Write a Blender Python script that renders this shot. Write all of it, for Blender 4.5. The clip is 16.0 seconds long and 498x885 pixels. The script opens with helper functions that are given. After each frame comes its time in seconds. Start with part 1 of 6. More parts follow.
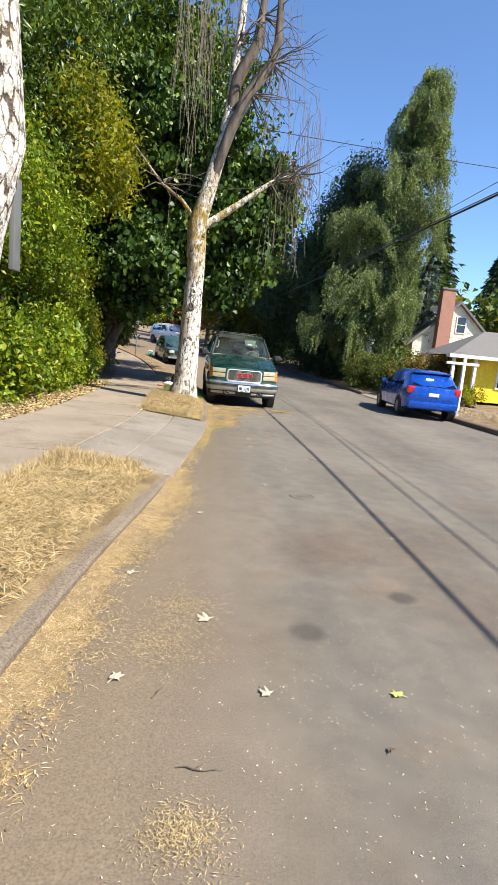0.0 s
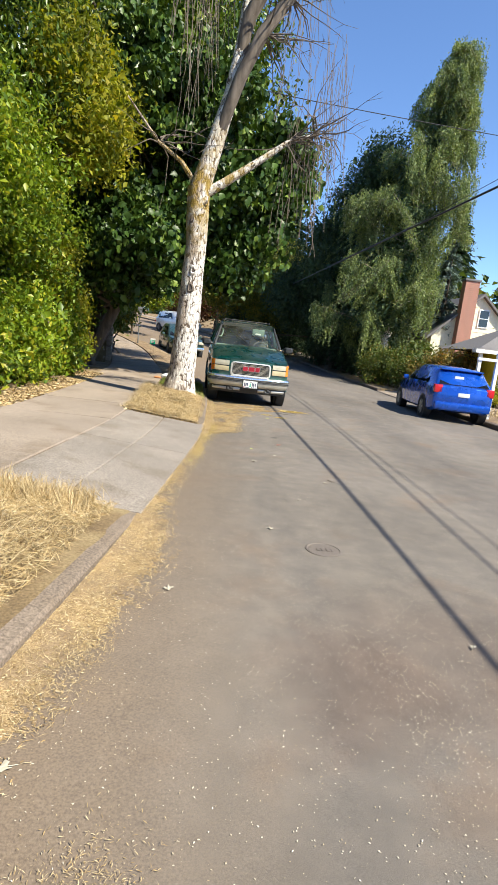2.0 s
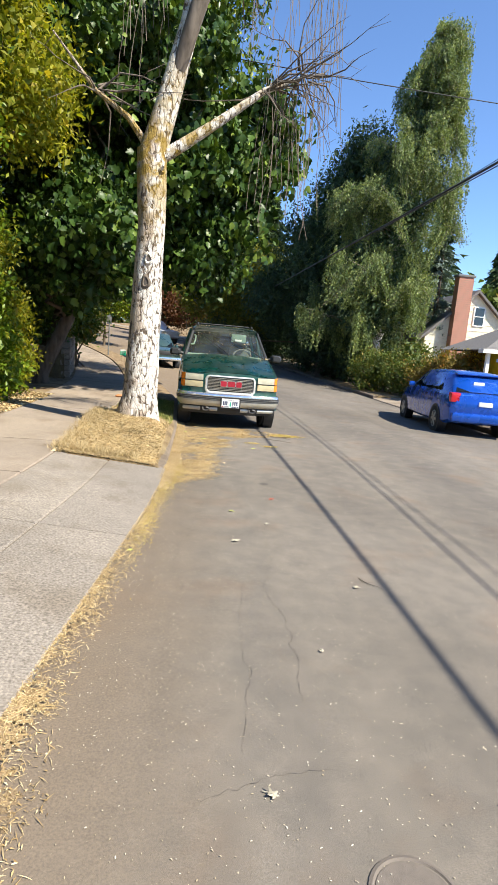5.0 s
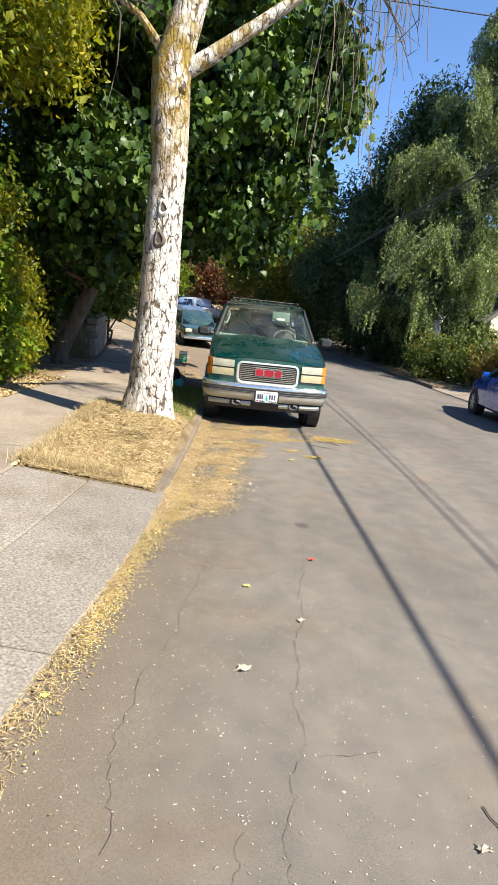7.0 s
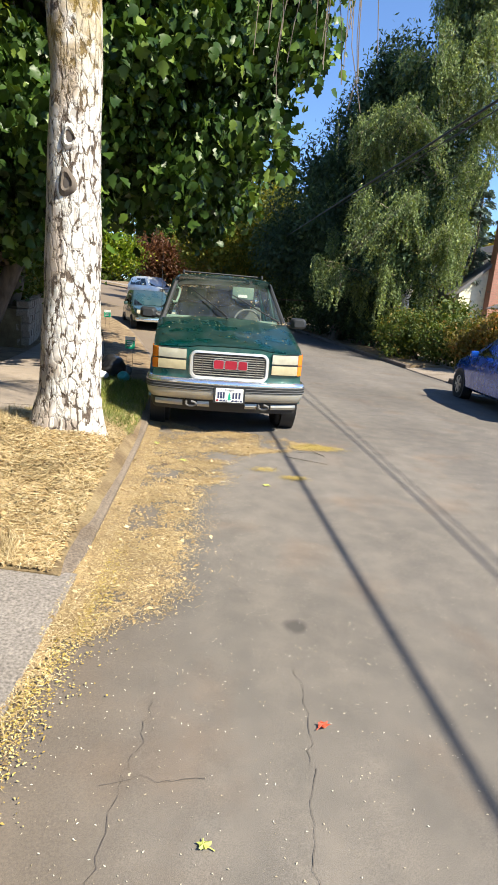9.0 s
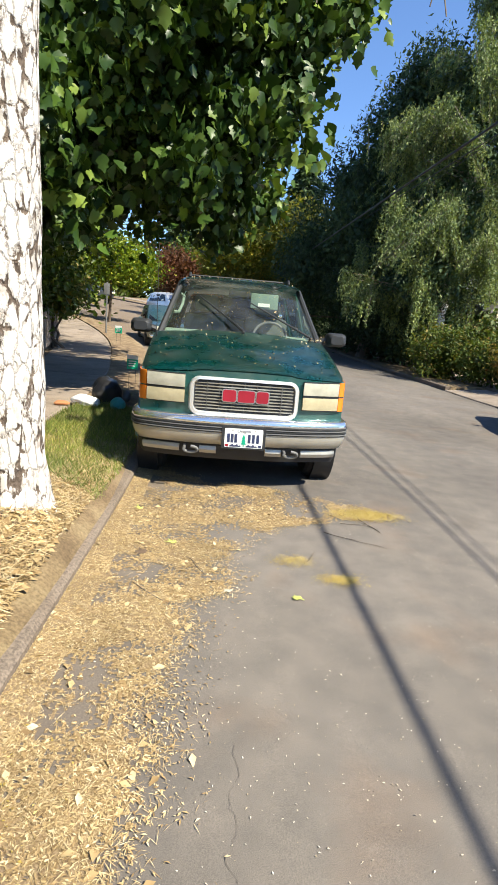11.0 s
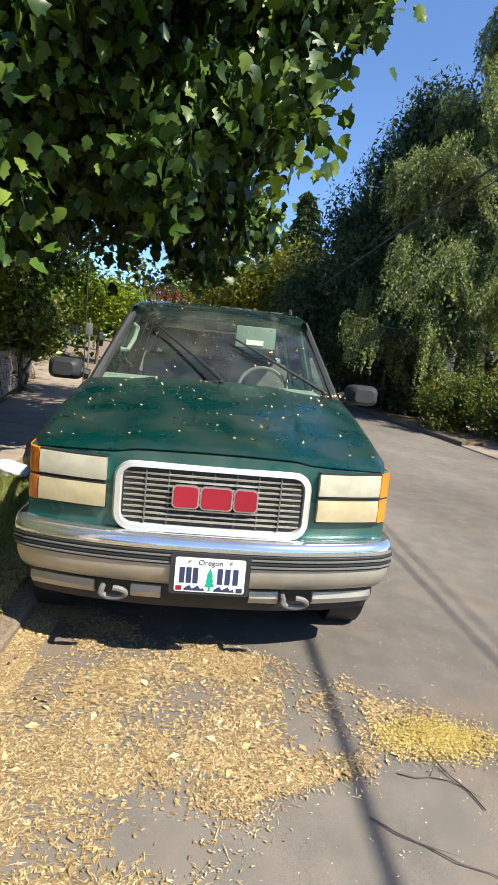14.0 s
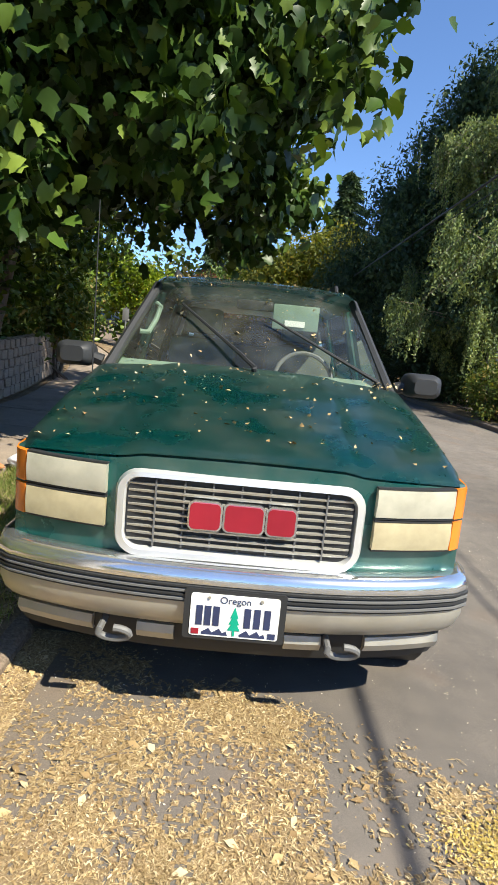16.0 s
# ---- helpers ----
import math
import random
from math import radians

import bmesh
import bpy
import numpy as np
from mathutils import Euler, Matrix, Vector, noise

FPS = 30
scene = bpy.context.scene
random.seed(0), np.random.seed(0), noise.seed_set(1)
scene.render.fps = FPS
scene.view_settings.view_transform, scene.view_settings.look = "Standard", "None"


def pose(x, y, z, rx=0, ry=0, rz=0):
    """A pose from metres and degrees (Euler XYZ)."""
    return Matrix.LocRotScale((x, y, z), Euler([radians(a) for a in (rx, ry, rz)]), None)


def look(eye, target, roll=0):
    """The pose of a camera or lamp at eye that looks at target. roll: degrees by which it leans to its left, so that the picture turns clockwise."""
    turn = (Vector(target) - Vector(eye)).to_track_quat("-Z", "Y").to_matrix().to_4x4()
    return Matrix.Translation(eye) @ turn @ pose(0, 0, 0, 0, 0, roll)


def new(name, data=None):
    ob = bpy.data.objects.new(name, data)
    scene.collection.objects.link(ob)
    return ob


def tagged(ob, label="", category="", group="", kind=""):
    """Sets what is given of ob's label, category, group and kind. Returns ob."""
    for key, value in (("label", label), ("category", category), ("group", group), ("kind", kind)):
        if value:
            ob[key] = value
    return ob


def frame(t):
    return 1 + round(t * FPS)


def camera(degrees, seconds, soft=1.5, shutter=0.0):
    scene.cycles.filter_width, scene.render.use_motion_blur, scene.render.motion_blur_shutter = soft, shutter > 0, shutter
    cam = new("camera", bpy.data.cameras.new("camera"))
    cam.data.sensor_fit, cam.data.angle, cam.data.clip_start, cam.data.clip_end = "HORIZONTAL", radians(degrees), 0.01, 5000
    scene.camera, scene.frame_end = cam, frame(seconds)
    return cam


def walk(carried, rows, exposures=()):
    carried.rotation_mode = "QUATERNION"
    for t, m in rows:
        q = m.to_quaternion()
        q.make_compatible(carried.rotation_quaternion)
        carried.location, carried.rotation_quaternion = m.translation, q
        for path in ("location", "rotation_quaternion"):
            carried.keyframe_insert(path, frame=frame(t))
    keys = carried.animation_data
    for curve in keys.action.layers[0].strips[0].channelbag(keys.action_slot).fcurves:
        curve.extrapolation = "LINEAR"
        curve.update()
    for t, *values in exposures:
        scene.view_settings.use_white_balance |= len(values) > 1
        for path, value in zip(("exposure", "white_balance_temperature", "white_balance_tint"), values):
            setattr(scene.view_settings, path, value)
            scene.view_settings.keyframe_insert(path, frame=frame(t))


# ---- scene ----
cam = camera(49.2, 16.0, 1.0)
PATH = [
    (0, (-0.988, -13.474, 1.385), (-0.811, -11.509, 1.058), 5.5),
    (0.5, (-0.952, -13.08, 1.388), (-0.739, -11.116, 1.08), 5.3),
    (0.9, (-0.899, -12.755, 1.399), (-0.789, -10.786, 1.064), 6.2),
    (1, (-0.878, -12.637, 1.382), (-0.764, -10.664, 1.074), 6.2),
    (1.5, (-0.84, -12.206, 1.37), (-0.597, -10.252, 1.019), 5.2),
    (2, (-0.815, -11.801, 1.374), (-0.663, -9.84, 1.013), 6.7),
    (2.5, (-0.79, -11.39, 1.369), (-0.575, -9.445, 0.954), 7.7),
    (3, (-0.729, -10.973, 1.352), (-0.564, -9.02, 0.955), 4.7),
    (3.5, (-0.682, -10.556, 1.339), (-0.555, -8.592, 0.98), 5.9),
    (4, (-0.644, -10.176, 1.346), (-0.409, -8.218, 1.015), 2.8),
    (4.2, (-0.678, -10.052, 1.358), (-0.484, -8.087, 1.042), 4.9),
    (6.3, (-0.384, -8.171, 1.414), (-0.189, -6.215, 1.049), 4.1),
    (6.5, (-0.377, -8.026, 1.401), (-0.207, -6.064, 1.049), 4.4),
    (7, (-0.364, -7.585, 1.406), (-0.322, -5.629, 0.992), 6.0),
    (7.5, (-0.378, -7.152, 1.387), (-0.285, -5.211, 0.914), 4.2),
    (8, (-0.358, -6.746, 1.407), (-0.304, -4.8, 0.951), 4.8),
    (8.5, (-0.354, -6.319, 1.394), (-0.276, -4.378, 0.919), 5.9),
    (9, (-0.31, -5.953, 1.403), (-0.132, -4.017, 0.931), 4.6),
    (9.2, (-0.278, -5.82, 1.436), (-0.155, -3.879, 0.97), 5.1),
    (11.3, (-0.182, -4.015, 1.345), (-0.087, -2.056, 0.953), 4.6),
    (11.5, (-0.179, -3.883, 1.351), (-0.089, -1.916, 1.001), 4.8),
    (12, (-0.168, -3.516, 1.358), (-0.19, -1.555, 0.97), 6.5),
    (12.5, (-0.164, -3.175, 1.355), (-0.123, -1.197, 1.064), 6.8),
    (13, (-0.076, -2.896, 1.362), (-0.08, -0.912, 1.114), 2.8),
    (13.5, (-0.038, -2.584, 1.342), (-0.054, -0.607, 1.043), 4.7),
    (14, (-0.022, -2.281, 1.369), (0.077, -0.3, 1.109), 5.5),
    (14.5, (0.006, -2.027, 1.36), (0.015, -0.054, 1.032), 1.7),
    (15, (0.014, -1.83, 1.352), (0.026, 0.142, 1.022), 4.8),
    (15.5, (0.008, -1.783, 1.355), (0.009, 0.2, 1.094), 4.4),
    (16, (-0.001, -1.75, 1.361), (-0.035, 0.224, 1.042), 5.6),
]
walk(cam, [(t, look(eye, target, roll)) for t, eye, target, roll in PATH], [(0, 1.05), (3, 1.06), (6.5, 1.2), (9, 1.16), (12.5, 1.12), (14, 1.1), (16, 1.05)])

# ---- world, sun, exposure ----
SUN_AZ, SUN_EL = 127.0, 48.0          # degrees from +y towards +x; above the horizon
world = bpy.data.worlds.new("sky")
scene.world = world
world.use_nodes = True
wn = world.node_tree
sky = wn.nodes.new("ShaderNodeTexSky")
sky.sky_type, sky.sun_disc = "NISHITA", False
sky.sun_elevation, sky.sun_rotation = radians(SUN_EL), radians(SUN_AZ)
sky.air_density, sky.dust_density, sky.ozone_density = 0.85, 0.0, 7.0
wn.links.new(sky.outputs[0], wn.nodes["Background"].inputs[0])
wn.nodes["Background"].inputs[1].default_value = 0.12
sun = new("sun", bpy.data.lights.new("sun", "SUN"))
sun.data.energy, sun.data.angle, sun.data.color = 5.0, radians(0.53), (1.0, 0.94, 0.77)
sd = Vector((math.sin(radians(SUN_AZ)) * math.cos(radians(SUN_EL)), math.cos(radians(SUN_AZ)) * math.cos(radians(SUN_EL)), math.sin(radians(SUN_EL))))
sun.matrix_world = look(sd * 40, (0, 0, 0))

# ---- materials ----
rng = np.random.default_rng(7)


class Mat:
    """A small builder for node materials."""

    def __init__(self, name, rough=0.6, metal=0.0, spec=0.5):
        self.m = bpy.data.materials.new(name)
        self.m.use_nodes = True
        self.t = self.m.node_tree
        self.b = self.t.nodes["Principled BSDF"]
        self.b.inputs["Roughness"].default_value = rough
        self.b.inputs["Metallic"].default_value = metal
        self.b.inputs["Specular IOR Level"].default_value = spec
        self.pos = self.t.nodes.new("ShaderNodeTexCoord").outputs["Object"]

    def node(self, kind, **inputs):
        n = self.t.nodes.new(kind)
        for k, v in inputs.items():
            key = k.replace("_", " ")
            if isinstance(v, bpy.types.NodeSocket):
                self.t.links.new(v, n.inputs[key])
            else:
                n.inputs[key].default_value = v
        return n

    def noise(self, scale, detail=4.0, rough=0.55, stretch=None, distort=0.0):
        src = self.pos
        if stretch:
            mp = self.t.nodes.new("ShaderNodeMapping")
            mp.inputs["Scale"].default_value = stretch
            self.t.links.new(src, mp.inputs["Vector"])
            src = mp.outputs[0]
        n = self.node("ShaderNodeTexNoise", Vector=src, Scale=scale, Detail=detail, Roughness=rough, Distortion=distort)
        return n.outputs["Fac"]

    def ramp(self, fac, stops):
        n = self.t.nodes.new("ShaderNodeValToRGB")
        while len(n.color_ramp.elements) < len(stops):
            n.color_ramp.elements.new(0.5)
        for e, (p, c) in zip(n.color_ramp.elements, stops):
            e.position, e.color = p, (*c, 1) if not isinstance(c, float) else (c, c, c, 1)
        self.t.links.new(fac, n.inputs[0])
        return n.outputs[0]

    def mix(self, fac, a, b, mode="MIX"):
        n = self.t.nodes.new("ShaderNodeMix")
        n.data_type, n.blend_type = "RGBA", mode
        for sock, v in ((n.inputs[0], fac), (n.inputs[6], a), (n.inputs[7], b)):
            if isinstance(v, bpy.types.NodeSocket):
                self.t.links.new(v, sock)
            else:
                sock.default_value = v if isinstance(v, float) else (*v, 1)
        return n.outputs[2]

    def color(self, v):
        if isinstance(v, bpy.types.NodeSocket):
            self.t.links.new(v, self.b.inputs["Base Color"])
        else:
            self.b.inputs["Base Color"].default_value = (*v, 1)
        return self

    def rough(self, sock):
        self.t.links.new(sock, self.b.inputs["Roughness"])
        return self

    def bump(self, height, strength=0.4, dist=0.01):
        n = self.node("ShaderNodeBump", Height=height, Strength=strength, Distance=dist)
        self.t.links.new(n.outputs[0], self.b.inputs["Normal"])
        return self

    def random(self, island=False):
        if island:
            return self.t.nodes.new("ShaderNodeNewGeometry").outputs["Random Per Island"]
        return self.t.nodes.new("ShaderNodeObjectInfo").outputs["Random"]


def plain(name, color, rough=0.6, metal=0.0, spec=0.5, vary=0.12, scale=6.0, bump=0.0):
    k = Mat(name, rough, metal, spec)
    lo, hi = tuple(c * (1 - vary) for c in color), tuple(min(1, c * (1 + vary)) for c in color)
    n = k.noise(scale, 6)
    k.color(k.ramp(n, [(0.3, lo), (0.7, hi)]))
    if bump:
        k.bump(k.noise(scale * 12, 5), bump, 0.005)
    return k.m


def leaf_mat(name, dark, light, extra=None, rough=0.45, trans=0.35, big=0.6):
    """Leaf surface: two greens by leaf, a slow change over the crown, light through the blade."""
    k = Mat(name, rough, 0, 0.26)
    r = k.random(True)
    stops = [(0.0, dark), (0.75, light)]
    if extra:
        stops.append((1.0, extra))
    c = k.ramp(r, stops)
    slow = k.ramp(k.noise(big, 2), [(0.35, (0.7, 0.75, 0.7)), (0.65, (1.25, 1.2, 1.0))])
    c = k.mix(1.0, c, slow, "MULTIPLY")
    k.color(c)
    tr = k.node("ShaderNodeBsdfTranslucent", Color=k.mix(1.0, c, (1.5, 1.5, 0.6), "MULTIPLY"))
    mx = k.node("ShaderNodeMixShader", Fac=trans)
    k.t.links.new(k.b.outputs[0], mx.inputs[1])
    k.t.links.new(tr.outputs[0], mx.inputs[2])
    k.t.links.new(mx.outputs[0], k.t.nodes["Material Output"].inputs["Surface"])
    return k.m


def asphalt():
    k = Mat("asphalt", 0.88, 0, 0.3)
    big = k.ramp(k.noise(0.35, 4), [(0.3, (0.118, 0.103, 0.091)), (0.7, (0.174, 0.153, 0.136))])
    lanes = k.ramp(k.noise(0.9, 3, stretch=(1.0, 0.08, 1.0)), [(0.35, (0.86, 0.86, 0.87)), (0.65, (1.12, 1.11, 1.08))])
    grain = k.ramp(k.noise(330, 2), [(0.3, (0.74, 0.74, 0.74)), (0.7, (1.24, 1.24, 1.24))])
    rust = k.ramp(k.noise(1.3, 6), [(0.55, (1.0, 1.0, 1.0)), (0.75, (1.06, 0.92, 0.82))])
    c = k.mix(1.0, k.mix(1.0, big, lanes, "MULTIPLY"), grain, "MULTIPLY")
    c = k.mix(1.0, c, rust, "MULTIPLY")
    mottle = k.ramp(k.noise(5.5, 6), [(0.35, (0.88, 0.89, 0.90)), (0.65, (1.10, 1.09, 1.08))])
    c = k.mix(1.0, c, mottle, "MULTIPLY")
    spots = k.ramp(k.noise(42, 2), [(0.735, (0.0, 0.0, 0.0)), (0.76, (1.0, 1.0, 1.0))])
    c = k.mix(spots, c, (0.42, 0.36, 0.27))
    oil = k.ramp(k.noise(0.8, 2), [(0.70, (1.0, 1.0, 1.0)), (0.82, (0.6, 0.58, 0.57))])
    c = k.mix(1.0, c, oil, "MULTIPLY")
    bend = k.node("ShaderNodeTexNoise", Vector=k.pos, Scale=9.0, Detail=4.0).outputs["Color"]
    warped = k.mix(0.06, k.pos, bend, "ADD")
    for x, y, r in ((-0.37, -10.92, 0.10), (0.30, -10.47, 0.09), (0.18, -3.74, 0.06), (0.45, -12.1, 0.12)):
        d = k.node("ShaderNodeVectorMath")
        d.operation = "DISTANCE"
        k.t.links.new(warped, d.inputs[0])
        d.inputs[1].default_value = (x + 0.03, y + 0.03, 0.03)
        c = k.mix(k.ramp(d.outputs["Value"], [(r * 0.6, (0.75, 0.75, 0.75)), (r * 1.15, (0, 0, 0))]), c, (0.055, 0.05, 0.046))
    sep = k.t.nodes.new("ShaderNodeSeparateXYZ")
    k.t.links.new(k.mix(0.55, k.pos, k.node("ShaderNodeTexNoise", Vector=k.pos, Scale=2.3, Detail=6.0, Roughness=0.65).outputs["Color"], "ADD"), sep.inputs[0])
    dirt = k.node("ShaderNodeMapRange", Value=sep.outputs[0])
    for nm, v in (("From Min", -0.95), ("From Max", 0.0), ("To Min", 0.75), ("To Max", 0.0)):
        dirt.inputs[nm].default_value = v
    c = k.mix(dirt.outputs[0], c, k.ramp(k.noise(120, 3), [(0.3, (0.13, 0.092, 0.062)), (0.7, (0.25, 0.185, 0.125))]))
    for x, y, r in ((0.45, -9.5, 0.95), (0.9, -10.6, 0.7), (-0.1, -9.75, 0.5)):
        d = k.node("ShaderNodeVectorMath")
        d.operation = "DISTANCE"
        k.t.links.new(k.mix(0.5, k.pos, k.node("ShaderNodeTexNoise", Vector=k.pos, Scale=3.0, Detail=6.0).outputs["Color"], "ADD"), d.inputs[0])
        d.inputs[1].default_value = (x + 0.25, y + 0.25, 0.25)
        c = k.mix(k.ramp(d.outputs["Value"], [(r * 0.35, (0.62, 0.62, 0.62)), (r, (0, 0, 0))]), c, k.mix(1.0, c, (0.74, 0.64, 0.60), "MULTIPLY"))
    k.color(c)
    return k.bump(k.noise(420, 2), 0.4, 0.004).m


def concrete(name, tint, gravel=0.5):
    k = Mat(name, 0.9, 0, 0.3)
    a = k.ramp(k.noise(0.7, 5), [(0.3, tuple(t * 0.8 for t in tint)), (0.7, tuple(t * 1.12 for t in tint))])
    agg = k.ramp(k.noise(75, 4), [(0.33, (0.55, 0.54, 0.53)), (0.55, (1.0, 1.0, 1.0)), (0.72, (1.4, 1.38, 1.32))])
    a = k.mix(gravel, a, k.mix(1.0, a, agg, "MULTIPLY"))
    stain = k.ramp(k.noise(2.2, 6), [(0.5, (1.0, 1.0, 1.0)), (0.75, (0.72, 0.68, 0.62))])
    tone = k.ramp(k.random(), [(0.0, (0.92, 0.92, 0.93)), (1.0, (1.06, 1.05, 1.03))])
    k.color(k.mix(1.0, k.mix(1.0, a, stain, "MULTIPLY"), tone, "MULTIPLY"))
    return k.bump(k.noise(90, 5), 0.45, 0.006).m


def soil():
    k = Mat("dry_soil", 0.95, 0, 0.2)
    a = k.ramp(k.noise(3.0, 6), [(0.3, (0.14, 0.095, 0.06)), (0.5, (0.22, 0.155, 0.095)), (0.7, (0.31, 0.235, 0.145))])
    g = k.ramp(k.noise(60, 4), [(0.3, (0.65, 0.65, 0.65)), (0.7, (1.25, 1.25, 1.25))])
    far = k.ramp(k.noise(0.05, 3), [(0.45, (1.0, 1.0, 1.0)), (0.6, (0.85, 0.86, 0.75))])
    k.color(k.mix(1.0, k.mix(1.0, a, g, "MULTIPLY"), far, "MULTIPLY"))
    return k.bump(k.noise(50, 5), 0.8, 0.015).m


def litter_mat(name, stops, rough=0.85):
    k = Mat(name, rough, 0, 0.2)
    k.color(k.mix(1.0, k.ramp(k.random(True), stops), k.ramp(k.noise(2.0, 3), [(0.3, (0.75, 0.75, 0.75)), (0.7, (1.15, 1.15, 1.15))]), "MULTIPLY"))
    return k.m


def birch_bark():
    """Pale papery bark, darkly furrowed, with horizontal marks, browner towards -x; mossy ochre lichen high up."""
    k = Mat("birch_bark", 0.9, 0, 0.2)
    white = k.ramp(k.noise(6, 5, stretch=(1, 1, 2.5)), [(0.3, (0.50, 0.45, 0.40)), (0.7, (0.80, 0.76, 0.70))])
    vor = k.node("ShaderNodeTexVoronoi", Vector=k.mix(1.1, k.node("ShaderNodeMapping", Vector=k.pos, Scale=(17.0, 17.0, 7.0)).outputs[0], k.node("ShaderNodeTexNoise", Vector=k.node("ShaderNodeMapping", Vector=k.pos, Scale=(7.0, 7.0, 4.0)).outputs[0], Scale=2.2, Detail=5.0, Roughness=0.7).outputs["Color"], "ADD"), Scale=1.0)
    vor.feature = "DISTANCE_TO_EDGE"
    crack = k.mix(0.48, k.ramp(vor.outputs["Distance"], [(0.0, (0, 0, 0)), (0.13, (1, 1, 1))]), k.ramp(k.noise(14, 5, stretch=(1, 1, 0.5)), [(0.40, (0, 0, 0)), (0.52, (1, 1, 1))]))
    f = k.ramp(crack, [(0.36, (0, 0, 0)), (0.66, (1, 1, 1))])
    darkb = k.ramp(k.noise(20, 4), [(0.3, (0.06, 0.045, 0.035)), (0.7, (0.20, 0.15, 0.115))])
    c = k.mix(f, darkb, white)
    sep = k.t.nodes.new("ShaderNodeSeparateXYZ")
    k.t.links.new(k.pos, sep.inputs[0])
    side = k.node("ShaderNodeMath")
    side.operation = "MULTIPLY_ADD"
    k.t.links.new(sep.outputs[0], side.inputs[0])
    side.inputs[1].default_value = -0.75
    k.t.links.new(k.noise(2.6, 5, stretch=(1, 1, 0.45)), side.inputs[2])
    # brown grows stronger towards -x, broken up by noise
    brown_mix = k.ramp(side.outputs[0], [(0.46, (0, 0, 0)), (0.54, (1, 1, 1))])
    c = k.mix(k.mix(0.85, (0.0, 0.0, 0.0), brown_mix), c, k.mix(f, (0.10, 0.075, 0.06), (0.36, 0.285, 0.225)))
    up = k.node("ShaderNodeMapRange", Value=sep.outputs[2])
    for nm, v in (("From Min", 2.6), ("From Max", 3.7), ("To Min", 0.0), ("To Max", 1.0)):
        up.inputs[nm].default_value = v
    off = k.node("ShaderNodeMapRange", Value=sep.outputs[2])
    for nm, v in (("From Min", 4.1), ("From Max", 5.2), ("To Min", 0.9), ("To Max", 0.12)):
        off.inputs[nm].default_value = v
    both = k.node("ShaderNodeMath")
    both.operation = "MULTIPLY"
    k.t.links.new(up.outputs[0], both.inputs[0])
    k.t.links.new(off.outputs[0], both.inputs[1])
    moss = k.node("ShaderNodeMath")
    moss.operation = "MULTIPLY"
    k.t.links.new(both.outputs[0], moss.inputs[0])
    k.t.links.new(k.ramp(k.noise(5, 6), [(0.42, (0, 0, 0)), (0.55, (1, 1, 1))]), moss.inputs[1])
    c = k.mix(moss.outputs[0], c, k.ramp(k.noise(30, 3), [(0.3, (0.19, 0.115, 0.012)), (0.7, (0.36, 0.24, 0.035))]))
    k.color(c)
    return k.bump(crack, 0.9, 0.02).m


def old_bark(name, a, b):
    k = Mat(name, 0.92, 0, 0.2)
    n = k.noise(9, 6, stretch=(1, 1, 0.25))
    k.color(k.ramp(n, [(0.3, a), (0.7, b)]))
    return k.bump(n, 0.8, 0.02).m


def car_paint(name, color, dusty=0.3, rough=0.2):
    k = Mat(name, rough, 0.45, 0.5)
    dust = k.ramp(k.noise(3.5, 7), [(0.40, (0, 0, 0)), (0.75, (dusty, dusty, dusty))])
    k.color(k.mix(dust, k.ramp(k.noise(1.5, 3), [(0.3, tuple(c * 0.9 for c in color)), (0.7, tuple(c * 1.1 for c in color))]), (0.30, 0.28, 0.22)))
    k.b.inputs["Coat Weight"].default_value = 0.8
    k.b.inputs["Coat Roughness"].default_value = 0.06
    k.rough(k.ramp(k.noise(3.5, 7), [(0.40, (rough, rough, rough)), (0.75, (0.5, 0.5, 0.5))]))
    return k.m


def glass(name, tint=(0.55, 0.62, 0.58), alpha=0.35, rough=0.03):
    """Thin car or house glass: part clear, part mirror-bright, by angle."""
    k = Mat(name, rough, 0, 0.5)
    gl = k.node("ShaderNodeBsdfGlossy", Color=(0.9, 0.95, 0.95, 1), Roughness=rough)
    tr = k.node("ShaderNodeBsdfTransparent", Color=(*tint, 1))
    fr = k.node("ShaderNodeFresnel", IOR=1.5)
    dirt = k.node("ShaderNodeBsdfDiffuse", Color=(0.35, 0.36, 0.33, 1))
    m1 = k.node("ShaderNodeMixShader", Fac=fr.outputs[0])
    k.t.links.new(tr.outputs[0], m1.inputs[1])
    k.t.links.new(gl.outputs[0], m1.inputs[2])
    m2 = k.node("ShaderNodeMixShader", Fac=k.ramp(k.noise(5, 6), [(0.4, (alpha * 0.1,) * 3), (0.8, (alpha * 0.5,) * 3)]))
    k.t.links.new(m1.outputs[0], m2.inputs[1])
    k.t.links.new(dirt.outputs[0], m2.inputs[2])
    k.t.links.new(m2.outputs[0], k.t.nodes["Material Output"].inputs["Surface"])
    return k.m


ASPHALT, CONC, KERB, SOIL = asphalt(), concrete("concrete_walk", (0.30, 0.245, 0.20), 0.7), concrete("kerb_concrete", (0.19, 0.15, 0.118), 0.9), soil()
APRON = concrete("concrete_aggregate", (0.27, 0.235, 0.205), 1.0)


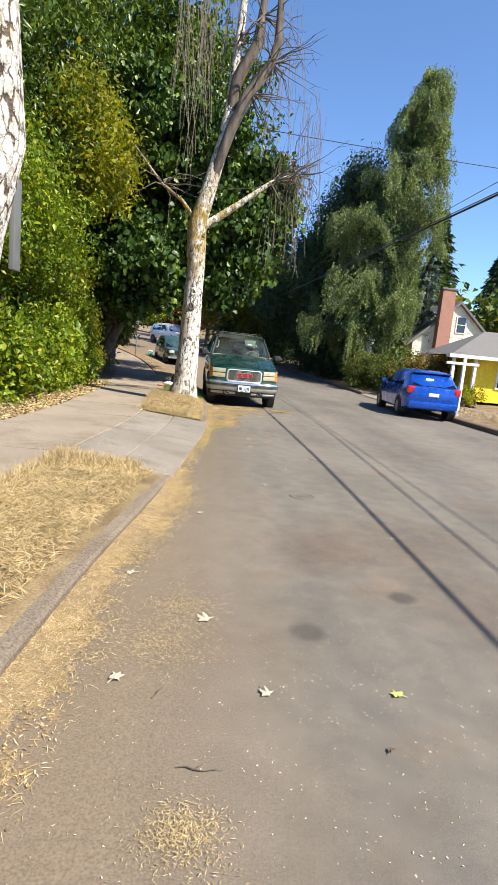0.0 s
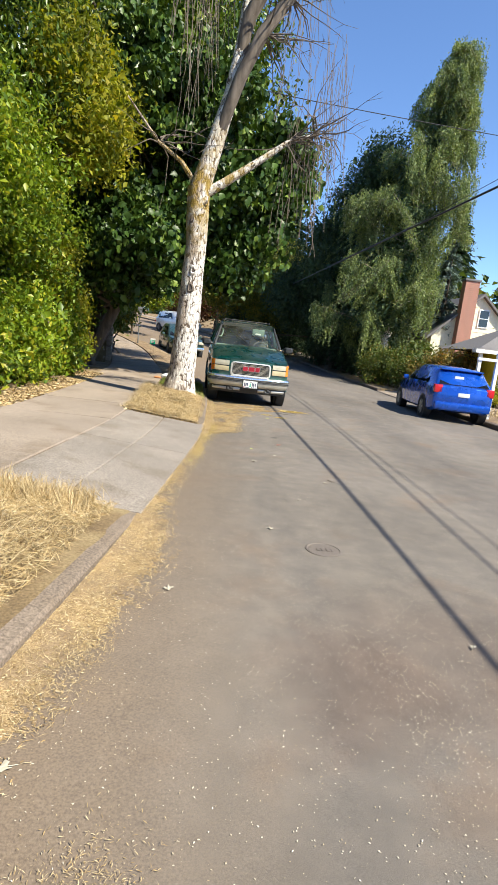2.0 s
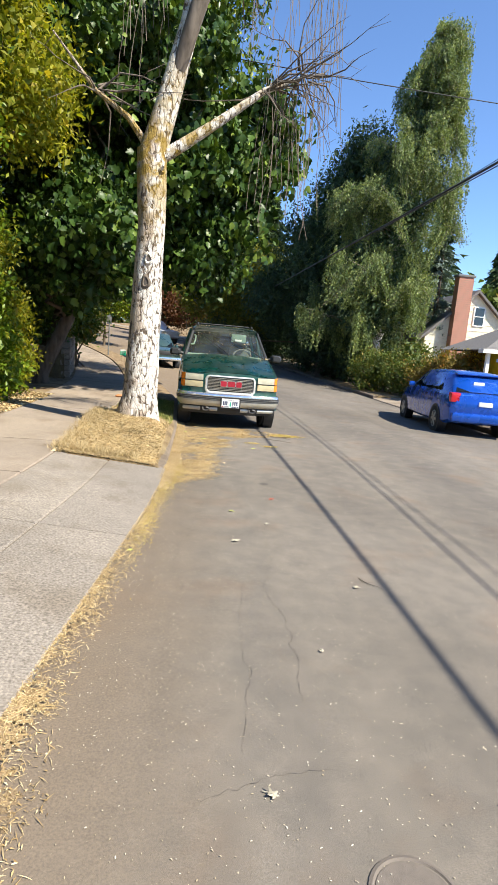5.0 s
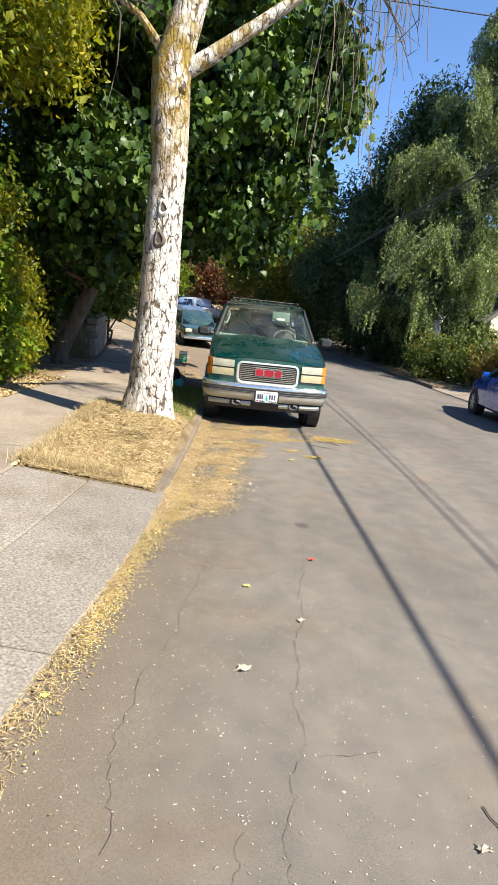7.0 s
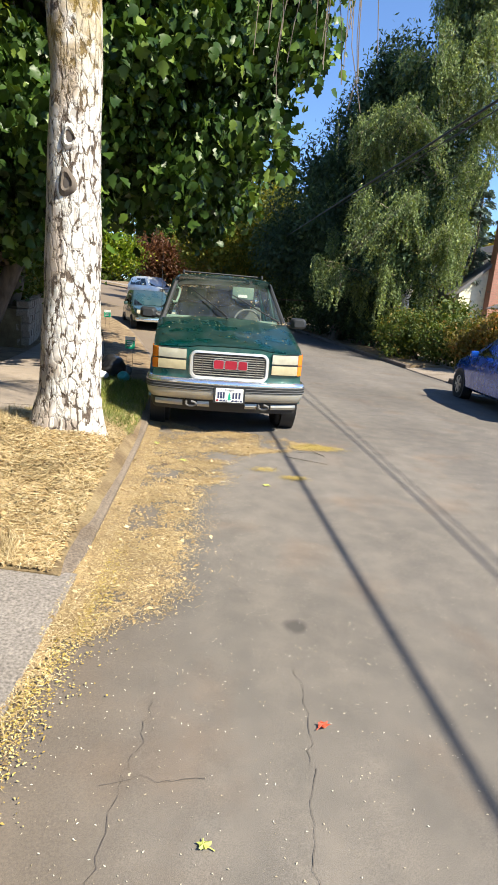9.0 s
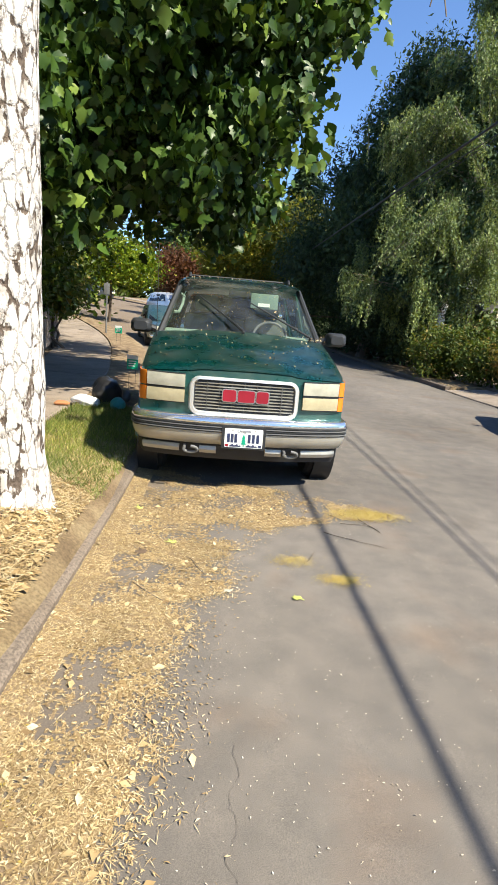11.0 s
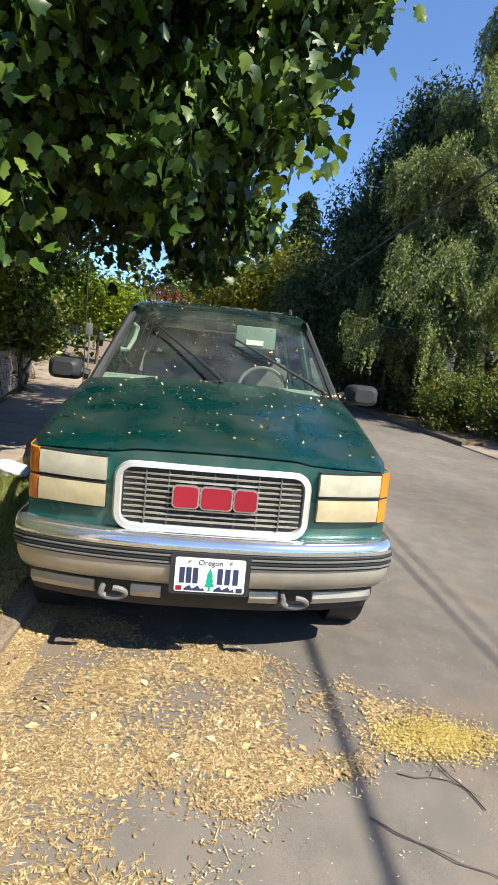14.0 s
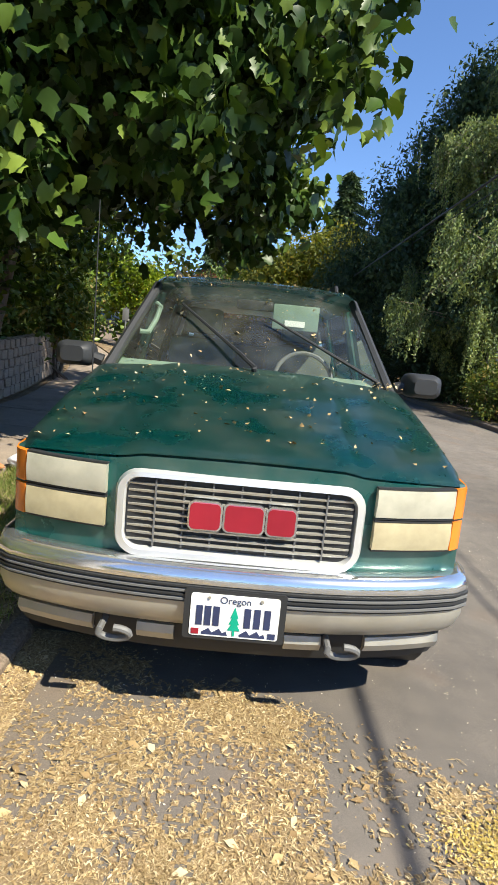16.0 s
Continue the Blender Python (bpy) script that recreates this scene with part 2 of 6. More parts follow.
def mat_of_litter():
    """Trodden carpet of leaf crumbs, seeds and dust."""
    k = Mat("leaf_crumb_carpet", 0.95, 0, 0.15)
    fine = k.ramp(k.noise(150, 5, 0.7), [(0.3, (0.11, 0.075, 0.042)), (0.46, (0.26, 0.18, 0.095)), (0.58, (0.40, 0.30, 0.17)), (0.70, (0.60, 0.49, 0.31))])
    mid = k.ramp(k.noise(14, 5), [(0.3, (0.72, 0.70, 0.66)), (0.7, (1.18, 1.16, 1.12))])
    earth = k.ramp(k.noise(2.6, 5), [(0.42, (0, 0, 0)), (0.62, (0.65, 0.65, 0.65))])
    c = k.mix(earth, k.mix(1.0, fine, mid, "MULTIPLY"), k.ramp(k.noise(90, 3), [(0.3, (0.15, 0.105, 0.07)), (0.7, (0.26, 0.19, 0.13))]))
    k.color(c)
    return k.bump(k.noise(140, 5, 0.7), 0.7, 0.008).m


CRUMB = mat_of_litter()
LITTER = litter_mat("dry_leaf_litter", [(0.0, (0.18, 0.115, 0.055)), (0.35, (0.36, 0.245, 0.115)), (0.75, (0.52, 0.39, 0.20)), (1.0, (0.66, 0.54, 0.34))])
YELLOW = litter_mat("yellow_leaf_litter", [(0.0, (0.30, 0.20, 0.05)), (0.6, (0.47, 0.35, 0.09)), (1.0, (0.58, 0.48, 0.22))])
STRAW = litter_mat("dry_grass", [(0.0, (0.30, 0.20, 0.09)), (0.5, (0.46, 0.34, 0.17)), (1.0, (0.60, 0.49, 0.30))])
GRASS = leaf_mat("green_grass", (0.10, 0.14, 0.03), (0.24, 0.28, 0.08), (0.52, 0.43, 0.20), 0.6, 0.3)
BARK = birch_bark()
DEADWOOD = old_bark("dead_branch_bark", (0.07, 0.055, 0.045), (0.20, 0.165, 0.135))
BROWNBARK = old_bark("brown_bark", (0.055, 0.042, 0.032), (0.15, 0.115, 0.085))
HEDGE = leaf_mat("hedge_leaf", (0.06, 0.11, 0.008), (0.17, 0.235, 0.016), (0.32, 0.30, 0.03), 0.4, 0.26)
LAUREL = leaf_mat("laurel_leaf", (0.03, 0.06, 0.01), (0.09, 0.145, 0.02), (0.2, 0.23, 0.035), 0.34, 0.18)
YELLOWGREEN = leaf_mat("yellow_green_leaf", (0.13, 0.15, 0.012), (0.27, 0.27, 0.02), (0.42, 0.33, 0.04), 0.5, 0.4)
FIG = leaf_mat("fig_leaf", (0.018, 0.042, 0.009), (0.05, 0.095, 0.017), (0.15, 0.21, 0.04), 0.42, 0.1)
WILLOW = leaf_mat("weeping_birch_leaf", (0.09, 0.13, 0.06), (0.19, 0.24, 0.10), (0.30, 0.34, 0.13), 0.45, 0.26, 0.9)
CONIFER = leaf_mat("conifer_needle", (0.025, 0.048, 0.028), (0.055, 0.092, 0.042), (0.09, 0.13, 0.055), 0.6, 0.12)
BLUESPRUCE = leaf_mat("blue_spruce_needle", (0.07, 0.105, 0.10), (0.14, 0.19, 0.19), None, 0.6, 0.1)
MAPLE = leaf_mat("maple_leaf", (0.07, 0.09, 0.015), (0.16, 0.17, 0.03), (0.30, 0.22, 0.04), 0.5, 0.4)
SHRUB = leaf_mat("shrub_leaf", (0.05, 0.075, 0.02), (0.11, 0.15, 0.035), (0.24, 0.17, 0.05), 0.55, 0.3)
RED = leaf_mat("red_leaf", (0.08, 0.03, 0.02), (0.14, 0.06, 0.03), None, 0.5, 0.3)
RUST = leaf_mat("rusty_shrub_leaf", (0.13, 0.10, 0.03), (0.22, 0.18, 0.05), (0.40, 0.17, 0.05), 0.55, 0.3)
GREEN_PAINT = car_paint("dark_green_paint", (0.002, 0.095, 0.09), 0.34, 0.24)
BLUE_PAINT = car_paint("blue_paint", (0.004, 0.085, 0.50), 0.03, 0.16)
GREY_GREEN_PAINT = car_paint("grey_green_paint", (0.035, 0.085, 0.08), 0.2, 0.25)
WHITE_PAINT = car_paint("white_car_paint", (0.75, 0.75, 0.74), 0.1, 0.3)
CHROME = plain("chrome", (0.80, 0.81, 0.82), 0.15, 0.92, vary=0.06)
SATIN = plain("satin_silver", (0.70, 0.70, 0.69), 0.28, 0.45, vary=0.06)
DULL_METAL = plain("dull_bumper_metal", (0.46, 0.44, 0.39), 0.42, 0.55, bump=0.05)
BLACK = plain("black_plastic", (0.022, 0.023, 0.025), 0.55)
RUBBER = plain("tyre_rubber", (0.025, 0.025, 0.025), 0.85)
GREY_PLASTIC = plain("grey_plastic", (0.13, 0.13, 0.13), 0.6)
LAMP = plain("hazed_headlamp_lens", (0.46, 0.44, 0.35), 0.22, 0.0, 0.6, 0.15, 12)
LAMP2 = plain("yellowed_lamp_lens", (0.44, 0.38, 0.24), 0.25, 0.0, 0.6, 0.15, 12)
AMBER = plain("amber_lens", (0.72, 0.20, 0.02), 0.2, 0.0, 0.6)
REDLENS = plain("red_lens", (0.55, 0.02, 0.03), 0.15, 0.0, 0.6)
REDBADGE = plain("red_badge", (0.30, 0.015, 0.03), 0.3)
WHITE = plain("white_paint", (0.78, 0.78, 0.76), 0.5, vary=0.05)
CARGLASS = glass("windscreen_glass", (0.75, 0.82, 0.76), 0.24)
DARKGLASS = glass("tinted_glass", (0.10, 0.12, 0.13), 0.08)
DASH = plain("green_grey_dashboard", (0.17, 0.24, 0.20), 0.7)
SEAT = plain("seat_cloth", (0.08, 0.095, 0.085), 0.9, bump=0.2)
TEXT = plain("dark_print", (0.03, 0.04, 0.10), 0.5)
TREEGREEN = plain("green_print", (0.0, 0.35, 0.22), 0.5)
SIGNGREEN = plain("sign_green", (0.0, 0.36, 0.20), 0.5)
CREAM = plain("cream_siding", (0.80, 0.74, 0.56), 0.7, bump=0.1)
YELLOW_WALL = plain("yellow_siding", (0.85, 0.62, 0.03), 0.7, bump=0.1)
ROOF = plain("grey_shingle", (0.15, 0.14, 0.14), 0.9, scale=14, bump=0.6)
BRICK = plain("brick", (0.42, 0.20, 0.15), 0.9, scale=25, bump=0.5, vary=0.3)
STONE = plain("stone_block", (0.27, 0.21, 0.16), 0.9, scale=10, bump=0.7, vary=0.35)
IRON = plain("cast_iron", (0.15, 0.125, 0.108), 0.75, 0.2, bump=0.4, scale=30)
WIRE = plain("black_cable", (0.012, 0.012, 0.013), 0.6)
CLOTHB = plain("black_bag_plastic", (0.02, 0.02, 0.022), 0.35, bump=0.3)
CLOTHW = plain("white_bag_plastic", (0.72, 0.72, 0.74), 0.4, bump=0.3)
TAR = plain("dark_crack", (0.085, 0.07, 0.06), 0.95)
GRAVELDUST = plain("road_dust", (0.40, 0.33, 0.24), 0.95)


# ---- mesh helpers ----
def empty(name, loc=(0, 0, 0), label="", category="", group="", kind="", rz=0.0):
    ob = new(name)
    ob.empty_display_size = 0.2
    ob.matrix_world = pose(*loc, rz=rz)
    return tagged(ob, label, category, group, kind)


def solid(name, bm, material, parent=None, smooth=None):
    me = bpy.data.meshes.new(name)
    bmesh.ops.recalc_face_normals(bm, faces=bm.faces)
    bm.to_mesh(me)
    bm.free()
    me.materials.append(material)
    if smooth:
        me.shade_smooth()
        me.set_sharp_from_angle(angle=radians(smooth))
    ob = new(name, me)
    if parent:
        ob.parent = parent
    return ob


def part(name, bm, material, parent, label="", smooth=40):
    return tagged(solid(name, bm, material, parent, smooth), label)


def arrays(name, verts, faces, material, parent=None, smooth=False):
    """A mesh from numpy arrays: verts n x 3, faces m x k."""
    me = bpy.data.meshes.new(name)
    n, k = faces.shape
    me.vertices.add(len(verts))
    me.vertices.foreach_set("co", np.asarray(verts, np.float32).ravel())
    me.loops.add(n * k)
    me.loops.foreach_set("vertex_index", faces.astype(np.int32).ravel())
    me.polygons.add(n)
    me.polygons.foreach_set("loop_start", np.arange(0, n * k, k, dtype=np.int32))
    me.update(calc_edges=True)
    me.materials.append(material)
    if smooth:
        me.shade_smooth()
    ob = new(name, me)
    if parent:
        ob.parent = parent
    return ob


def box(bm, x0, x1, y0, y1, z0, z1, bevel=0.0, m=None):
    r = bmesh.ops.create_cube(bm, size=1.0)["verts"]
    for v in r:
        v.co = Vector((x0 + (v.co.x + 0.5) * (x1 - x0), y0 + (v.co.y + 0.5) * (y1 - y0), z0 + (v.co.z + 0.5) * (z1 - z0)))
    if bevel:
        es = list({e for v in r for e in v.link_edges})
        r = [v for f in bmesh.ops.bevel(bm, geom=es, offset=bevel, segments=2, affect="EDGES", profile=0.6)["faces"] for v in f.verts]
        r = list(set(r))
    if m is not None:
        for v in r:
            v.co = m @ v.co
    return r


def tube(bm, pts, radii, seg=10, cap=True):
    """A round bar through points, with a radius at each."""
    pts = [Vector(p) for p in pts]
    rings, side = [], None
    for i, p in enumerate(pts):
        d = (pts[min(i + 1, len(pts) - 1)] - pts[max(i - 1, 0)]).normalized()
        if side is None:
            side = d.cross(Vector((0, 0, 1)) if abs(d.z) < 0.9 else Vector((0, 1, 0))).normalized()
        side = (side - d * side.dot(d)).normalized()
        up = d.cross(side)
        r = radii[i] if hasattr(radii, "__len__") else radii
        rings.append([bm.verts.new(p + (side * math.cos(a) + up * math.sin(a)) * r) for a in [2 * math.pi * j / seg for j in range(seg)]])
    for a, b in zip(rings, rings[1:]):
        for j in range(seg):
            bm.faces.new((a[j], a[(j + 1) % seg], b[(j + 1) % seg], b[j]))
    if cap:
        bm.faces.new(rings[0][::-1])
        bm.faces.new(rings[-1])


def loft(bm, rings, close=False, caps=True):
    """Skin between rings of points; each ring is closed when close is set."""
    vs = [[bm.verts.new(p) for p in ring] for ring in rings]
    n = len(vs[0])
    for a, b in zip(vs, vs[1:]):
        for j in range(n if close else n - 1):
            bm.faces.new((a[j], a[(j + 1) % n], b[(j + 1) % n], b[j]))
    if caps:
        bm.faces.new(vs[0][::-1])
        bm.faces.new(vs[-1])
    return vs


def prism(bm, outline, depth, m=None):
    """An outline in x, z pushed back along y by depth."""
    a = [bm.verts.new((x, 0, z)) for x, z in outline]
    b = [bm.verts.new((x, depth, z)) for x, z in outline]
    n = len(a)
    bm.faces.new(a)
    bm.faces.new(b[::-1])
    for i in range(n):
        bm.faces.new((a[i], b[i], b[(i + 1) % n], a[(i + 1) % n]))
    if m is not None:
        for v in a + b:
            v.co = m @ v.co


def leaf_mesh(name, centres, size, material, parent=None, aspect=0.5, hang=0.0, vary=0.4, up=0.0, gen=rng, axis=None, fold=0.18, flat=1.0, lobed=False):
    """Many leaves, each a folded blade of four triangles, turned at random; hang pulls their tips down, up turns their faces to the sky."""
    n = len(centres)
    d = gen.normal(size=(n, 3)) if axis is None else axis + gen.normal(size=(n, 3)) * 0.25
    d[:, 2] = d[:, 2] * flat - hang * 1.5
    d /= np.linalg.norm(d, axis=1)[:, None] + 1e-9
    o = gen.normal(size=(n, 3))
    o[:, 2] += up
    s = np.cross(d, o)
    s /= np.linalg.norm(s, axis=1)[:, None] + 1e-9
    nrm = np.cross(s, d)
    L = (size * (1 + vary * gen.uniform(-1, 1, n)))[:, None]
    W = L * aspect * 0.5
    if lobed:
        uv = np.array([(-0.5, 0), (-0.36, 0.26), (-0.1, 0.44), (0.06, 0.27), (0.24, 0.36), (0.28, 0.19), (0.52, 0), (0.28, -0.19), (0.24, -0.36), (0.06, -0.27), (-0.1, -0.44), (-0.36, -0.26), (-0.05, 0)])
        lift = np.array([0, 0.05, 0.1, 0.02, 0.02, -0.03, -0.16, -0.03, 0.02, 0.02, 0.1, 0.05, 0])
        v = (centres[:, None] + d[:, None] * (uv[:, 0] * L)[:, :, None] + s[:, None] * (uv[:, 1] * L * aspect * 1.3)[:, :, None] + nrm[:, None] * (lift * L)[:, :, None]).reshape(-1, 3)
        f = np.array([[i, (i + 1) % 12, 12] for i in range(12)])
        return arrays(name, v, (np.arange(n)[:, None, None] * 13 + f[None]).reshape(-1, 3), material, parent)
    base, tip, mid = centres - d * L * 0.5, centres + d * L * 0.5 - nrm * L * 0.12, centres - d * L * 0.06
    v = np.stack([base, mid + s * W + nrm * W * fold * 2, tip, mid - s * W + nrm * W * fold * 2, mid], 1).reshape(-1, 3)
    f = np.array([[0, 1, 4], [1, 2, 4], [2, 3, 4], [3, 0, 4]])
    faces = (np.arange(n)[:, None, None] * 5 + f[None]).reshape(-1, 3)
    return arrays(name, v, faces, material, parent)


def cloud(blobs, count, shell=0.45, gen=rng, clump=0.25, group=46):
    """Leaf places in a crown made of ellipsoids (x, y, z, rx, ry, rz): gathered in clumps near the skin, with gaps."""
    vol = np.array([b[3] * b[4] + b[4] * b[5] + b[3] * b[5] for b in blobs])
    out = []
    for b, k in zip(blobs, (vol / vol.sum() * count).astype(int)):
        kc = max(6, k // group)
        u = gen.normal(size=(kc, 3))
        u /= np.linalg.norm(u, axis=1)[:, None]
        r = 1 - shell * gen.uniform(0, 1, kc) ** 1.6 + gen.normal(size=kc) * 0.10
        c = np.array(b[:3]) + u * r[:, None] * np.array(b[3:])
        i = gen.integers(0, kc, k)
        p = c[i] + gen.normal(size=(k, 3)) * clump
        out.append(p)
    return np.concatenate(out)

# ---- ground, road, pavement ----
def gz(x, y):
    """Height of the street: level by the parked cars, then climbing gently round the bend."""
    u = max(0.0, min(y, 140.0) - 5.0 - 1.2 * (max(-40.0, min(x, 40.0)) + 4.0))
    return 0.05 * u * u / (u + 3.0) - 0.02 * max(0.0, min(x, 7.0) - 1.0)


LEFT = [(-3.6, -60), (-3.2, -40), (-2.45, -20), (-1.70, -11.4), (-1.36, -8.7), (-1.06, -5.8), (-0.92, -4), (-0.90, -1.4), (-0.95, 1), (-1.2, 5), (-2.0, 10), (-3.5, 16), (-6.5, 23), (-12, 33), (-22, 46), (-40, 62), (-70, 84)]
RIGHT = [(5.4, -60), (5.6, -40), (6.0, -20), (6.25, -11.4), (6.35, -8.7), (6.45, -5.8), (6.5, -4), (6.55, -1.4), (6.55, 1), (6.5, 5), (6.4, 10), (6.6, 16), (6.0, 24), (2.5, 36), (-8, 52), (-28, 72), (-60, 95)]


def smooth_line(pts, n=8):
    """A rounded line through points."""
    out = []
    for i in range(len(pts) - 1):
        p = [Vector((*pts[min(max(j, 0), len(pts) - 1)], 0)) for j in (i - 1, i, i + 1, i + 2)]
        for k in range(n):
            t = k / n
            out.append(0.5 * (2 * p[1] + (p[2] - p[0]) * t + (2 * p[0] - 5 * p[1] + 4 * p[2] - p[3]) * t * t + (3 * p[1] - p[0] - 3 * p[2] + p[3]) * t ** 3))
    out.append(Vector((*pts[-1], 0)))
    return out


L_LINE, R_LINE = smooth_line(LEFT), smooth_line(RIGHT)


def line_x(line, y):
    for a, b in zip(line, line[1:]):
        if a.y <= y <= b.y:
            return a.x + (b.x - a.x) * (y - a.y) / (b.y - a.y)
    return line[-1].x


def xl(y):
    return line_x(L_LINE, y)


def xr(y):
    return line_x(R_LINE, y)


def ground():
    """One sheet to the horizon, lower under the road and pavements."""
    bm = bmesh.new()
    xs = [-2500, -600, -150, -80, -50, -35, -25, -18, -13, -9, -6, -4, -2, 0, 2, 4, 6, 8, 10, 14, 18, 25, 35, 50, 80, 150, 600, 2500]
    ys = [-2500, -400, -100, -50, -25, -10, 0, 6, 10, 13, 16, 19, 22, 26, 30, 35, 41, 48, 56, 66, 80, 100, 160, 400, 2500]
    grid = [[bm.verts.new((x, y, gz(x, min(y, 120)) - 0.06)) for x in xs] for y in ys]
    for a, b in zip(grid, grid[1:]):
        for i in range(len(xs) - 1):
            bm.faces.new((a[i], a[i + 1], b[i + 1], b[i]))
    tagged(solid("ground", bm, SOIL, None, 60), "dry brown soil under the street and gardens", "ground", kind="structure")


ground()


def road():
    bm = bmesh.new()
    rows = []
    for a, b in zip(L_LINE, R_LINE):
        row = []
        for k in range(13):
            u = k / 12
            p = a.lerp(b, u)
            row.append(bm.verts.new((p.x, p.y, gz(p.x, p.y) + 0.03 * (1 - (2 * u - 1) ** 2) - 0.012)))
        rows.append(row)
    for a, b in zip(rows, rows[1:]):
        for i in range(12):
            bm.faces.new((a[i], a[i + 1], b[i + 1], b[i]))
    return tagged(solid("road", bm, ASPHALT, None, 60), "worn grey-brown asphalt street, dusty, with fine cracks", "road", kind="structure")


ROAD = road()


DRIVE0, DRIVE1 = -7.85, -3.4


def ramp_down(y):
    """1 away from the driveway, 0 at its edges, where kerb and verge run down to it."""
    d = max(DRIVE0 - y, y - DRIVE1, 0.0)
    u = min(1.0, d / 0.75)
    return u * u * (3 - 2 * u)


def strip(name, line, side, y0, y1, off0, off1, z0, z1, material, label, category, step=0.5, edge=0.02, wob=0.0, parent=None, taper=False):
    """A raised band beside a kerb line from y0 to y1, between two offsets, with a top at z0 (inner) to z1 (outer)."""
    bm = bmesh.new()
    rings = []
    n = max(2, int((y1 - y0) / step))
    for k in range(n + 1):
        y = y0 + (y1 - y0) * k / n
        x = line_x(line, y)
        w = wob * noise.noise((x, y * 1.7, 3.1))
        a, b, g = x + side * off0, x + side * (off1 + w), gz(x, y)
        if taper:
            g -= 0.05 * (1 - ramp_down(y))
        rings.append([(a, y, g - 0.15), (a, y, g + z0 - edge), (a + side * edge, y, g + z0), (b - side * edge, y, g + z1), (b, y, g + z1 - edge), (b, y, g - 0.15)])
    loft(bm, rings)
    ob = solid(name, bm, material, parent, 30)
    return tagged(ob, label, category, kind="structure")


for y0, y1 in ((-60, DRIVE0), (DRIVE1, 60)):
    strip("kerb", L_LINE, -1, y0, y1, 0.0, 0.105, 0.07, 0.085, KERB, "chipped grey concrete kerb half buried in dry leaves", "kerb", wob=0.02, taper=True)


def verge_height(x, y):
    """Dry verge between kerb and walk; it swells round the tree and runs down to the driveway."""
    f, o = ramp_down(y), min(1.0, max(0.0, (xl(y) - x) / 1.2))
    return (1 - f) * (0.032 + 0.115 * o) + f * full_height(x, y)


def full_height(x, y):
    d = (x + 1.42) ** 2 + (y + 1.25) ** 2
    o = min(1.0, max(0.0, (xl(y) - x) / 1.2))
    return 0.078 + 0.062 * o + 0.23 * min(1.0, o / 0.32) * math.exp(-d / 1.2) + 0.016 * noise.noise((x * 2, y * 2, 0)) * min(1, o * 4) + gz(x, y)


def verge(y0, y1, off0=0.035, off1=1.2):
    bm = bmesh.new()
    n = max(4, int((y1 - y0) / 0.2))
    grid = []
    for k in range(n + 1):
        y = y0 + (y1 - y0) * k / n
        row = []
        for j in range(9):
            x = xl(y) - off0 - (off1 - off0) * (0.045 if j == 1 else j / 8)
            row.append(bm.verts.new((x, y, verge_height(x, y) - (0.02 if j in (0, 8) else 0))))
        row.append(bm.verts.new((row[-1].co.x, y, -0.1 + gz(row[-1].co.x, y))))
        grid.append(row)
    for a, b in zip(grid, grid[1:]):
        for j in range(9):
            bm.faces.new((a[j], a[j + 1], b[j + 1], b[j]))
    for row in (grid[0], grid[-1]):
        bm.faces.new([*row, bm.verts.new((row[0].co.x, row[0].co.y, -0.1))])
    tagged(solid("verge", bm, SOIL, None, 60), "strip of bare dry earth and straw beside the kerb", "verge", kind="structure")


verge(-30, DRIVE0)
verge(DRIVE1, 40)
WALK0, WALK1 = 1.2, 2.85
walk_base = empty("pavement", label="worn concrete pavement of cast slabs beside the hedge", category="pavement", kind="structure")
apron_base = empty("driveway", label="rough exposed-aggregate concrete driveway apron crossing to the street", category="driveway", kind="structure")
strip("pavement_bed", L_LINE, -1, -30, 45, WALK0, WALK1, 0.12, 0.12, KERB, "", "", parent=walk_base)


def slab(name, parent, y0, y1, off0, off1, z0, z1, material, gap=0.004):
    bm = bmesh.new()
    y0, y1 = y0 + gap, y1 - gap
    rings = []
    for k in range(4):
        y = y0 + (y1 - y0) * k / 3
        a, b, g = xl(y) - off0 - gap, xl(y) - off1 + gap, gz(xl(y), y)
        rings.append([(a, y, g - 0.02), (a, y, g + z0 - 0.012), (a - 0.012, y, g + z0), (b + 0.012, y, g + z1), (b, y, g + z1 - 0.012), (b, y, g - 0.02)])
    loft(bm, rings)
    return part(name, bm, material, parent, smooth=30)


for k in range(40):
    y = -30 + k * 1.6
    slab("slab", walk_base, y, y + 1.6, WALK0 + 0.002, WALK1, 0.145 + 0.004 * (k % 3), 0.155 + 0.003 * (k % 2), CONC)
for k in range(2):
    a, b = DRIVE0 + k * 2.25, DRIVE0 + (k + 1) * 2.25
    slab("slab", apron_base, a, b, -0.02, 0.62, 0.025, 0.085, APRON)
    slab("slab", apron_base, a, b, 0.62, WALK0, 0.085, 0.143, APRON)

# far side of the street
strip("kerb", R_LINE, 1, -60, 8.6, 0.0, 0.16, 0.12, 0.13, KERB, "grey concrete kerb on the far side of the street", "kerb")
strip("kerb", R_LINE, 1, 12.2, 70, 0.0, 0.16, 0.12, 0.13, KERB, "grey concrete kerb by the dark trees", "kerb")
strip("driveway_far", R_LINE, 1, 8.6, 12.2, -0.02, 1.3, 0.02, 0.12, CONC, "pale concrete driveway apron across the street", "driveway")
strip("verge_far", R_LINE, 1, -40, 8.6, 0.162, 1.6, 0.125, 0.15, SOIL, "dry straw verge across the street", "verge")
strip("verge_far", R_LINE, 1, 12.2, 60, 0.162, 1.3, 0.125, 0.15, SOIL, "shaded dry verge under the trees", "verge")
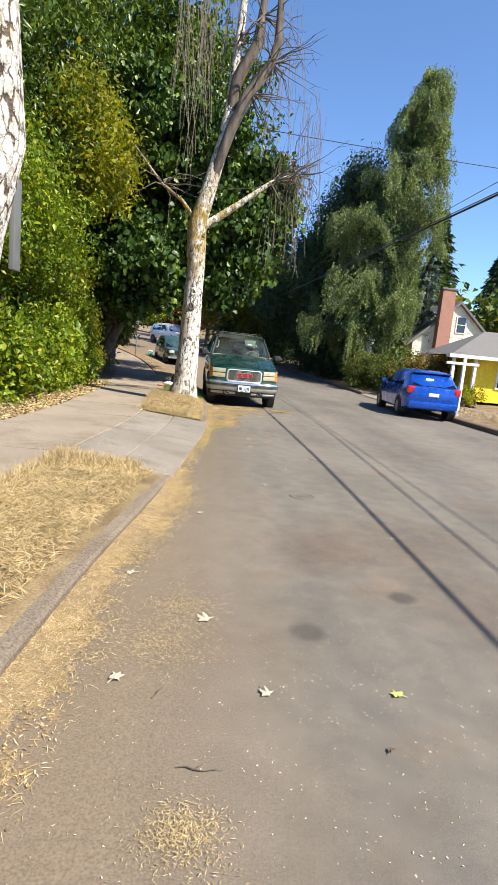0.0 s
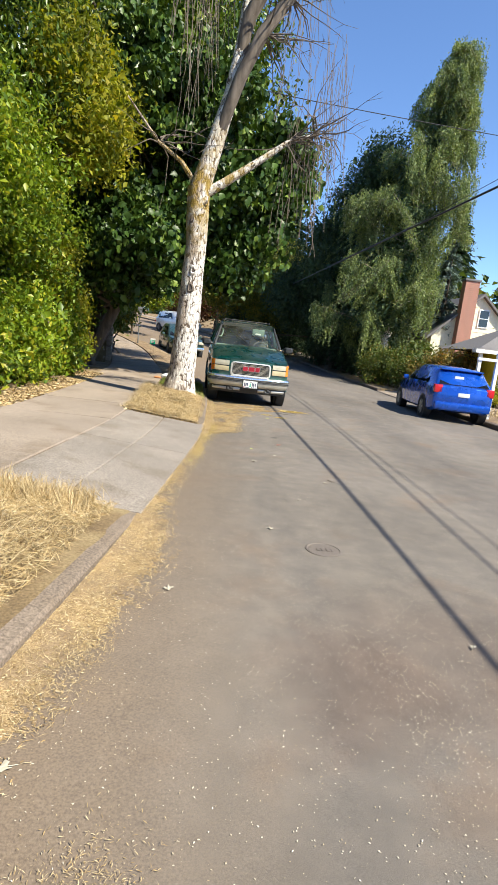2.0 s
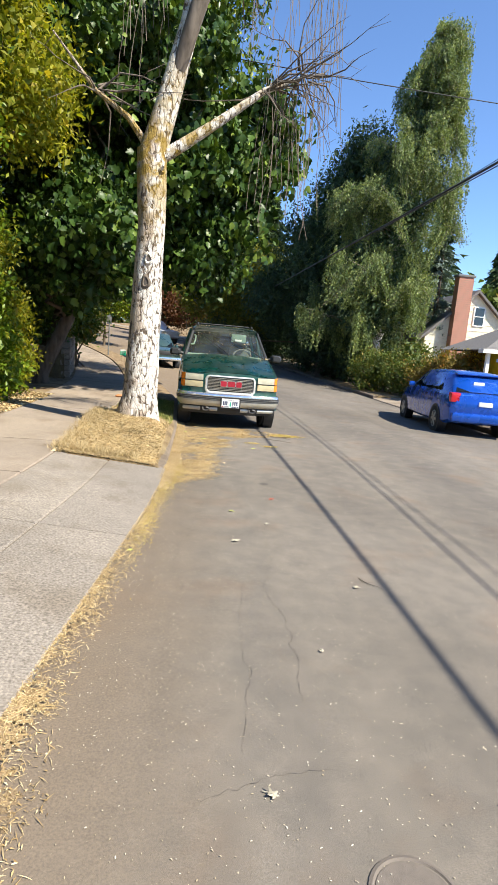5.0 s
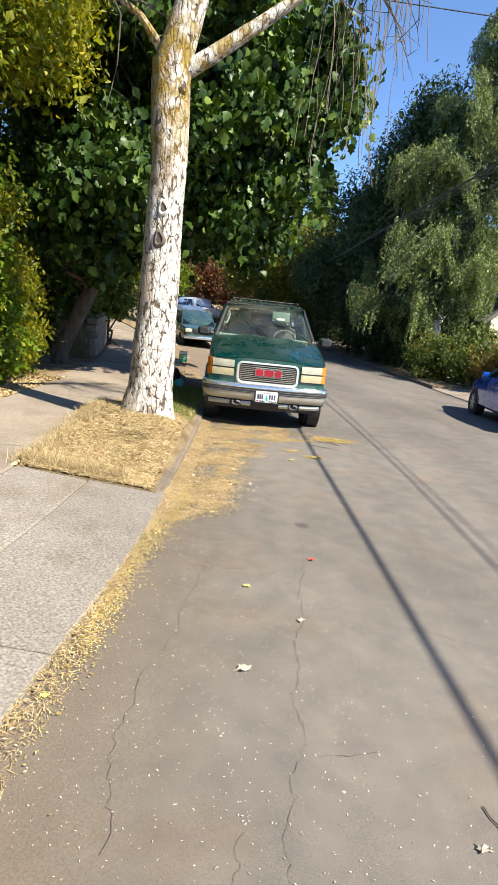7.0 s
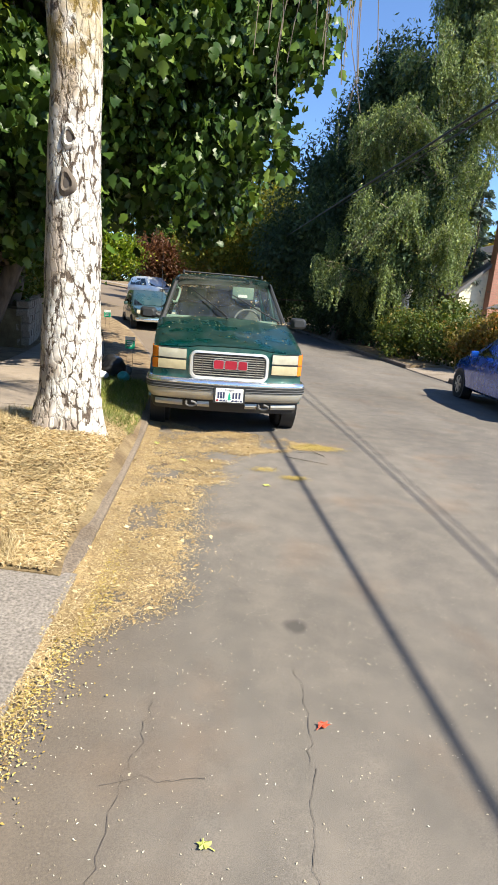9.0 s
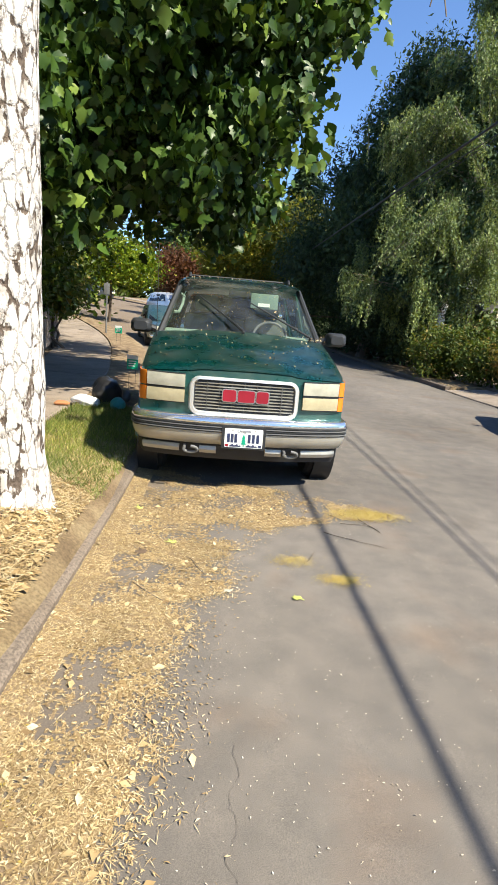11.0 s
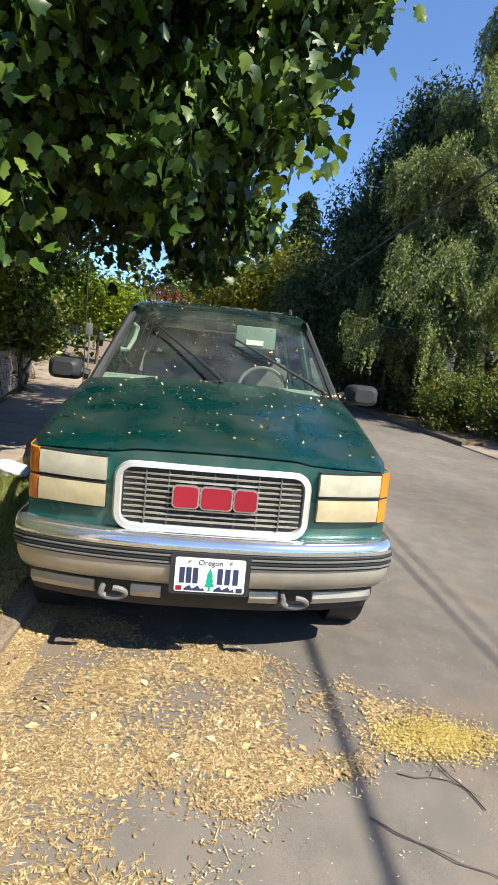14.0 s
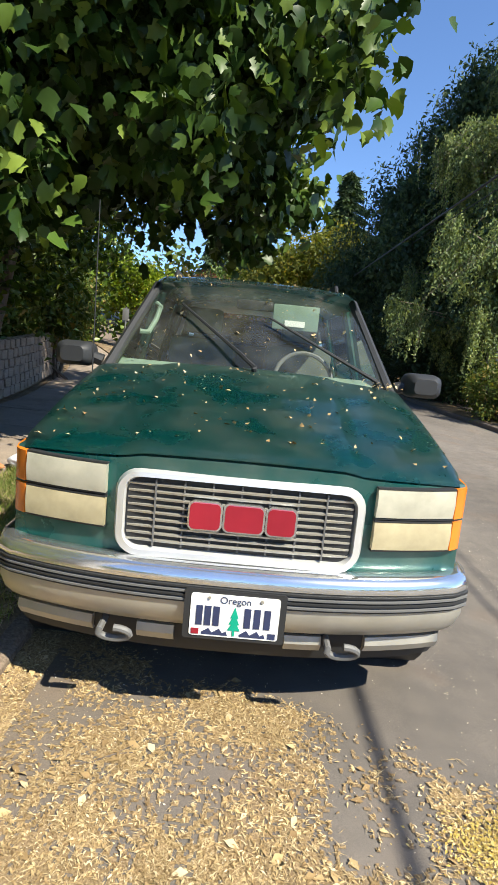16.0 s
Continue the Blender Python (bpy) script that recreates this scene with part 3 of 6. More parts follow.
strip("pavement_far", R_LINE, 1, -40, 60, 1.6, 3.0, 0.14, 0.15, CONC, "pale concrete pavement across the street", "pavement")
strip("garden_far", R_LINE, 1, -40, 60, 3.0, 30, 0.14, 0.9, SOIL, "sloping garden ground across the street", "garden", wob=0.0)
strip("garden_near", L_LINE, -1, -40, 45, 2.85, 14, 0.15, 0.3, SOIL, "garden ground under the hedge", "garden")


# ---- trees and hedges ----
def limbs(bm, base, top, r0, r1, seg=8, wob=0.15, n=6, gen=None):
    base, top = Vector(base), Vector(top)
    g = gen or random
    pts = [base.lerp(top, k / n) + Vector((g.uniform(-wob, wob), g.uniform(-wob, wob), g.uniform(-wob, wob) * 0.4)) * (0 if k in (0, n) else 1) for k in range(n + 1)]
    tube(bm, pts, [r0 + (r1 - r0) * k / n for k in range(n + 1)], seg)
    return pts


def tree(name, base, trunk_top, r, blobs, count, size, material, bark, label, category="tree", aspect=0.5, hang=0.0, shell=0.5, clump=0.25, group=46, up=0.4, branches=10, kind="", lobed=False):
    """A trunk with limbs into the crown and a crown of separate leaves."""
    random.seed(len(label) * 7 + count)
    top = empty(name, base, label, category, kind=kind)
    bm = bmesh.new()
    b = Vector((0, 0, -0.1))
    t = Vector(trunk_top) - Vector(base)
    tube(bm, [b, b + Vector((0, 0, 0.35)), t * 0.35 + Vector((r * 0.4, 0, 0)), t * 0.7, t], [r * 1.5, r * 1.1, r * 0.9, r * 0.6, r * 0.25], 10)
    for k in range(branches):
        bl = random.choice(blobs)
        e = Vector(bl[:3]) - Vector(base) + Vector([random.uniform(-0.6, 0.6) * s for s in bl[3:]])
        s = t * random.uniform(0.3, 0.85)
        limbs(bm, s, e, r * 0.35, r * 0.06, 6, 0.2)
    part("trunk", bm, bark, top)
    pts = cloud(blobs, count, shell, np.random.default_rng(count + len(label)), clump, group) - np.array(base)
    leaf_mesh("crown", pts, size, material, top, aspect, hang, up=up, gen=np.random.default_rng(count), lobed=lobed)
    inner = cloud([(b[0], b[1], b[2], b[3] * 0.72, b[4] * 0.72, b[5] * 0.72) for b in blobs], count // 4, 0.9, np.random.default_rng(count + 5), clump * 1.5, group) - np.array(base)
    leaf_mesh("inner_foliage", inner, size * (1.1 if lobed else 1.3), material, top, max(aspect, 0.6), hang, up=up, gen=np.random.default_rng(count + 6), lobed=lobed)
    return top


# tall hedge and the trees behind it, along the pavement
def hedge(name, blobs, count, size, material, label, aspect=0.5, hang=0.2, clump=0.18, category="hedge", shell=0.5, group=60):
    top = empty(name, (blobs[0][0], blobs[0][1], 0.1), label, category)
    o = np.array((blobs[0][0], blobs[0][1], 0.1))
    random.seed(count)
    for b in blobs:
        for k in range(5):
            bm = bmesh.new()
            s = Vector((b[0] + random.uniform(-0.4, 0.4) * b[3], b[1] + random.uniform(-0.5, 0.5) * b[4], 0.05)) - Vector(o)
            e = Vector((b[0] + random.uniform(-0.7, 0.7) * b[3], b[1] + random.uniform(-0.7, 0.7) * b[4], b[2] + random.uniform(-0.2, 0.6) * b[5])) - Vector(o)
            limbs(bm, s, e, 0.05, 0.012, 6, 0.12)
            part("stem", bm, BROWNBARK, top)
    g = np.random.default_rng(count)
    leaf_mesh("foliage", cloud(blobs, count, shell, g, clump, group) - o, size, material, top, aspect, hang, up=0.3, gen=g)
    leaf_mesh("inner_foliage", cloud([(b[0], b[1], b[2], b[3] * 0.62, b[4] * 0.7, b[5] * 0.72) for b in blobs], count // 4, 0.8, g, clump * 1.3, group) - o, size * 1.6, material, top, 0.6, hang, up=0.3, gen=g)
    return top


hedge("laurel_hedge", [(-4.6, -3.2, 0.8, 0.75, 1.6, 0.95), (-4.5, -1.0, 0.95, 0.75, 1.5, 1.1), (-4.6, 0.9, 1.2, 0.7, 1.1, 1.4), (-5.2, -5.6, 0.8, 0.9, 1.6, 1.0)], 30000, 0.10, HEDGE, "dense clipped green laurel hedge at the back of the pavement", clump=0.13, group=90)
hedge("ivy_hedge", [(-4.5, 2.0, 1.1, 0.55, 0.8, 1.3), (-4.7, 1.2, 2.3, 0.6, 1.0, 1.2)], 11000, 0.08, YELLOWGREEN, "yellowing ivy hanging over the hedge end", clump=0.12, hang=0.5)
tree("garden_maple", (-6.0, -0.5, 0.1), (-6.0, -0.5, 5.5), 0.14, [(-5.4, -2.4, 3.2, 1.5, 1.8, 1.3), (-5.0, -0.3, 3.3, 1.4, 1.7, 1.2), (-5.9, -4.0, 4.0, 1.5, 1.6, 1.4), (-5.6, -1.4, 4.6, 1.4, 1.8, 1.0)], 42000, 0.10, HEDGE, BROWNBARK, "bushy light-green tree above the hedge in full sun", clump=0.17, up=0.8, group=110, shell=0.75, hang=0.3)
tree("tall_garden_tree", (-7.0, 2.5, 0.1), (-6.6, 2.5, 9), 0.2, [(-6.2, 1.5, 6.3, 2.0, 2.4, 2.0), (-6.8, -1.8, 7.2, 2.2, 2.6, 2.2), (-5.6, 4.0, 7.5, 2.0, 2.4, 2.4), (-6.5, 1.0, 9.6, 2.6, 3.2, 2.0), (-7.4, -4.5, 7.5, 2.2, 2.4, 2.6)], 45000, 0.16, LAUREL, BROWNBARK, "tall dark-green broadleaf tree behind the hedge", aspect=0.34, hang=0.7, clump=0.24, group=80)
tree("tall_street_tree", (-5.2, 8.0, 0.3), (-3.6, 8.0, 9.5), 0.22, [(-4.6, 7.4, 9.4, 2.2, 2.0, 2.2), (-2.6, 7.6, 9.6, 1.9, 1.8, 2.0), (-0.9, 8.2, 8.6, 1.5, 1.6, 1.8), (-3.4, 7.8, 12.0, 2.6, 2.2, 2.2), (-6.4, 6.5, 11.6, 2.6, 2.6, 2.6), (-1.2, 8.4, 11.0, 1.5, 1.6, 1.8), (0.0, 8.6, 7.0, 1.2, 1.4, 1.6), (-7.5, 2.0, 12.0, 2.6, 3.0, 2.4), (-7.5, -3.0, 10.5, 2.4, 3.0, 2.4)], 42000, 0.2, LAUREL, BROWNBARK, "tall leafy tree towering behind the fig", aspect=0.4, hang=0.4, clump=0.3, group=60)
tree("yellow_leaf_tree", (-5.6, 1.6, 0.1), (-5.2, 1.0, 6.4), 0.09, [(-4.0, 1.6, 5.4, 0.8, 1.0, 0.9), (-4.2, 2.6, 6.2, 0.9, 1.0, 1.2), (-4.6, 1.6, 6.9, 0.9, 1.0, 1.0)], 9000, 0.12, YELLOWGREEN, BROWNBARK, "slim tree with yellowing leaves above the hedge", aspect=0.4, hang=0.4, clump=0.2)
FIG_BLOBS = [(-2.9, 3.6, 3.7, 1.5, 1.5, 1.35), (-1.5, 3.7, 4.0, 1.5, 1.4, 1.3), (-0.2, 3.8, 4.7, 1.25, 1.3, 1.35), (-1.8, 5.8, 5.4, 2.0, 1.9, 2.0), (-3.8, 5.5, 5.2, 2.0, 1.9, 2.2), (0.1, 4.8, 5.9, 1.35, 1.4, 1.6), (-2.7, 2.6, 3.2, 1.0, 0.9, 0.85), (-1.2, 6.6, 3.9, 1.6, 1.4, 1.2), (-4.0, 4.0, 2.9, 1.1, 1.5, 0.9), (-1.6, 4.6, 7.4, 1.9, 1.8, 1.6), (-3.4, 4.4, 7.6, 1.8, 1.8, 1.8)]
tree("fig_tree", (-4.6, 5.0, 0.15), (-2.6, 4.6, 5.6), 0.17, FIG_BLOBS, 68000, 0.165, FIG, BROWNBARK, "spreading fig tree with big lobed leaves hanging over the car", aspect=0.74, hang=0.85, clump=0.2, group=230, shell=0.75, branches=34, lobed=True)
tree("dark_garden_tree", (-6.5, 9.0, 0.2), (-6.2, 9.0, 6.0), 0.2, [(-5.6, 8.5, 3.0, 1.6, 2.6, 2.0), (-5.8, 11.0, 4.5, 2.4, 2.6, 2.6), (-6.0, 8.0, 6.0, 2.4, 2.6, 2.4)], 20000, 0.16, LAUREL, BROWNBARK, "dark shady tree beside the pavement", clump=0.3)


# ---- pale birch at the kerb ----
def birch():
    top = empty("birch_tree", (-1.44, -1.25, 0.0), "old birch with peeling white and brown furrowed bark and mossy fork", "tree")
    bm = bmesh.new()
    pts = [(-0.04, 0, 0.02), (-0.03, 0, 0.28), (0.0, 0, 0.6), (0.02, 0, 1.3), (0.03, 0, 2.2), (0.05, 0, 3.0), (0.02, 0, 3.6), (0.0, 0, 4.0)]
    rad = [0.46, 0.33, 0.255, 0.225, 0.205, 0.19, 0.205, 0.2]
    tube(bm, pts, rad, 40)
    bmesh.ops.subdivide_edges(bm, edges=[e for e in bm.edges if abs((e.verts[0].co - e.verts[1].co).normalized().z) > 0.6], cuts=5)
    for v in bm.verts:
        d = Vector((v.co.x, v.co.y, 0))
        if d.length > 1e-3:
            a = math.atan2(d.y, d.x)
            flare = 0.10 * max(0, 1 - v.co.z / 0.5) ** 2 * math.sin(5 * a + 1)
            k = 1 + 0.05 * noise.noise((v.co.x * 6, v.co.y * 6, v.co.z * 2.2)) + flare + 0.03 * noise.noise((v.co.x * 22, v.co.y * 22, v.co.z * 9))
            v.co.x *= k
            v.co.y *= k
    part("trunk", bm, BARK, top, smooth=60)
    bm = bmesh.new()
    tube(bm, [(0.0, 0, 3.9), (0.18, 0.0, 4.6), (0.42, 0, 5.6), (0.52, 0, 6.4), (0.55, 0.05, 7.2), (0.62, 0.0, 8.4), (0.66, 0.1, 10.0)], [0.19, 0.16, 0.13, 0.11, 0.09, 0.07, 0.04], 14)
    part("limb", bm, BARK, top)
    bm = bmesh.new()
    tube(bm, [(0.3, -0.05, 5.0), (0.55, -0.2, 5.8), (0.85, -0.25, 6.5), (1.25, -0.25, 7.1), (1.35, -0.25, 7.5), (1.33, -0.25, 8.4), (1.4, -0.2, 10)], [0.10, 0.11, 0.11, 0.10, 0.085, 0.06, 0.035], 12)
    part("limb", bm, DEADWOOD, top, "dark dead limb")
    bm = bmesh.new()
    tube(bm, [(0.5, 0.0, 6.2), (0.6, -0.1, 6.8), (0.95, -0.1, 7.5), (1.0, -0.1, 8.2), (1.05, 0, 9.8)], [0.10, 0.12, 0.11, 0.07, 0.04], 12)
    part("limb", bm, DEADWOOD, top, "dark dead limb")
    bm = bmesh.new()
    tube(bm, [(0.05, 0.0, 3.85), (0.45, 0.05, 4.15), (0.9, 0.1, 4.5), (1.5, 0.2, 5.0), (2.1, 0.25, 5.3)], [0.09, 0.08, 0.065, 0.045, 0.02], 10)
    tube(bm, [(0.05, 0.0, 3.9), (-0.15, 0.0, 4.15), (-0.35, 0.05, 4.4), (-0.8, 0.1, 4.7), (-1.4, 0.2, 5.4)], [0.08, 0.05, 0.04, 0.03, 0.012], 8)
    part("side_branch", bm, BARK, top, "mossy side branches")
    # bare twigs on the dead limbs
    random.seed(5)
    bm = bmesh.new()
    starts = [((1.5, 0.2, 5.0), 16), ((1.25, -0.25, 7.1), 22), ((2.0, 0.2, 5.25), 18), ((0.9, -0.2, 6.5), 14), ((1.0, -0.1, 8.0), 16), ((-0.8, 0.1, 4.7), 10), ((0.6, 0, 7.5), 14)]
    for s, n in starts:
        for k in range(n):
            d = Vector((random.uniform(-0.3, 1.0), random.uniform(-0.6, 0.6), random.uniform(-0.35, 0.6)))
            p, r, pts = Vector(s) + d * random.uniform(0, 0.25), 0.016, []
            for j in range(6):
                pts.append(p.copy())
                d += Vector((random.uniform(-0.35, 0.35), random.uniform(-0.35, 0.35), random.uniform(-0.42, 0.3)))
                p = p + d.normalized() * random.uniform(0.15, 0.3)
                if j == 3:
                    tube(bm, [p, p + Vector((random.uniform(-0.3, 0.3), random.uniform(-0.3, 0.3), random.uniform(-0.3, 0.2)))], [0.005, 0.002], 4, False)
            tube(bm, pts, [r, 0.012, 0.009, 0.006, 0.004, 0.002], 5, False)
    part("twig_tangle", bm, DEADWOOD, top, "tangle of bare dead twigs")
    # thin hanging twigs
    bm = bmesh.new()
    for k in range(150):
        x, y, z = random.choice([(-0.3, 0.0, 8.6), (0.2, 0.3, 8.8), (1.6, 0.2, 8.0), (2.3, 0.3, 6.4), (1.9, 0.3, 5.6), (-0.35, -0.2, 7.4)])
        p = Vector((x + random.uniform(-0.35, 0.35), y + random.uniform(-0.4, 0.4), z + random.uniform(-0.4, 0.6)))
        n, pts = random.randint(5, 9), []
        dx = random.uniform(-0.04, 0.05)
        for j in range(n):
            pts.append(p.copy())
            p = p + Vector((dx + random.uniform(-0.04, 0.04), random.uniform(-0.04, 0.04), -random.uniform(0.2, 0.42)))
        tube(bm, pts, 0.0045, 3, False)
    part("twig_curtain", bm, DEADWOOD, top, "long thin hanging twigs")
    # knots
    for z, r in ((2.53, 0.07), (2.22, 0.075), (3.72, 0.05)):
        bm = bmesh.new()
        ang = radians(-86 if z > 2.4 else -92)
        if z > 3:
            ang = radians(-50)
        c = Vector((0.03 + 0.195 * math.cos(ang), 0.195 * math.sin(ang), z))
        out = Vector((math.cos(ang), math.sin(ang), 0.05))
        side = Vector((-out.y, out.x, 0))
        rings = [[c + out * dep + (side * math.cos(t) * 0.72 + Vector((0, 0, 1)) * math.sin(t) * 1.15) * r * rr * (1 + 0.12 * math.sin(3 * t + z)) for t in [2 * math.pi * j / 18 for j in range(18)]] for rr, dep in ((1.5, -0.03), (1.1, 0.015), (0.75, 0.028), (0.5, 0.012))]
        loft(bm, rings, close=True)
        kn = part("knot", bm, BARK if z != 2.22 else DEADWOOD, top, "healed branch scar")
        # solid dark disc paints the shade of a hole in the scar
        bm = bmesh.new()
        loft(bm, [[c + out * dep + (side * math.cos(t) * 0.72 + Vector((0, 0, 1)) * math.sin(t) * 1.15) * r * rr for t in [2 * math.pi * j / 14 for j in range(14)]] for rr, dep in ((0.52, 0.0), (0.46, 0.014), (0.3, 0.015))], close=True)
        part("hollow", bm, TAR, kn, "dark disc as the shade of a hollow")
    return top


birch()


def kerb_tree():
    top = empty("verge_tree", (-2.34, -10.1, 0.12), "old trunk with rough white and grey bark on the dry verge", "tree")
    bm = bmesh.new()
    tube(bm, [(-0.5, 0, -0.1), (-0.4, 0, 0.3), (-0.2, 0, 1.0), (-0.03, 0, 1.8), (0.05, 0, 2.3), (0.02, 0, 3.0), (-0.1, 0, 4.2), (-0.1, 0, 6.5)], [0.34, 0.25, 0.2, 0.17, 0.19, 0.17, 0.13, 0.06], 24)
    for v in bm.verts:
        v.co.x += 0.03 * noise.noise(v.co * 4)
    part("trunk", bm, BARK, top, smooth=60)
    bm = bmesh.new()
    limbs(bm, (-0.1, 0, 4.0), (0.6, 0.4, 6.8), 0.08, 0.02)
    limbs(bm, (-0.1, 0, 4.4), (-1.0, 0.2, 7.0), 0.08, 0.02)
    part("branch", bm, DEADWOOD, top)
    bm = bmesh.new()
    box(bm, 0.12, 0.15, 0.12, 0.24, 1.62, 2.15, 0.004)
    part("board", bm, GREY_PLASTIC, top, "grey weathered board fixed to the trunk")


kerb_tree()


# ---- trees across the street ----
def weeping_birch():
    """Tall tree with curtains of hanging leafy twigs."""
    base = Vector((8.4, 19.0, 0.3))
    top = empty("weeping_birch_tree", base, "tall weeping birch with long curtains of small grey-green leaves", "tree")
    random.seed(21)
    g = np.random.default_rng(21)
    bm = bmesh.new()
    tube(bm, [(0, 0, -0.2), (0, 0, 1), (0.2, 0, 5), (1.0, 0.2, 10), (2.1, 0.2, 14.5), (2.7, 0.2, 17.2)], [0.42, 0.32, 0.26, 0.18, 0.08, 0.03], 12)
    heads = []
    for k in range(150):
        z = 2.8 + 14.6 * random.random() ** 0.85
        w = 2.75 * min(1.0, (18.2 - z) / 10.0) + 0.3
        a = random.uniform(0, 2 * math.pi)
        s = Vector((0.17 * z - 0.7, 0, z - random.uniform(0.4, 1.2)))
        reach = w * (1.12 * random.random() ** 0.45 + 0.05)
        e = Vector((0.21 * z - 1.5, 0, z)) + Vector((math.cos(a), math.sin(a), 0)) * reach
        pts = limbs(bm, s, e, 0.045, 0.008, 5, 0.18, 5)
        heads += [(pts[-1], w, 1.0), (pts[-2], w, 0.7)]
        if k % 3 == 0:
            heads.append((pts[-3], w, 0.5))
    part("trunk", bm, BARK, top)
    # each bough end carries its own skirt of strands, thick above and thinning to single tips
    cents, strands = [], bmesh.new()
    for p, w, full in heads:
        drop = random.uniform(0.9, 2.9) * (0.55 + 0.45 * min(1.0, w / 2.5))
        lean, spread = Vector((random.gauss(0, 0.03), random.gauss(0, 0.03), 0)), random.uniform(0.14, 0.3)
        for k in range(int(26 * full)):
            q = Vector(p) + Vector((random.gauss(0, spread), random.gauss(0, spread), random.uniform(-0.1, 0.22)))
            n, line = int(drop * random.uniform(0.35, 1.0) / 0.075), [q.copy()]
            for j in range(n):
                if q.z < 0.9:
                    break
                cents += [q + Vector((random.gauss(0, 0.035), random.gauss(0, 0.035), random.gauss(0, 0.03))) for _ in range(2)]
                q = q + lean + Vector((random.gauss(0, 0.01), random.gauss(0, 0.01), -0.075))
            line.append(q.copy())
            if k % 5 == 0 and (line[1] - line[0]).length > 0.2:
                tube(strands, line, 0.006, 3, False)
    part("twig_curtain", strands, DEADWOOD, top, "thin hanging twigs")
    leaf_mesh("crown", np.array([tuple(c) for c in cents]), 0.105, WILLOW, top, 0.48, 0.9, gen=g)
    # dark conifer leaf colour stands in for shade inside the crown
    shade_core = cloud([(0.21 * z - 1.5, 0, z, 0.62 * w, 0.62 * w, 1.4) for z, w in ((3.5, 3.0), (6.0, 3.0), (8.5, 2.8), (11.0, 2.2), (13.4, 1.4))], 16000, 0.9, g, 0.3, 60)
    leaf_mesh("inner_foliage", shade_core, 0.2, CONIFER, top, 0.5, 0.6, gen=g)


weeping_birch()


def conifer(name, base, h, w, count, material, label, size=0.32, seed=1, low=0.12):
    """A straight stem with tiers of drooping needle boughs."""
    random.seed(seed)
    top = empty(name, base, label, "tree")
    bm = bmesh.new()
    tube(bm, [(0, 0, -0.2), (0, 0, h * 0.5), (0, 0, h)], [h * 0.022, h * 0.014, 0.02], 8)
    tiers, pts, ax = int(h * 2.4), [], []
    for i in range(tiers):
        z = h * (low + (1 - low) * i / tiers)
        reach = w * (1 - i / tiers) ** 0.8 * random.uniform(0.75, 1.1) + 0.15
        for k in range(7):
            a = random.uniform(0, 2 * math.pi)
            d = Vector((math.cos(a), math.sin(a), 0))
            r = reach * random.uniform(0.6, 1.05)
            tip = d * r + Vector((0, 0, z - 0.22 * r))
            tube(bm, [(0, 0, z), tip * 0.5 + Vector((0, 0, z * 0.5 + 0.05 * r)), tip], [0.03, 0.02, 0.006], 4, False)
            for j in range(max(4, int(count / (tiers * 7)))):
                u = random.uniform(0.15, 1.0) ** 0.7
                q = d * r * u + Vector((0, 0, z - 0.22 * r * u * u)) + Vector((random.gauss(0, 0.12 * r * 0.8), random.gauss(0, 0.12 * r * 0.8), random.gauss(0, 0.08)))
                pts.append(tuple(q))
                ax.append((d.x, d.y, -0.35))
    part("trunk", bm, BROWNBARK, top)
    leaf_mesh("crown", np.array(pts), size, material, top, 0.28, 0.1, gen=np.random.default_rng(seed), axis=np.array(ax))


conifer("dark_conifer", (10.6, 25.0, 0.4), 14.0, 4.4, 18000, CONIFER, "tall dark conifer behind the weeping birch", 0.5, 3, 0.03)
conifer("dark_conifer", (4.4, 37.0, 1.0), 13.0, 5.0, 16000, CONIFER, "dark spreading conifer at the bend of the street", 0.6, 4, 0.03)
conifer("blue_spruce", (12.9, 22.2, 0.5), 8.6, 1.9, 10000, BLUESPRUCE, "pale blue spruce beside the cream house", 0.26, 5, 0.05)
tree("dark_cedar", (6.6, 23.5, 0.3), (7.0, 23.5, 11.0), 0.3, [(6.2, 23.0, 6.0, 2.2, 2.4, 2.6), (5.4, 24.0, 8.0, 1.7, 2.0, 2.2), (6.9, 23.0, 10.0, 1.7, 2.0, 2.4), (8.0, 22.5, 12.2, 1.5, 1.6, 2.2), (6.6, 22.5, 3.2, 2.4, 2.4, 1.9), (4.2, 26.0, 5.0, 2.2, 2.4, 2.6)], 52000, 0.20, CONIFER, BROWNBARK, "big dark cedar standing behind the weeping birch", aspect=0.3, hang=0.35, clump=0.3, shell=0.7)
tree("maple_tree", (2.6, 31.0, 1.0), (2.6, 31, 6.4), 0.2, [(1.4, 30, 6.0, 2.3, 2.2, 1.7), (3.4, 30, 7.0, 2.3, 2.2, 1.7), (-0.8, 31, 5.2, 1.6, 1.8, 1.5), (2.6, 29.5, 4.4, 2.6, 1.8, 1.5)], 26000, 0.2, MAPLE, BROWNBARK, "maple with yellow-green leaves turning orange", clump=0.35)
# shrubs under the big trees; conifer leaf colour paints the deep shade on them
tree("shade_tree", (7.0, 25.0, 0.3), (7.0, 25.0, 3.5), 0.2, [(7.6, 22.5, 1.7, 1.4, 2.4, 1.6), (6.9, 27.0, 2.2, 1.8, 3.0, 2.1), (4.6, 32.0, 2.6, 2.8, 2.2, 2.0), (9.0, 20.8, 1.4, 1.4, 1.4, 1.2), (1.6, 34.0, 2.8, 2.6, 2.0, 2.0)], 34000, 0.17, CONIFER, BROWNBARK, "dark evergreen shrubs under the big trees", clump=0.28)


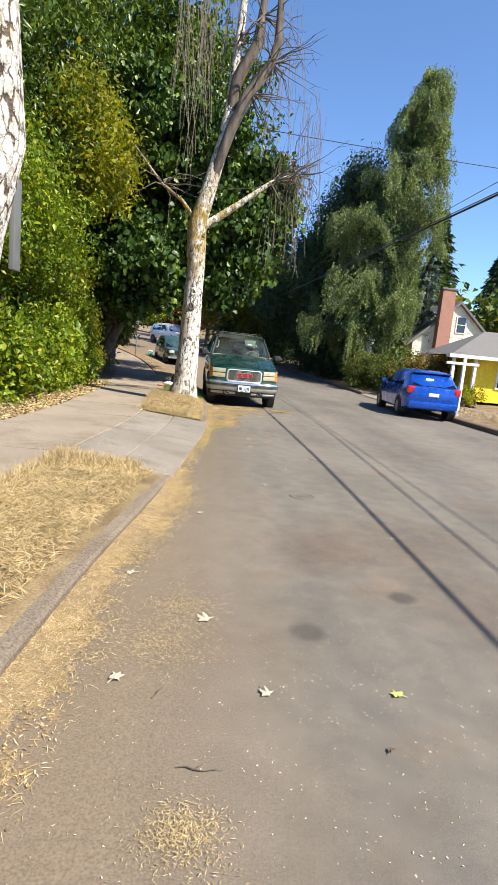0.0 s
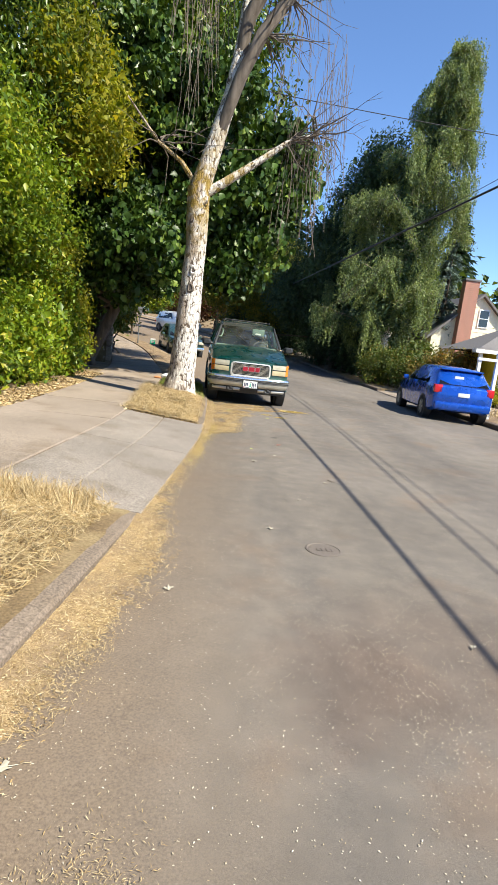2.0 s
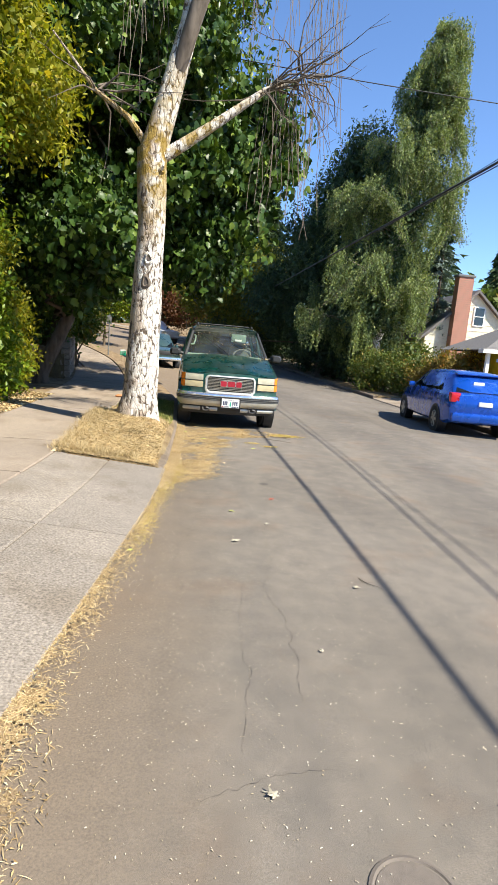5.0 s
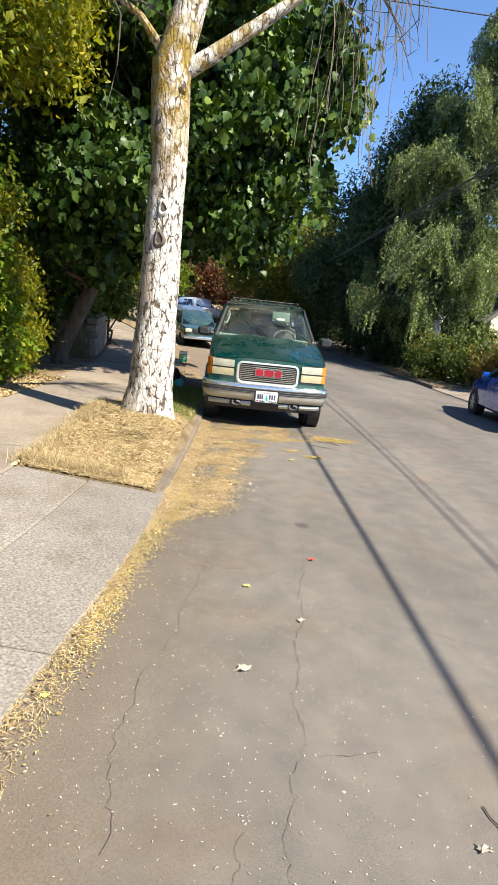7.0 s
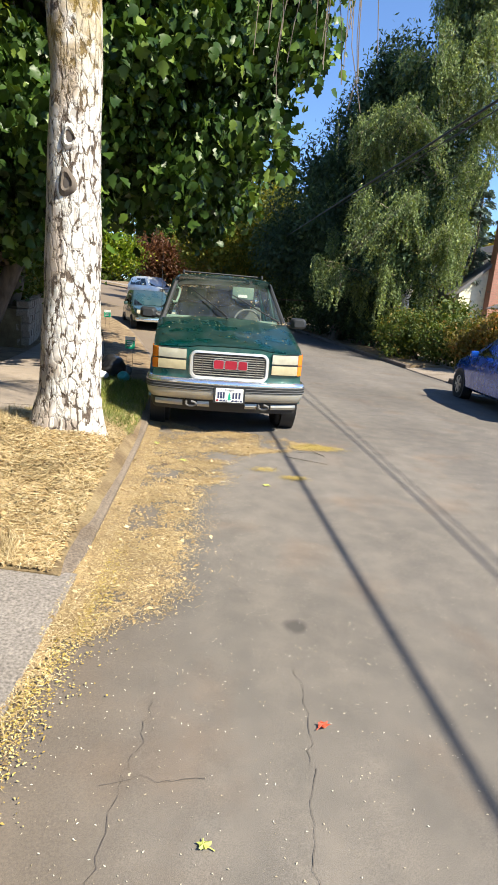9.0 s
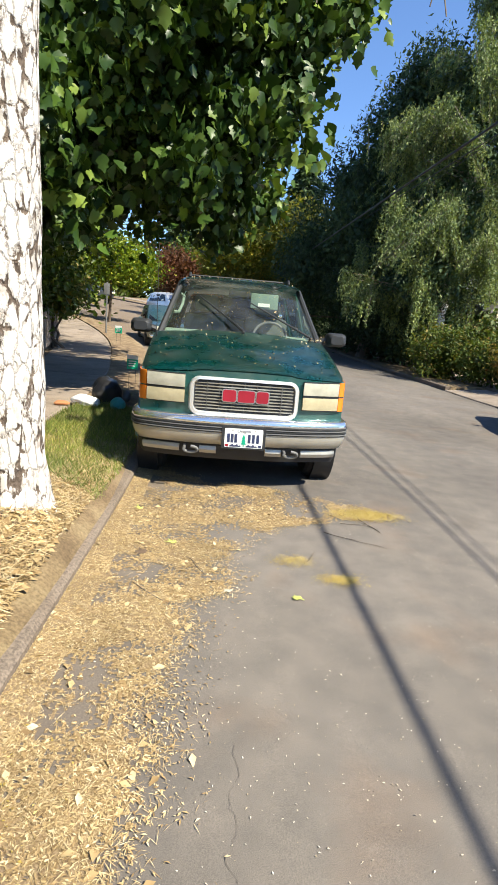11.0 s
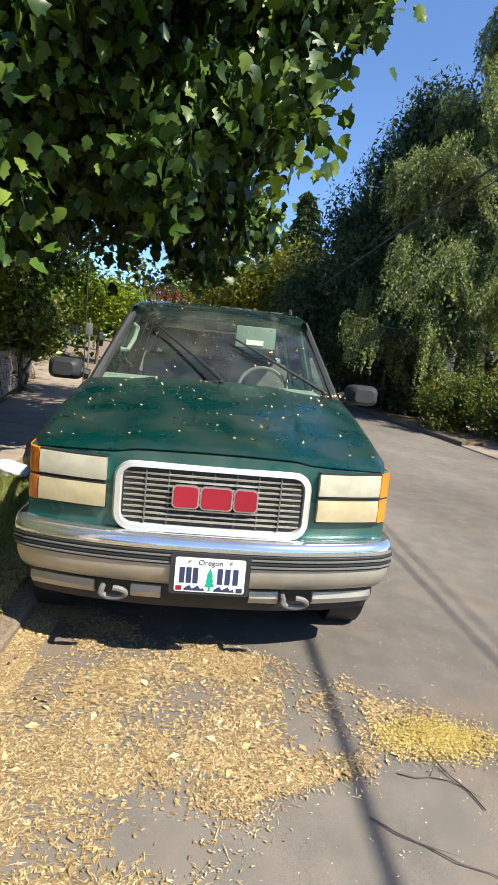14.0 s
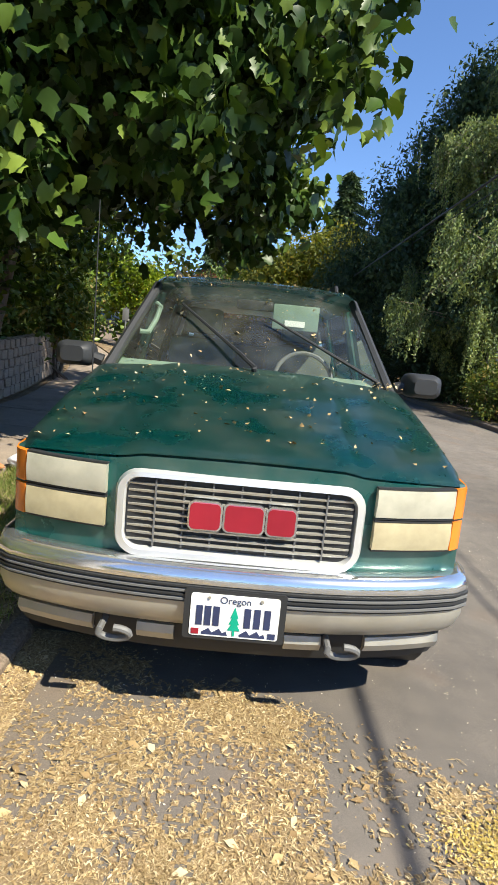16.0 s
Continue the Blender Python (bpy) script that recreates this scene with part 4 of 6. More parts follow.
# ---- vehicles ----
def wheel(parent, x, y, r, w, hub, spokes=5):
    """A wheel with its tyre, rim and spokes; axle along x."""
    out = 1 if x > 0 else -1
    side = [(r * 0.62, 0.5), (r * 0.70, 0.52), (r * 0.93, 0.5), (r, 0.40), (r, -0.40), (r * 0.93, -0.5), (r * 0.62, -0.5)]
    bm = bmesh.new()
    rings = [[(x + out * o * w, y + rr * math.cos(a), r + rr * math.sin(a)) for rr, o in side] for a in [2 * math.pi * k / 32 for k in range(32)]]
    loft(bm, rings + [rings[0]], caps=False)
    bmesh.ops.remove_doubles(bm, verts=bm.verts, dist=1e-4)
    wh = part("wheel", bm, RUBBER, parent, "black rubber tyre on a metal rim")
    bm = bmesh.new()
    ring = [(r * 0.63, 0.46), (r * 0.58, 0.5), (r * 0.53, 0.44), (r * 0.5, 0.1)]
    rings = [[(x + out * o * w, y + rr * math.cos(a), r + rr * math.sin(a)) for rr, o in ring] for a in [2 * math.pi * k / 32 for k in range(32)]]
    loft(bm, rings + [rings[0]], caps=False)
    for k in range(spokes):
        a = 2 * math.pi * k / spokes
        d, s = Vector((0, math.cos(a), math.sin(a))), Vector((0, -math.sin(a), math.cos(a)))
        c = Vector((x + out * 0.34 * w, y, r))
        quad = [c + d * r * 0.08 + s * r * 0.1, c + d * r * 0.55 + s * r * 0.075, c + d * r * 0.55 - s * r * 0.075, c + d * r * 0.08 - s * r * 0.1]
        b = [bm.verts.new(p + Vector((out * 0.04, 0, 0))) for p in quad]
        f = [bm.verts.new(p - Vector((out * 0.03, 0, 0))) for p in quad]
        bm.faces.new(b), bm.faces.new(f[::-1])
        for i in range(4):
            bm.faces.new((b[i], f[i], f[(i + 1) % 4], b[(i + 1) % 4]))
    tube(bm, [(x + out * 0.3 * w, y, r), (x + out * 0.44 * w, y, r)], [r * 0.15, r * 0.12], 14)
    part("rim", bm, hub, wh, "pale metal rim")


def skin(rings_half):
    """Full cross rings from half rings of (x, z) at each y, mirrored."""
    out = []
    for y, half in rings_half:
        out.append([(x, y, z) for x, z in half] + [(-x, y, z) for x, z in half[::-1] if x > 1e-6])
    return out


def sweep(bm, path, section):
    """A section of (outward, z) carried along a plan line of (x, y), facing the front (-y)."""
    rings = []
    for i, (x, y) in enumerate(path):
        a, b = path[max(i - 1, 0)], path[min(i + 1, len(path) - 1)]
        d = Vector((b[0] - a[0], b[1] - a[1])).normalized()
        nx, ny = d.y, -d.x
        rings.append([(x + nx * o, y + ny * o, z) for o, z in section])
    loft(bm, rings, close=True)


def rounded(x0, x1, z0, z1, r, n=6):
    """Outline of a rounded rectangle in x, z."""
    out = []
    for cx, cz, a0 in ((x1 - r, z1 - r, 0), (x0 + r, z1 - r, 90), (x0 + r, z0 + r, 180), (x1 - r, z0 + r, 270)):
        for k in range(n + 1):
            a = radians(a0 + 90 * k / n)
            out.append((cx + r * math.cos(a), cz + r * math.sin(a)))
    return out


def hood_z(x, y):
    """Top of the bonnet of the green car, in its own metres."""
    u = min(1.0, max(0.0, (y - 0.13) / 1.12))
    z = 0.972 + 0.165 * u - 0.03 * u * u + 0.04 * (1 - (x / 0.84) ** 2)
    z += 0.012 / (1 + math.exp((abs(x) - (0.40 + 0.05 * u)) / 0.012))
    return z - 0.03 * math.exp(-(y - 0.10) / 0.03)


def shoulder(y, z):
    """How far the bonnet climbs towards the cowl, and the cabin stands above it, in metres."""
    a, b = min(1.0, max(0.0, (y - 0.12) / 1.1)), min(1.0, max(0.0, (z - 0.78) / 0.22))
    return 0.125 * a * b + 0.03 * min(1.0, max(0.0, (z - 1.13) / 0.5))


def front_line(x, y0=0.0, bow=0.14):
    return y0 + bow * (abs(x) / 0.88) ** 2.6


def green_car():
    car = empty("green_suv", (-0.035, 0.02, 0.0), "dusty dark green sport utility car strewn with fallen leaves", "car", rz=2.3)
    P = GREEN_PAINT
    # lower body
    st = []
    for y, w, zb, zt in ((0.30, 0.80, 0.45, 0.90), (0.5, 0.845, 0.45, 0.97), (0.9, 0.86, 0.44, 1.02), (1.3, 0.865, 0.40, 1.08), (2.4, 0.865, 0.38, 1.10), (3.6, 0.86, 0.42, 1.10), (4.3, 0.84, 0.45, 1.10), (4.52, 0.80, 0.5, 1.08)):
        st.append((y, [(w - 0.06, zb), (w, zb + 0.08), (w + 0.012, zb + (zt - zb) * 0.5), (w, zt - 0.12), (w - 0.03, zt), (0.0, zt - (0.03 if y < 1.3 else 0.0))]))
    bm = bmesh.new()
    loft(bm, skin(st), close=True)
    part("body", bm, P, car, smooth=35)
    # front panel that carries lamps and grille
    bm = bmesh.new()
    xs = [0.838 * math.sin(math.pi / 2 * k / 14) for k in range(-14, 15)]
    for z0 in (0.56,):
        rings = [[(x, front_line(x, 0.085), z0), (x, front_line(x, 0.085), hood_z(x, 0.2) - 0.05), (x, front_line(x, 0.105), hood_z(x, 0.2) - 0.036), (x, 0.48, hood_z(x, 0.2) - 0.04), (x, 0.48, z0)] for x in xs]
        loft(bm, rings, close=True)
    part("front_panel", bm, P, car, smooth=35)
    # bonnet
    bm = bmesh.new()
    ys = [0.10, 0.115, 0.14, 0.18, 0.25, 0.35, 0.5, 0.65, 0.8, 0.95, 1.1, 1.2, 1.26]
    xs = [0.845 * k / 26 for k in range(-26, 27)]
    grid = []
    for y in ys:
        row = []
        for x in xs:
            yy = y + (front_line(x, 0.0, 0.14)) * max(0, 1 - (y - 0.1) / 0.8) - 0.02
            row.append(bm.verts.new((x * (0.985 if y < 0.2 else 1.0), yy, hood_z(x, y) - (0.03 * max(0, (abs(x) - 0.80) / 0.045) ** 2))))
        grid.append(row)
    for a, b in zip(grid, grid[1:]):
        for i in range(len(xs) - 1):
            bm.faces.new((a[i], a[i + 1], b[i + 1], b[i]))
    bmesh.ops.solidify(bm, geom=bm.faces[:], thickness=0.02)
    part("bonnet", bm, P, car, "dusty green bonnet", smooth=50)
    # grille: frame, dark back, bars
    g = empty("grille", (0, 0, 0))
    g.parent = car
    g["label"] = "chrome-framed grille"
    bm = bmesh.new()
    outer, inner = rounded(-0.445, 0.445, 0.615, 0.935, 0.085), rounded(-0.398, 0.398, 0.662, 0.905, 0.05)
    prof = [(0.0, 0.0), (0.25, -0.03), (0.75, -0.035), (1.0, -0.005), (1.0, 0.03)]
    rings = []
    for (ax, az), (bx, bz) in zip(outer, inner):
        rings.append([(ax + (bx - ax) * u, front_line(ax, 0.078) + d, az + (bz - az) * u) for u, d in prof])
    loft(bm, rings + [rings[0]], caps=False)
    part("frame", bm, SATIN, g, "bright silver surround")
    bm = bmesh.new()
    prism(bm, rounded(-0.40, 0.40, 0.66, 0.907, 0.05), 0.01, pose(0, 0.079, 0))
    part("backing", bm, BLACK, g)
    for k in range(9):
        z = 0.683 + k * 0.0252
        bm = bmesh.new()
        sweep(bm, [(x, front_line(x, 0.066)) for x in [0.395 * j / 8 for j in range(-8, 9)]], [(0.006, z - 0.004), (0.008, z + 0.003), (-0.006, z + 0.005), (-0.006, z - 0.004)])
        part("bar", bm, DULL_METAL, g)
    for x in (-0.30, -0.20, -0.10, 0.0, 0.10, 0.20, 0.30):
        bm = bmesh.new()
        box(bm, x - 0.003, x + 0.003, 0.066, 0.08, 0.665, 0.903)
        part("upright", bm, GREY_PLASTIC, g)
    # badge: three plain red blocks edged in bright metal
    badge = empty("badge", (0, 0, 0))
    badge.parent = car
    for x0, x1 in ((-0.178, -0.066), (-0.056, 0.082), (0.092, 0.194)):
        bm = bmesh.new()
        prism(bm, rounded(x0 - 0.004, x1 + 0.004, 0.744, 0.850, 0.022), 0.018, pose(0, 0.042, 0))
        part("badge_rim", bm, CHROME, badge, "bright metal edge")
        bm = bmesh.new()
        prism(bm, rounded(x0 + 0.003, x1 - 0.003, 0.751, 0.843, 0.018), 0.02, pose(0, 0.036, 0))
        part("badge_block", bm, REDBADGE, badge, "red enamel block")
    # lamps
    for s in (-1, 1):
        for z0, z1, mat, nm in ((0.835, 0.935, LAMP, "headlamp"), (0.715, 0.815, LAMP2, "lower_lamp")):
            bm = bmesh.new()
            xs = [0.478 + 0.305 * k / 8 for k in range(9)]
            rings = [[(s * x, front_line(x, 0.058), z0), (s * x, front_line(x, 0.05), (z0 + z1) / 2), (s * x, front_line(x, 0.058), z1), (s * x, front_line(x, 0.12), z1), (s * x, front_line(x, 0.12), z0)] for x in xs]
            loft(bm, rings, close=True)
            lamp = part(nm, bm, mat, car, "hazed and yellowed lens", smooth=30)
            bm = bmesh.new()
            for zz in (z0 - 0.008, z1 + 0.002):
                sweep(bm, [(s * x, front_line(x, 0.07)) for x in (xs if s > 0 else xs[::-1])], [(0.008, zz), (0.008, zz + 0.006), (-0.02, zz + 0.006), (-0.02, zz)])
            part("trim", bm, BLACK, lamp, smooth=None)
            bm = bmesh.new()
            xs = [0.79, 0.815, 0.838, 0.852, 0.858]
            yy = [front_line(0.79, 0.06), front_line(0.815, 0.066), front_line(0.838, 0.08), 0.25, 0.33]
            rings = [[(s * x, y, z0 - 0.004), (s * x, y, z1 + 0.004), (s * (x - 0.03), y + 0.05, z1 + 0.004), (s * (x - 0.03), y + 0.05, z0 - 0.004)] for x, y in zip(xs, yy)]
            loft(bm, rings, close=True)
            part("marker_lamp", bm, AMBER, car, "orange corner lens")
    # bumper
    path = [(-0.89, 0.62), (-0.895, 0.42), (-0.885, 0.26), (-0.85, 0.15)] + [(x, front_line(x, 0.0, 0.15)) for x in [0.80 * k / 10 for k in range(-10, 11)]] + [(0.85, 0.15), (0.885, 0.26), (0.895, 0.42), (0.89, 0.62)]
    bump = empty("bumper", (0, 0, 0))
    bump.parent = car
    for nm, mat, sec, lab in (
        ("upper_band", CHROME, [(-0.09, 0.60), (-0.07, 0.625), (-0.02, 0.63), (0.012, 0.618), (0.024, 0.59), (0.022, 0.575), (-0.09, 0.575)], "bright chrome upper band"),
        ("lower_face", DULL_METAL, [(-0.06, 0.505), (0.012, 0.51), (0.014, 0.48), (-0.004, 0.43), (-0.03, 0.40), (-0.09, 0.40)], "dull worn metal lower face"),
        ("strip_back", BLACK, [(-0.06, 0.505), (0.02, 0.507), (0.02, 0.573), (-0.06, 0.575)], "black rubber strip"),
    ):
        bm = bmesh.new()
        sweep(bm, path, sec)
        part(nm, bm, mat, bump, lab, smooth=50)
    for k in range(4):
        z = 0.514 + k * 0.0155
        bm = bmesh.new()
        sweep(bm, path[1:-1], [(0.02, z), (0.028, z + 0.002), (0.028, z + 0.009), (0.02, z + 0.011)])
        part("rib", bm, BLACK if k % 2 else GREY_PLASTIC, bump)
    # lower apron with pale panels, tow hooks
    bm = bmesh.new()
    sweep(bm, [(x * 0.97, y + 0.07) for x, y in path[2:-2]], [(0, 0.40), (0, 0.33), (-0.03, 0.265), (-0.08, 0.265), (-0.08, 0.40)])
    part("apron", bm, BLACK, bump, "black plastic lower apron")
    for s in (-1, 1):
        for x0, x1 in ((0.50, 0.80), (0.20, 0.335)):
            bm = bmesh.new()
            xs = [x0 + (x1 - x0) * k / 4 for k in range(5)]
            p = [(s * x, front_line(x, 0.062, 0.15)) for x in xs]
            sweep(bm, p if s > 0 else p[::-1], [(0.006, 0.395 - 0.02), (0.012, 0.345), (-0.005, 0.315), (-0.03, 0.315), (-0.03, 0.375)])
            part("apron_panel", bm, DULL_METAL, bump, "pale grey metal panel")
        bm = bmesh.new()
        cx, pts = s * 0.405, []
        for k in range(13):
            a = radians(-200 + 290 * k / 12)
            pts.append((cx + 0.055 * math.cos(a), 0.015 - 0.03 * math.sin(a) * 0.4, 0.352 + 0.026 * math.sin(a)))
        tube(bm, [(cx - 0.05, 0.16, 0.37)] + pts, 0.013, 8)
        part("tow_hook", bm, GREY_PLASTIC, bump, "grey metal tow hook")
    # number plate
    pl = empty("number_plate", (0.012, -0.034, 0.0))
    pl.parent = car
    bm = bmesh.new()
    prism(bm, rounded(-0.175, 0.175, 0.385, 0.565, 0.012), 0.03, pose(0, 0.003, 0))
    part("holder", bm, BLACK, pl, "black plate holder")
    bm = bmesh.new()
    prism(bm, rounded(-0.1525, 0.1525, 0.398, 0.551, 0.01), 0.004)
    part("plate", bm, WHITE, pl, "white plate")
    for x in (-0.132, -0.103, -0.074, 0.033, 0.066, 0.101):
        bm = bmesh.new()
        box(bm, x, x + 0.022, -0.002, 0.001, 0.438, 0.508)
        part("character_bar", bm, TEXT, pl, smooth=None)
    for x in (-0.145, 0.118):
        bm = bmesh.new()
        box(bm, x, x + 0.026, -0.002, 0.001, 0.404, 0.424)
        part("sticker", bm, REDBADGE if x < 0 else TEXT, pl, smooth=None)
    bm = bmesh.new()
    prism(bm, [(-0.022, 0.425), (0.022, 0.425), (0.01, 0.447), (0.018, 0.447), (0.008, 0.47), (0.014, 0.47), (0.0, 0.51), (-0.014, 0.47), (-0.008, 0.47), (-0.018, 0.447), (-0.01, 0.447)], 0.003, pose(0, -0.002, 0))
    box(bm, -0.004, 0.004, -0.002, 0.001, 0.405, 0.426)
    part("tree_print", bm, TREEGREEN, pl, "green fir tree print", smooth=None)
    bm = bmesh.new()
    ridge = [(-0.11, 0.404)] + [(-0.11 + 0.012 * k, 0.404 + 0.008 + 0.008 * ((k * 7) % 3)) for k in range(8)] + [(-0.02, 0.404)]
    prism(bm, ridge, 0.002, pose(0, -0.0012, 0))
    prism(bm, [(x + 0.13, z) for x, z in ridge], 0.002, pose(0, -0.0012, 0))
    part("skyline_print", bm, TEXT, pl, smooth=None)
    cu = bpy.data.curves.new("state_name", "FONT")
    cu.body, cu.size, cu.align_x, cu.extrude = "Oregon", 0.034, "CENTER", 0.0006
    tx = new("state_name", cu)
    tx.data.materials.append(TEXT)
    tx.matrix_world = pose(0, -0.001, 0.521, 90)
    tx.parent = pl
    for x in (-0.09, 0.09):
        bm = bmesh.new()
        tube(bm, [(x, -0.004, 0.538), (x, 0.002, 0.538)], 0.006, 8)
        part("screw", bm, DULL_METAL, pl)
    # cabin
    zr = 1.66
    wsb = [(x, 1.22 + 0.10 * (abs(x) / 0.78) ** 2, 1.135 - 0.03 * (abs(x) / 0.78) ** 2) for x in [0.77 * k / 8 for k in range(-8, 9)]]
    wst = [(x * 0.80, 1.86 + 0.07 * (abs(x) / 0.78) ** 2, 1.625 - 0.035 * (abs(x) / 0.78) ** 2) for x in [0.77 * k / 8 for k in range(-8, 9)]]
    bm = bmesh.new()
    loft(bm, [wsb, [tuple(Vector(a).lerp(Vector(b), 0.5) + Vector((0, -0.02, 0.015))) for a, b in zip(wsb, wst)], wst], caps=False)
    ws = part("windscreen", bm, CARGLASS, car, "dusty windscreen glass")
    ws.visible_shadow = False
    roof_half = lambda w, z: [(w, z - 0.10), (w - 0.02, z - 0.045), (w - 0.07, z - 0.012), (w * 0.5, z + 0.008), (0.0, z + 0.012)]
    bm = bmesh.new()
    top = []
    for y, w, z in ((1.84, 0.66, 1.648), (1.95, 0.675, 1.67), (2.4, 0.685, 1.685), (3.4, 0.685, 1.685), (4.2, 0.67, 1.66), (4.38, 0.65, 1.62)):
        h = roof_half(w, z)
        top.append((y, h))
    full = skin(top)
    loft(bm, full, caps=False)
    bmesh.ops.solidify(bm, geom=bm.faces[:], thickness=0.03)
    roof = part("roof", bm, P, car, "dusty green roof", smooth=50)
    for s in (-1, 1):
        for nm, a, b, w0 in (("front_pillar", (s * 0.80, 1.31, 1.08), (s * 0.645, 1.94, 1.60), 0.045), ("centre_pillar", (s * 0.845, 2.45, 1.08), (s * 0.68, 2.4, 1.60), 0.05), ("rear_pillar", (s * 0.835, 3.5, 1.08), (s * 0.68, 3.4, 1.60), 0.05), ("tail_pillar", (s * 0.82, 4.45, 1.08), (s * 0.655, 4.33, 1.58), 0.06)):
            bm = bmesh.new()
            tube(bm, [a, Vector(a).lerp(Vector(b), 0.5), b], [w0 * 0.8, w0 * 0.7, w0 * 0.65], 8)
            part(nm, bm, BLACK if nm == "front_pillar" else P, car)
        bm = bmesh.new()
        loft(bm, [[(s * 0.835, 1.42, 1.09), (s * 0.845, 2.4, 1.10), (s * 0.835, 3.5, 1.10), (s * 0.815, 4.4, 1.10)], [(s * 0.68, 1.98, 1.58), (s * 0.69, 2.4, 1.6), (s * 0.685, 3.4, 1.6), (s * 0.66, 4.3, 1.58)]], caps=False)
        sg = part("side_window", bm, DARKGLASS, car, "dark side glass")
        sg.visible_shadow = False
        # roof rail
        bm = bmesh.new()
        tube(bm, [(s * 0.56, 2.15, 1.68), (s * 0.56, 2.2, 1.725), (s * 0.57, 3.2, 1.745), (s * 0.56, 4.1, 1.725), (s * 0.56, 4.15, 1.68)], 0.016, 8)
        part("roof_rail", bm, BLACK, car)
        # mirror
        bm = bmesh.new()
        sh = rounded(-0.105, 0.105, -0.062, 0.07, 0.045)
        rings = [[(s * 0.985 + x * k, 1.34 + d, 1.145 + z * k) for x, z in sh] for d, k in ((0.09, 0.94), (0.03, 1.0), (-0.04, 0.92), (-0.075, 0.6))]
        loft(bm, rings, close=True)
        mr = part("side_mirror", bm, BLACK, car, "black plastic mirror shell", smooth=45)
        bm = bmesh.new()
        tube(bm, [(s * 0.84, 1.37, 1.12), (s * 0.92, 1.36, 1.145)], [0.035, 0.03], 8)
        part("mirror_arm", bm, BLACK, mr)
        # lamp-side door handle and wheel arches
        for wy in (0.80, 3.52):
            bm = bmesh.new()
            pts = [(s * 0.868, wy + 0.43 * math.cos(a), 0.36 + 0.43 * math.sin(a)) for a in [math.pi * k / 14 for k in range(15)]]
            tube(bm, pts, 0.022, 6)
            part("wheel_arch", bm, P, car)
            # black disc stands in for the shaded wheel opening, which is not cut
            bm = bmesh.new()
            tube(bm, [(s * 0.70, wy, 0.37), (s * 0.872, wy, 0.37)], 0.415, 28)
            part("arch_liner", bm, BLACK, car, "black disc as the shade of the wheel well")
            wheel(car, s * 0.76, wy, 0.36, 0.235, GREY_PLASTIC)
    for y in (2.6, 3.6):
        bm = bmesh.new()
        tube(bm, [(-0.56, y, 1.735), (0.56, y, 1.735)], 0.013, 6)
        part("rack_bar", bm, BLACK, car)
    bm = bmesh.new()
    loft(bm, [[(-0.70, 4.5, 1.09), (0.70, 4.5, 1.09)], [(-0.58, 4.38, 1.58), (0.58, 4.38, 1.58)]], caps=False)
    rg = part("rear_window", bm, DARKGLASS, car, "tinted rear glass")
    rg.visible_shadow = False
    # cabin fittings
    bm = bmesh.new()
    rings = [[(x, 1.28 + 0.09 * (abs(x) / 0.78) ** 2, 1.10), (x, 1.5, 1.145), (x, 1.72, 1.13), (x, 1.78, 1.0), (x, 1.78, 0.7), (x, 1.3, 0.7)] for x in [0.76 * k / 8 for k in range(-8, 9)]]
    loft(bm, rings, close=True)
    part("dashboard", bm, DASH, car, "green-grey dashboard top", smooth=30)
    for x in (-0.36, 0.36):
        seat = empty("front_seat", (x, 2.3, 0.5))
        seat.parent = car
        bm = bmesh.new()
        box(bm, -0.25, 0.25, 0.0, 0.2, 0.15, 0.82, 0.07)
        part("seat_back", bm, SEAT, seat)
        bm = bmesh.new()
        box(bm, -0.14, 0.14, 0.06, 0.16, 0.84, 1.02, 0.04)
        part("headrest", bm, SEAT, seat)
        bm = bmesh.new()
        box(bm, -0.25, 0.25, -0.5, 0.08, 0.0, 0.18, 0.05)
        part("seat_cushion", bm, SEAT, seat)
    bm = bmesh.new()
    box(bm, -0.62, 0.62, 3.3, 3.5, 0.6, 1.3, 0.08)
    part("rear_seat", bm, SEAT, car)
    bm = bmesh.new()
    c = [Vector((0.36, 1.86, 1.1)) + Vector((0.19 * math.cos(a), 0.06 * math.sin(a), 0.17 * math.sin(a))) for a in [2 * math.pi * k / 24 for k in range(25)]]
    tube(bm, c, 0.014, 8, False)
    tube(bm, [c[0], c[12]], 0.018, 6)
    part("steering_wheel", bm, GREY_PLASTIC, car, "grey steering wheel")
    bm = bmesh.new()
    box(bm, -0.12, 0.12, 1.88, 1.91, 1.50, 1.56, 0.012)
    part("inner_mirror", bm, BLACK, car)
    bm = bmesh.new()
    box(bm, 0.12, 0.42, 1.84, 1.86, 1.40, 1.55, 0.01, None)
    part("sun_visor", bm, DASH, car, "grey-green sun visor folded down")
    bm = bmesh.new()
    box(bm, 0.20, 0.33, 1.83, 1.838, 1.42, 1.455)
    part("visor_card", bm, WHITE, car, "white card on the visor")
    bm = bmesh.new()
    tube(bm, [(-0.69, 1.62, 1.30), (-0.64, 1.64, 1.30), (-0.61, 1.72, 1.38), (-0.60, 1.80, 1.46), (-0.63, 1.82, 1.48)], 0.016, 8)
    part("grab_handle", bm, DASH, car)
    # wipers and cowl
    bm = bmesh.new()
    loft(bm, [[(x, 1.17 + 0.10 * (abs(x) / 0.78) ** 2, 1.108 - 0.03 * (abs(x) / 0.78) ** 2), (x, 1.245 + 0.10 * (abs(x) / 0.78) ** 2, 1.122 - 0.03 * (abs(x) / 0.78) ** 2), (x, 1.245 + 0.10 * (abs(x) / 0.78) ** 2, 1.05)] for x in [0.78 * k / 8 for k in range(-8, 9)]], close=True)
    part("cowl", bm, BLACK, car, "black cowl grille")

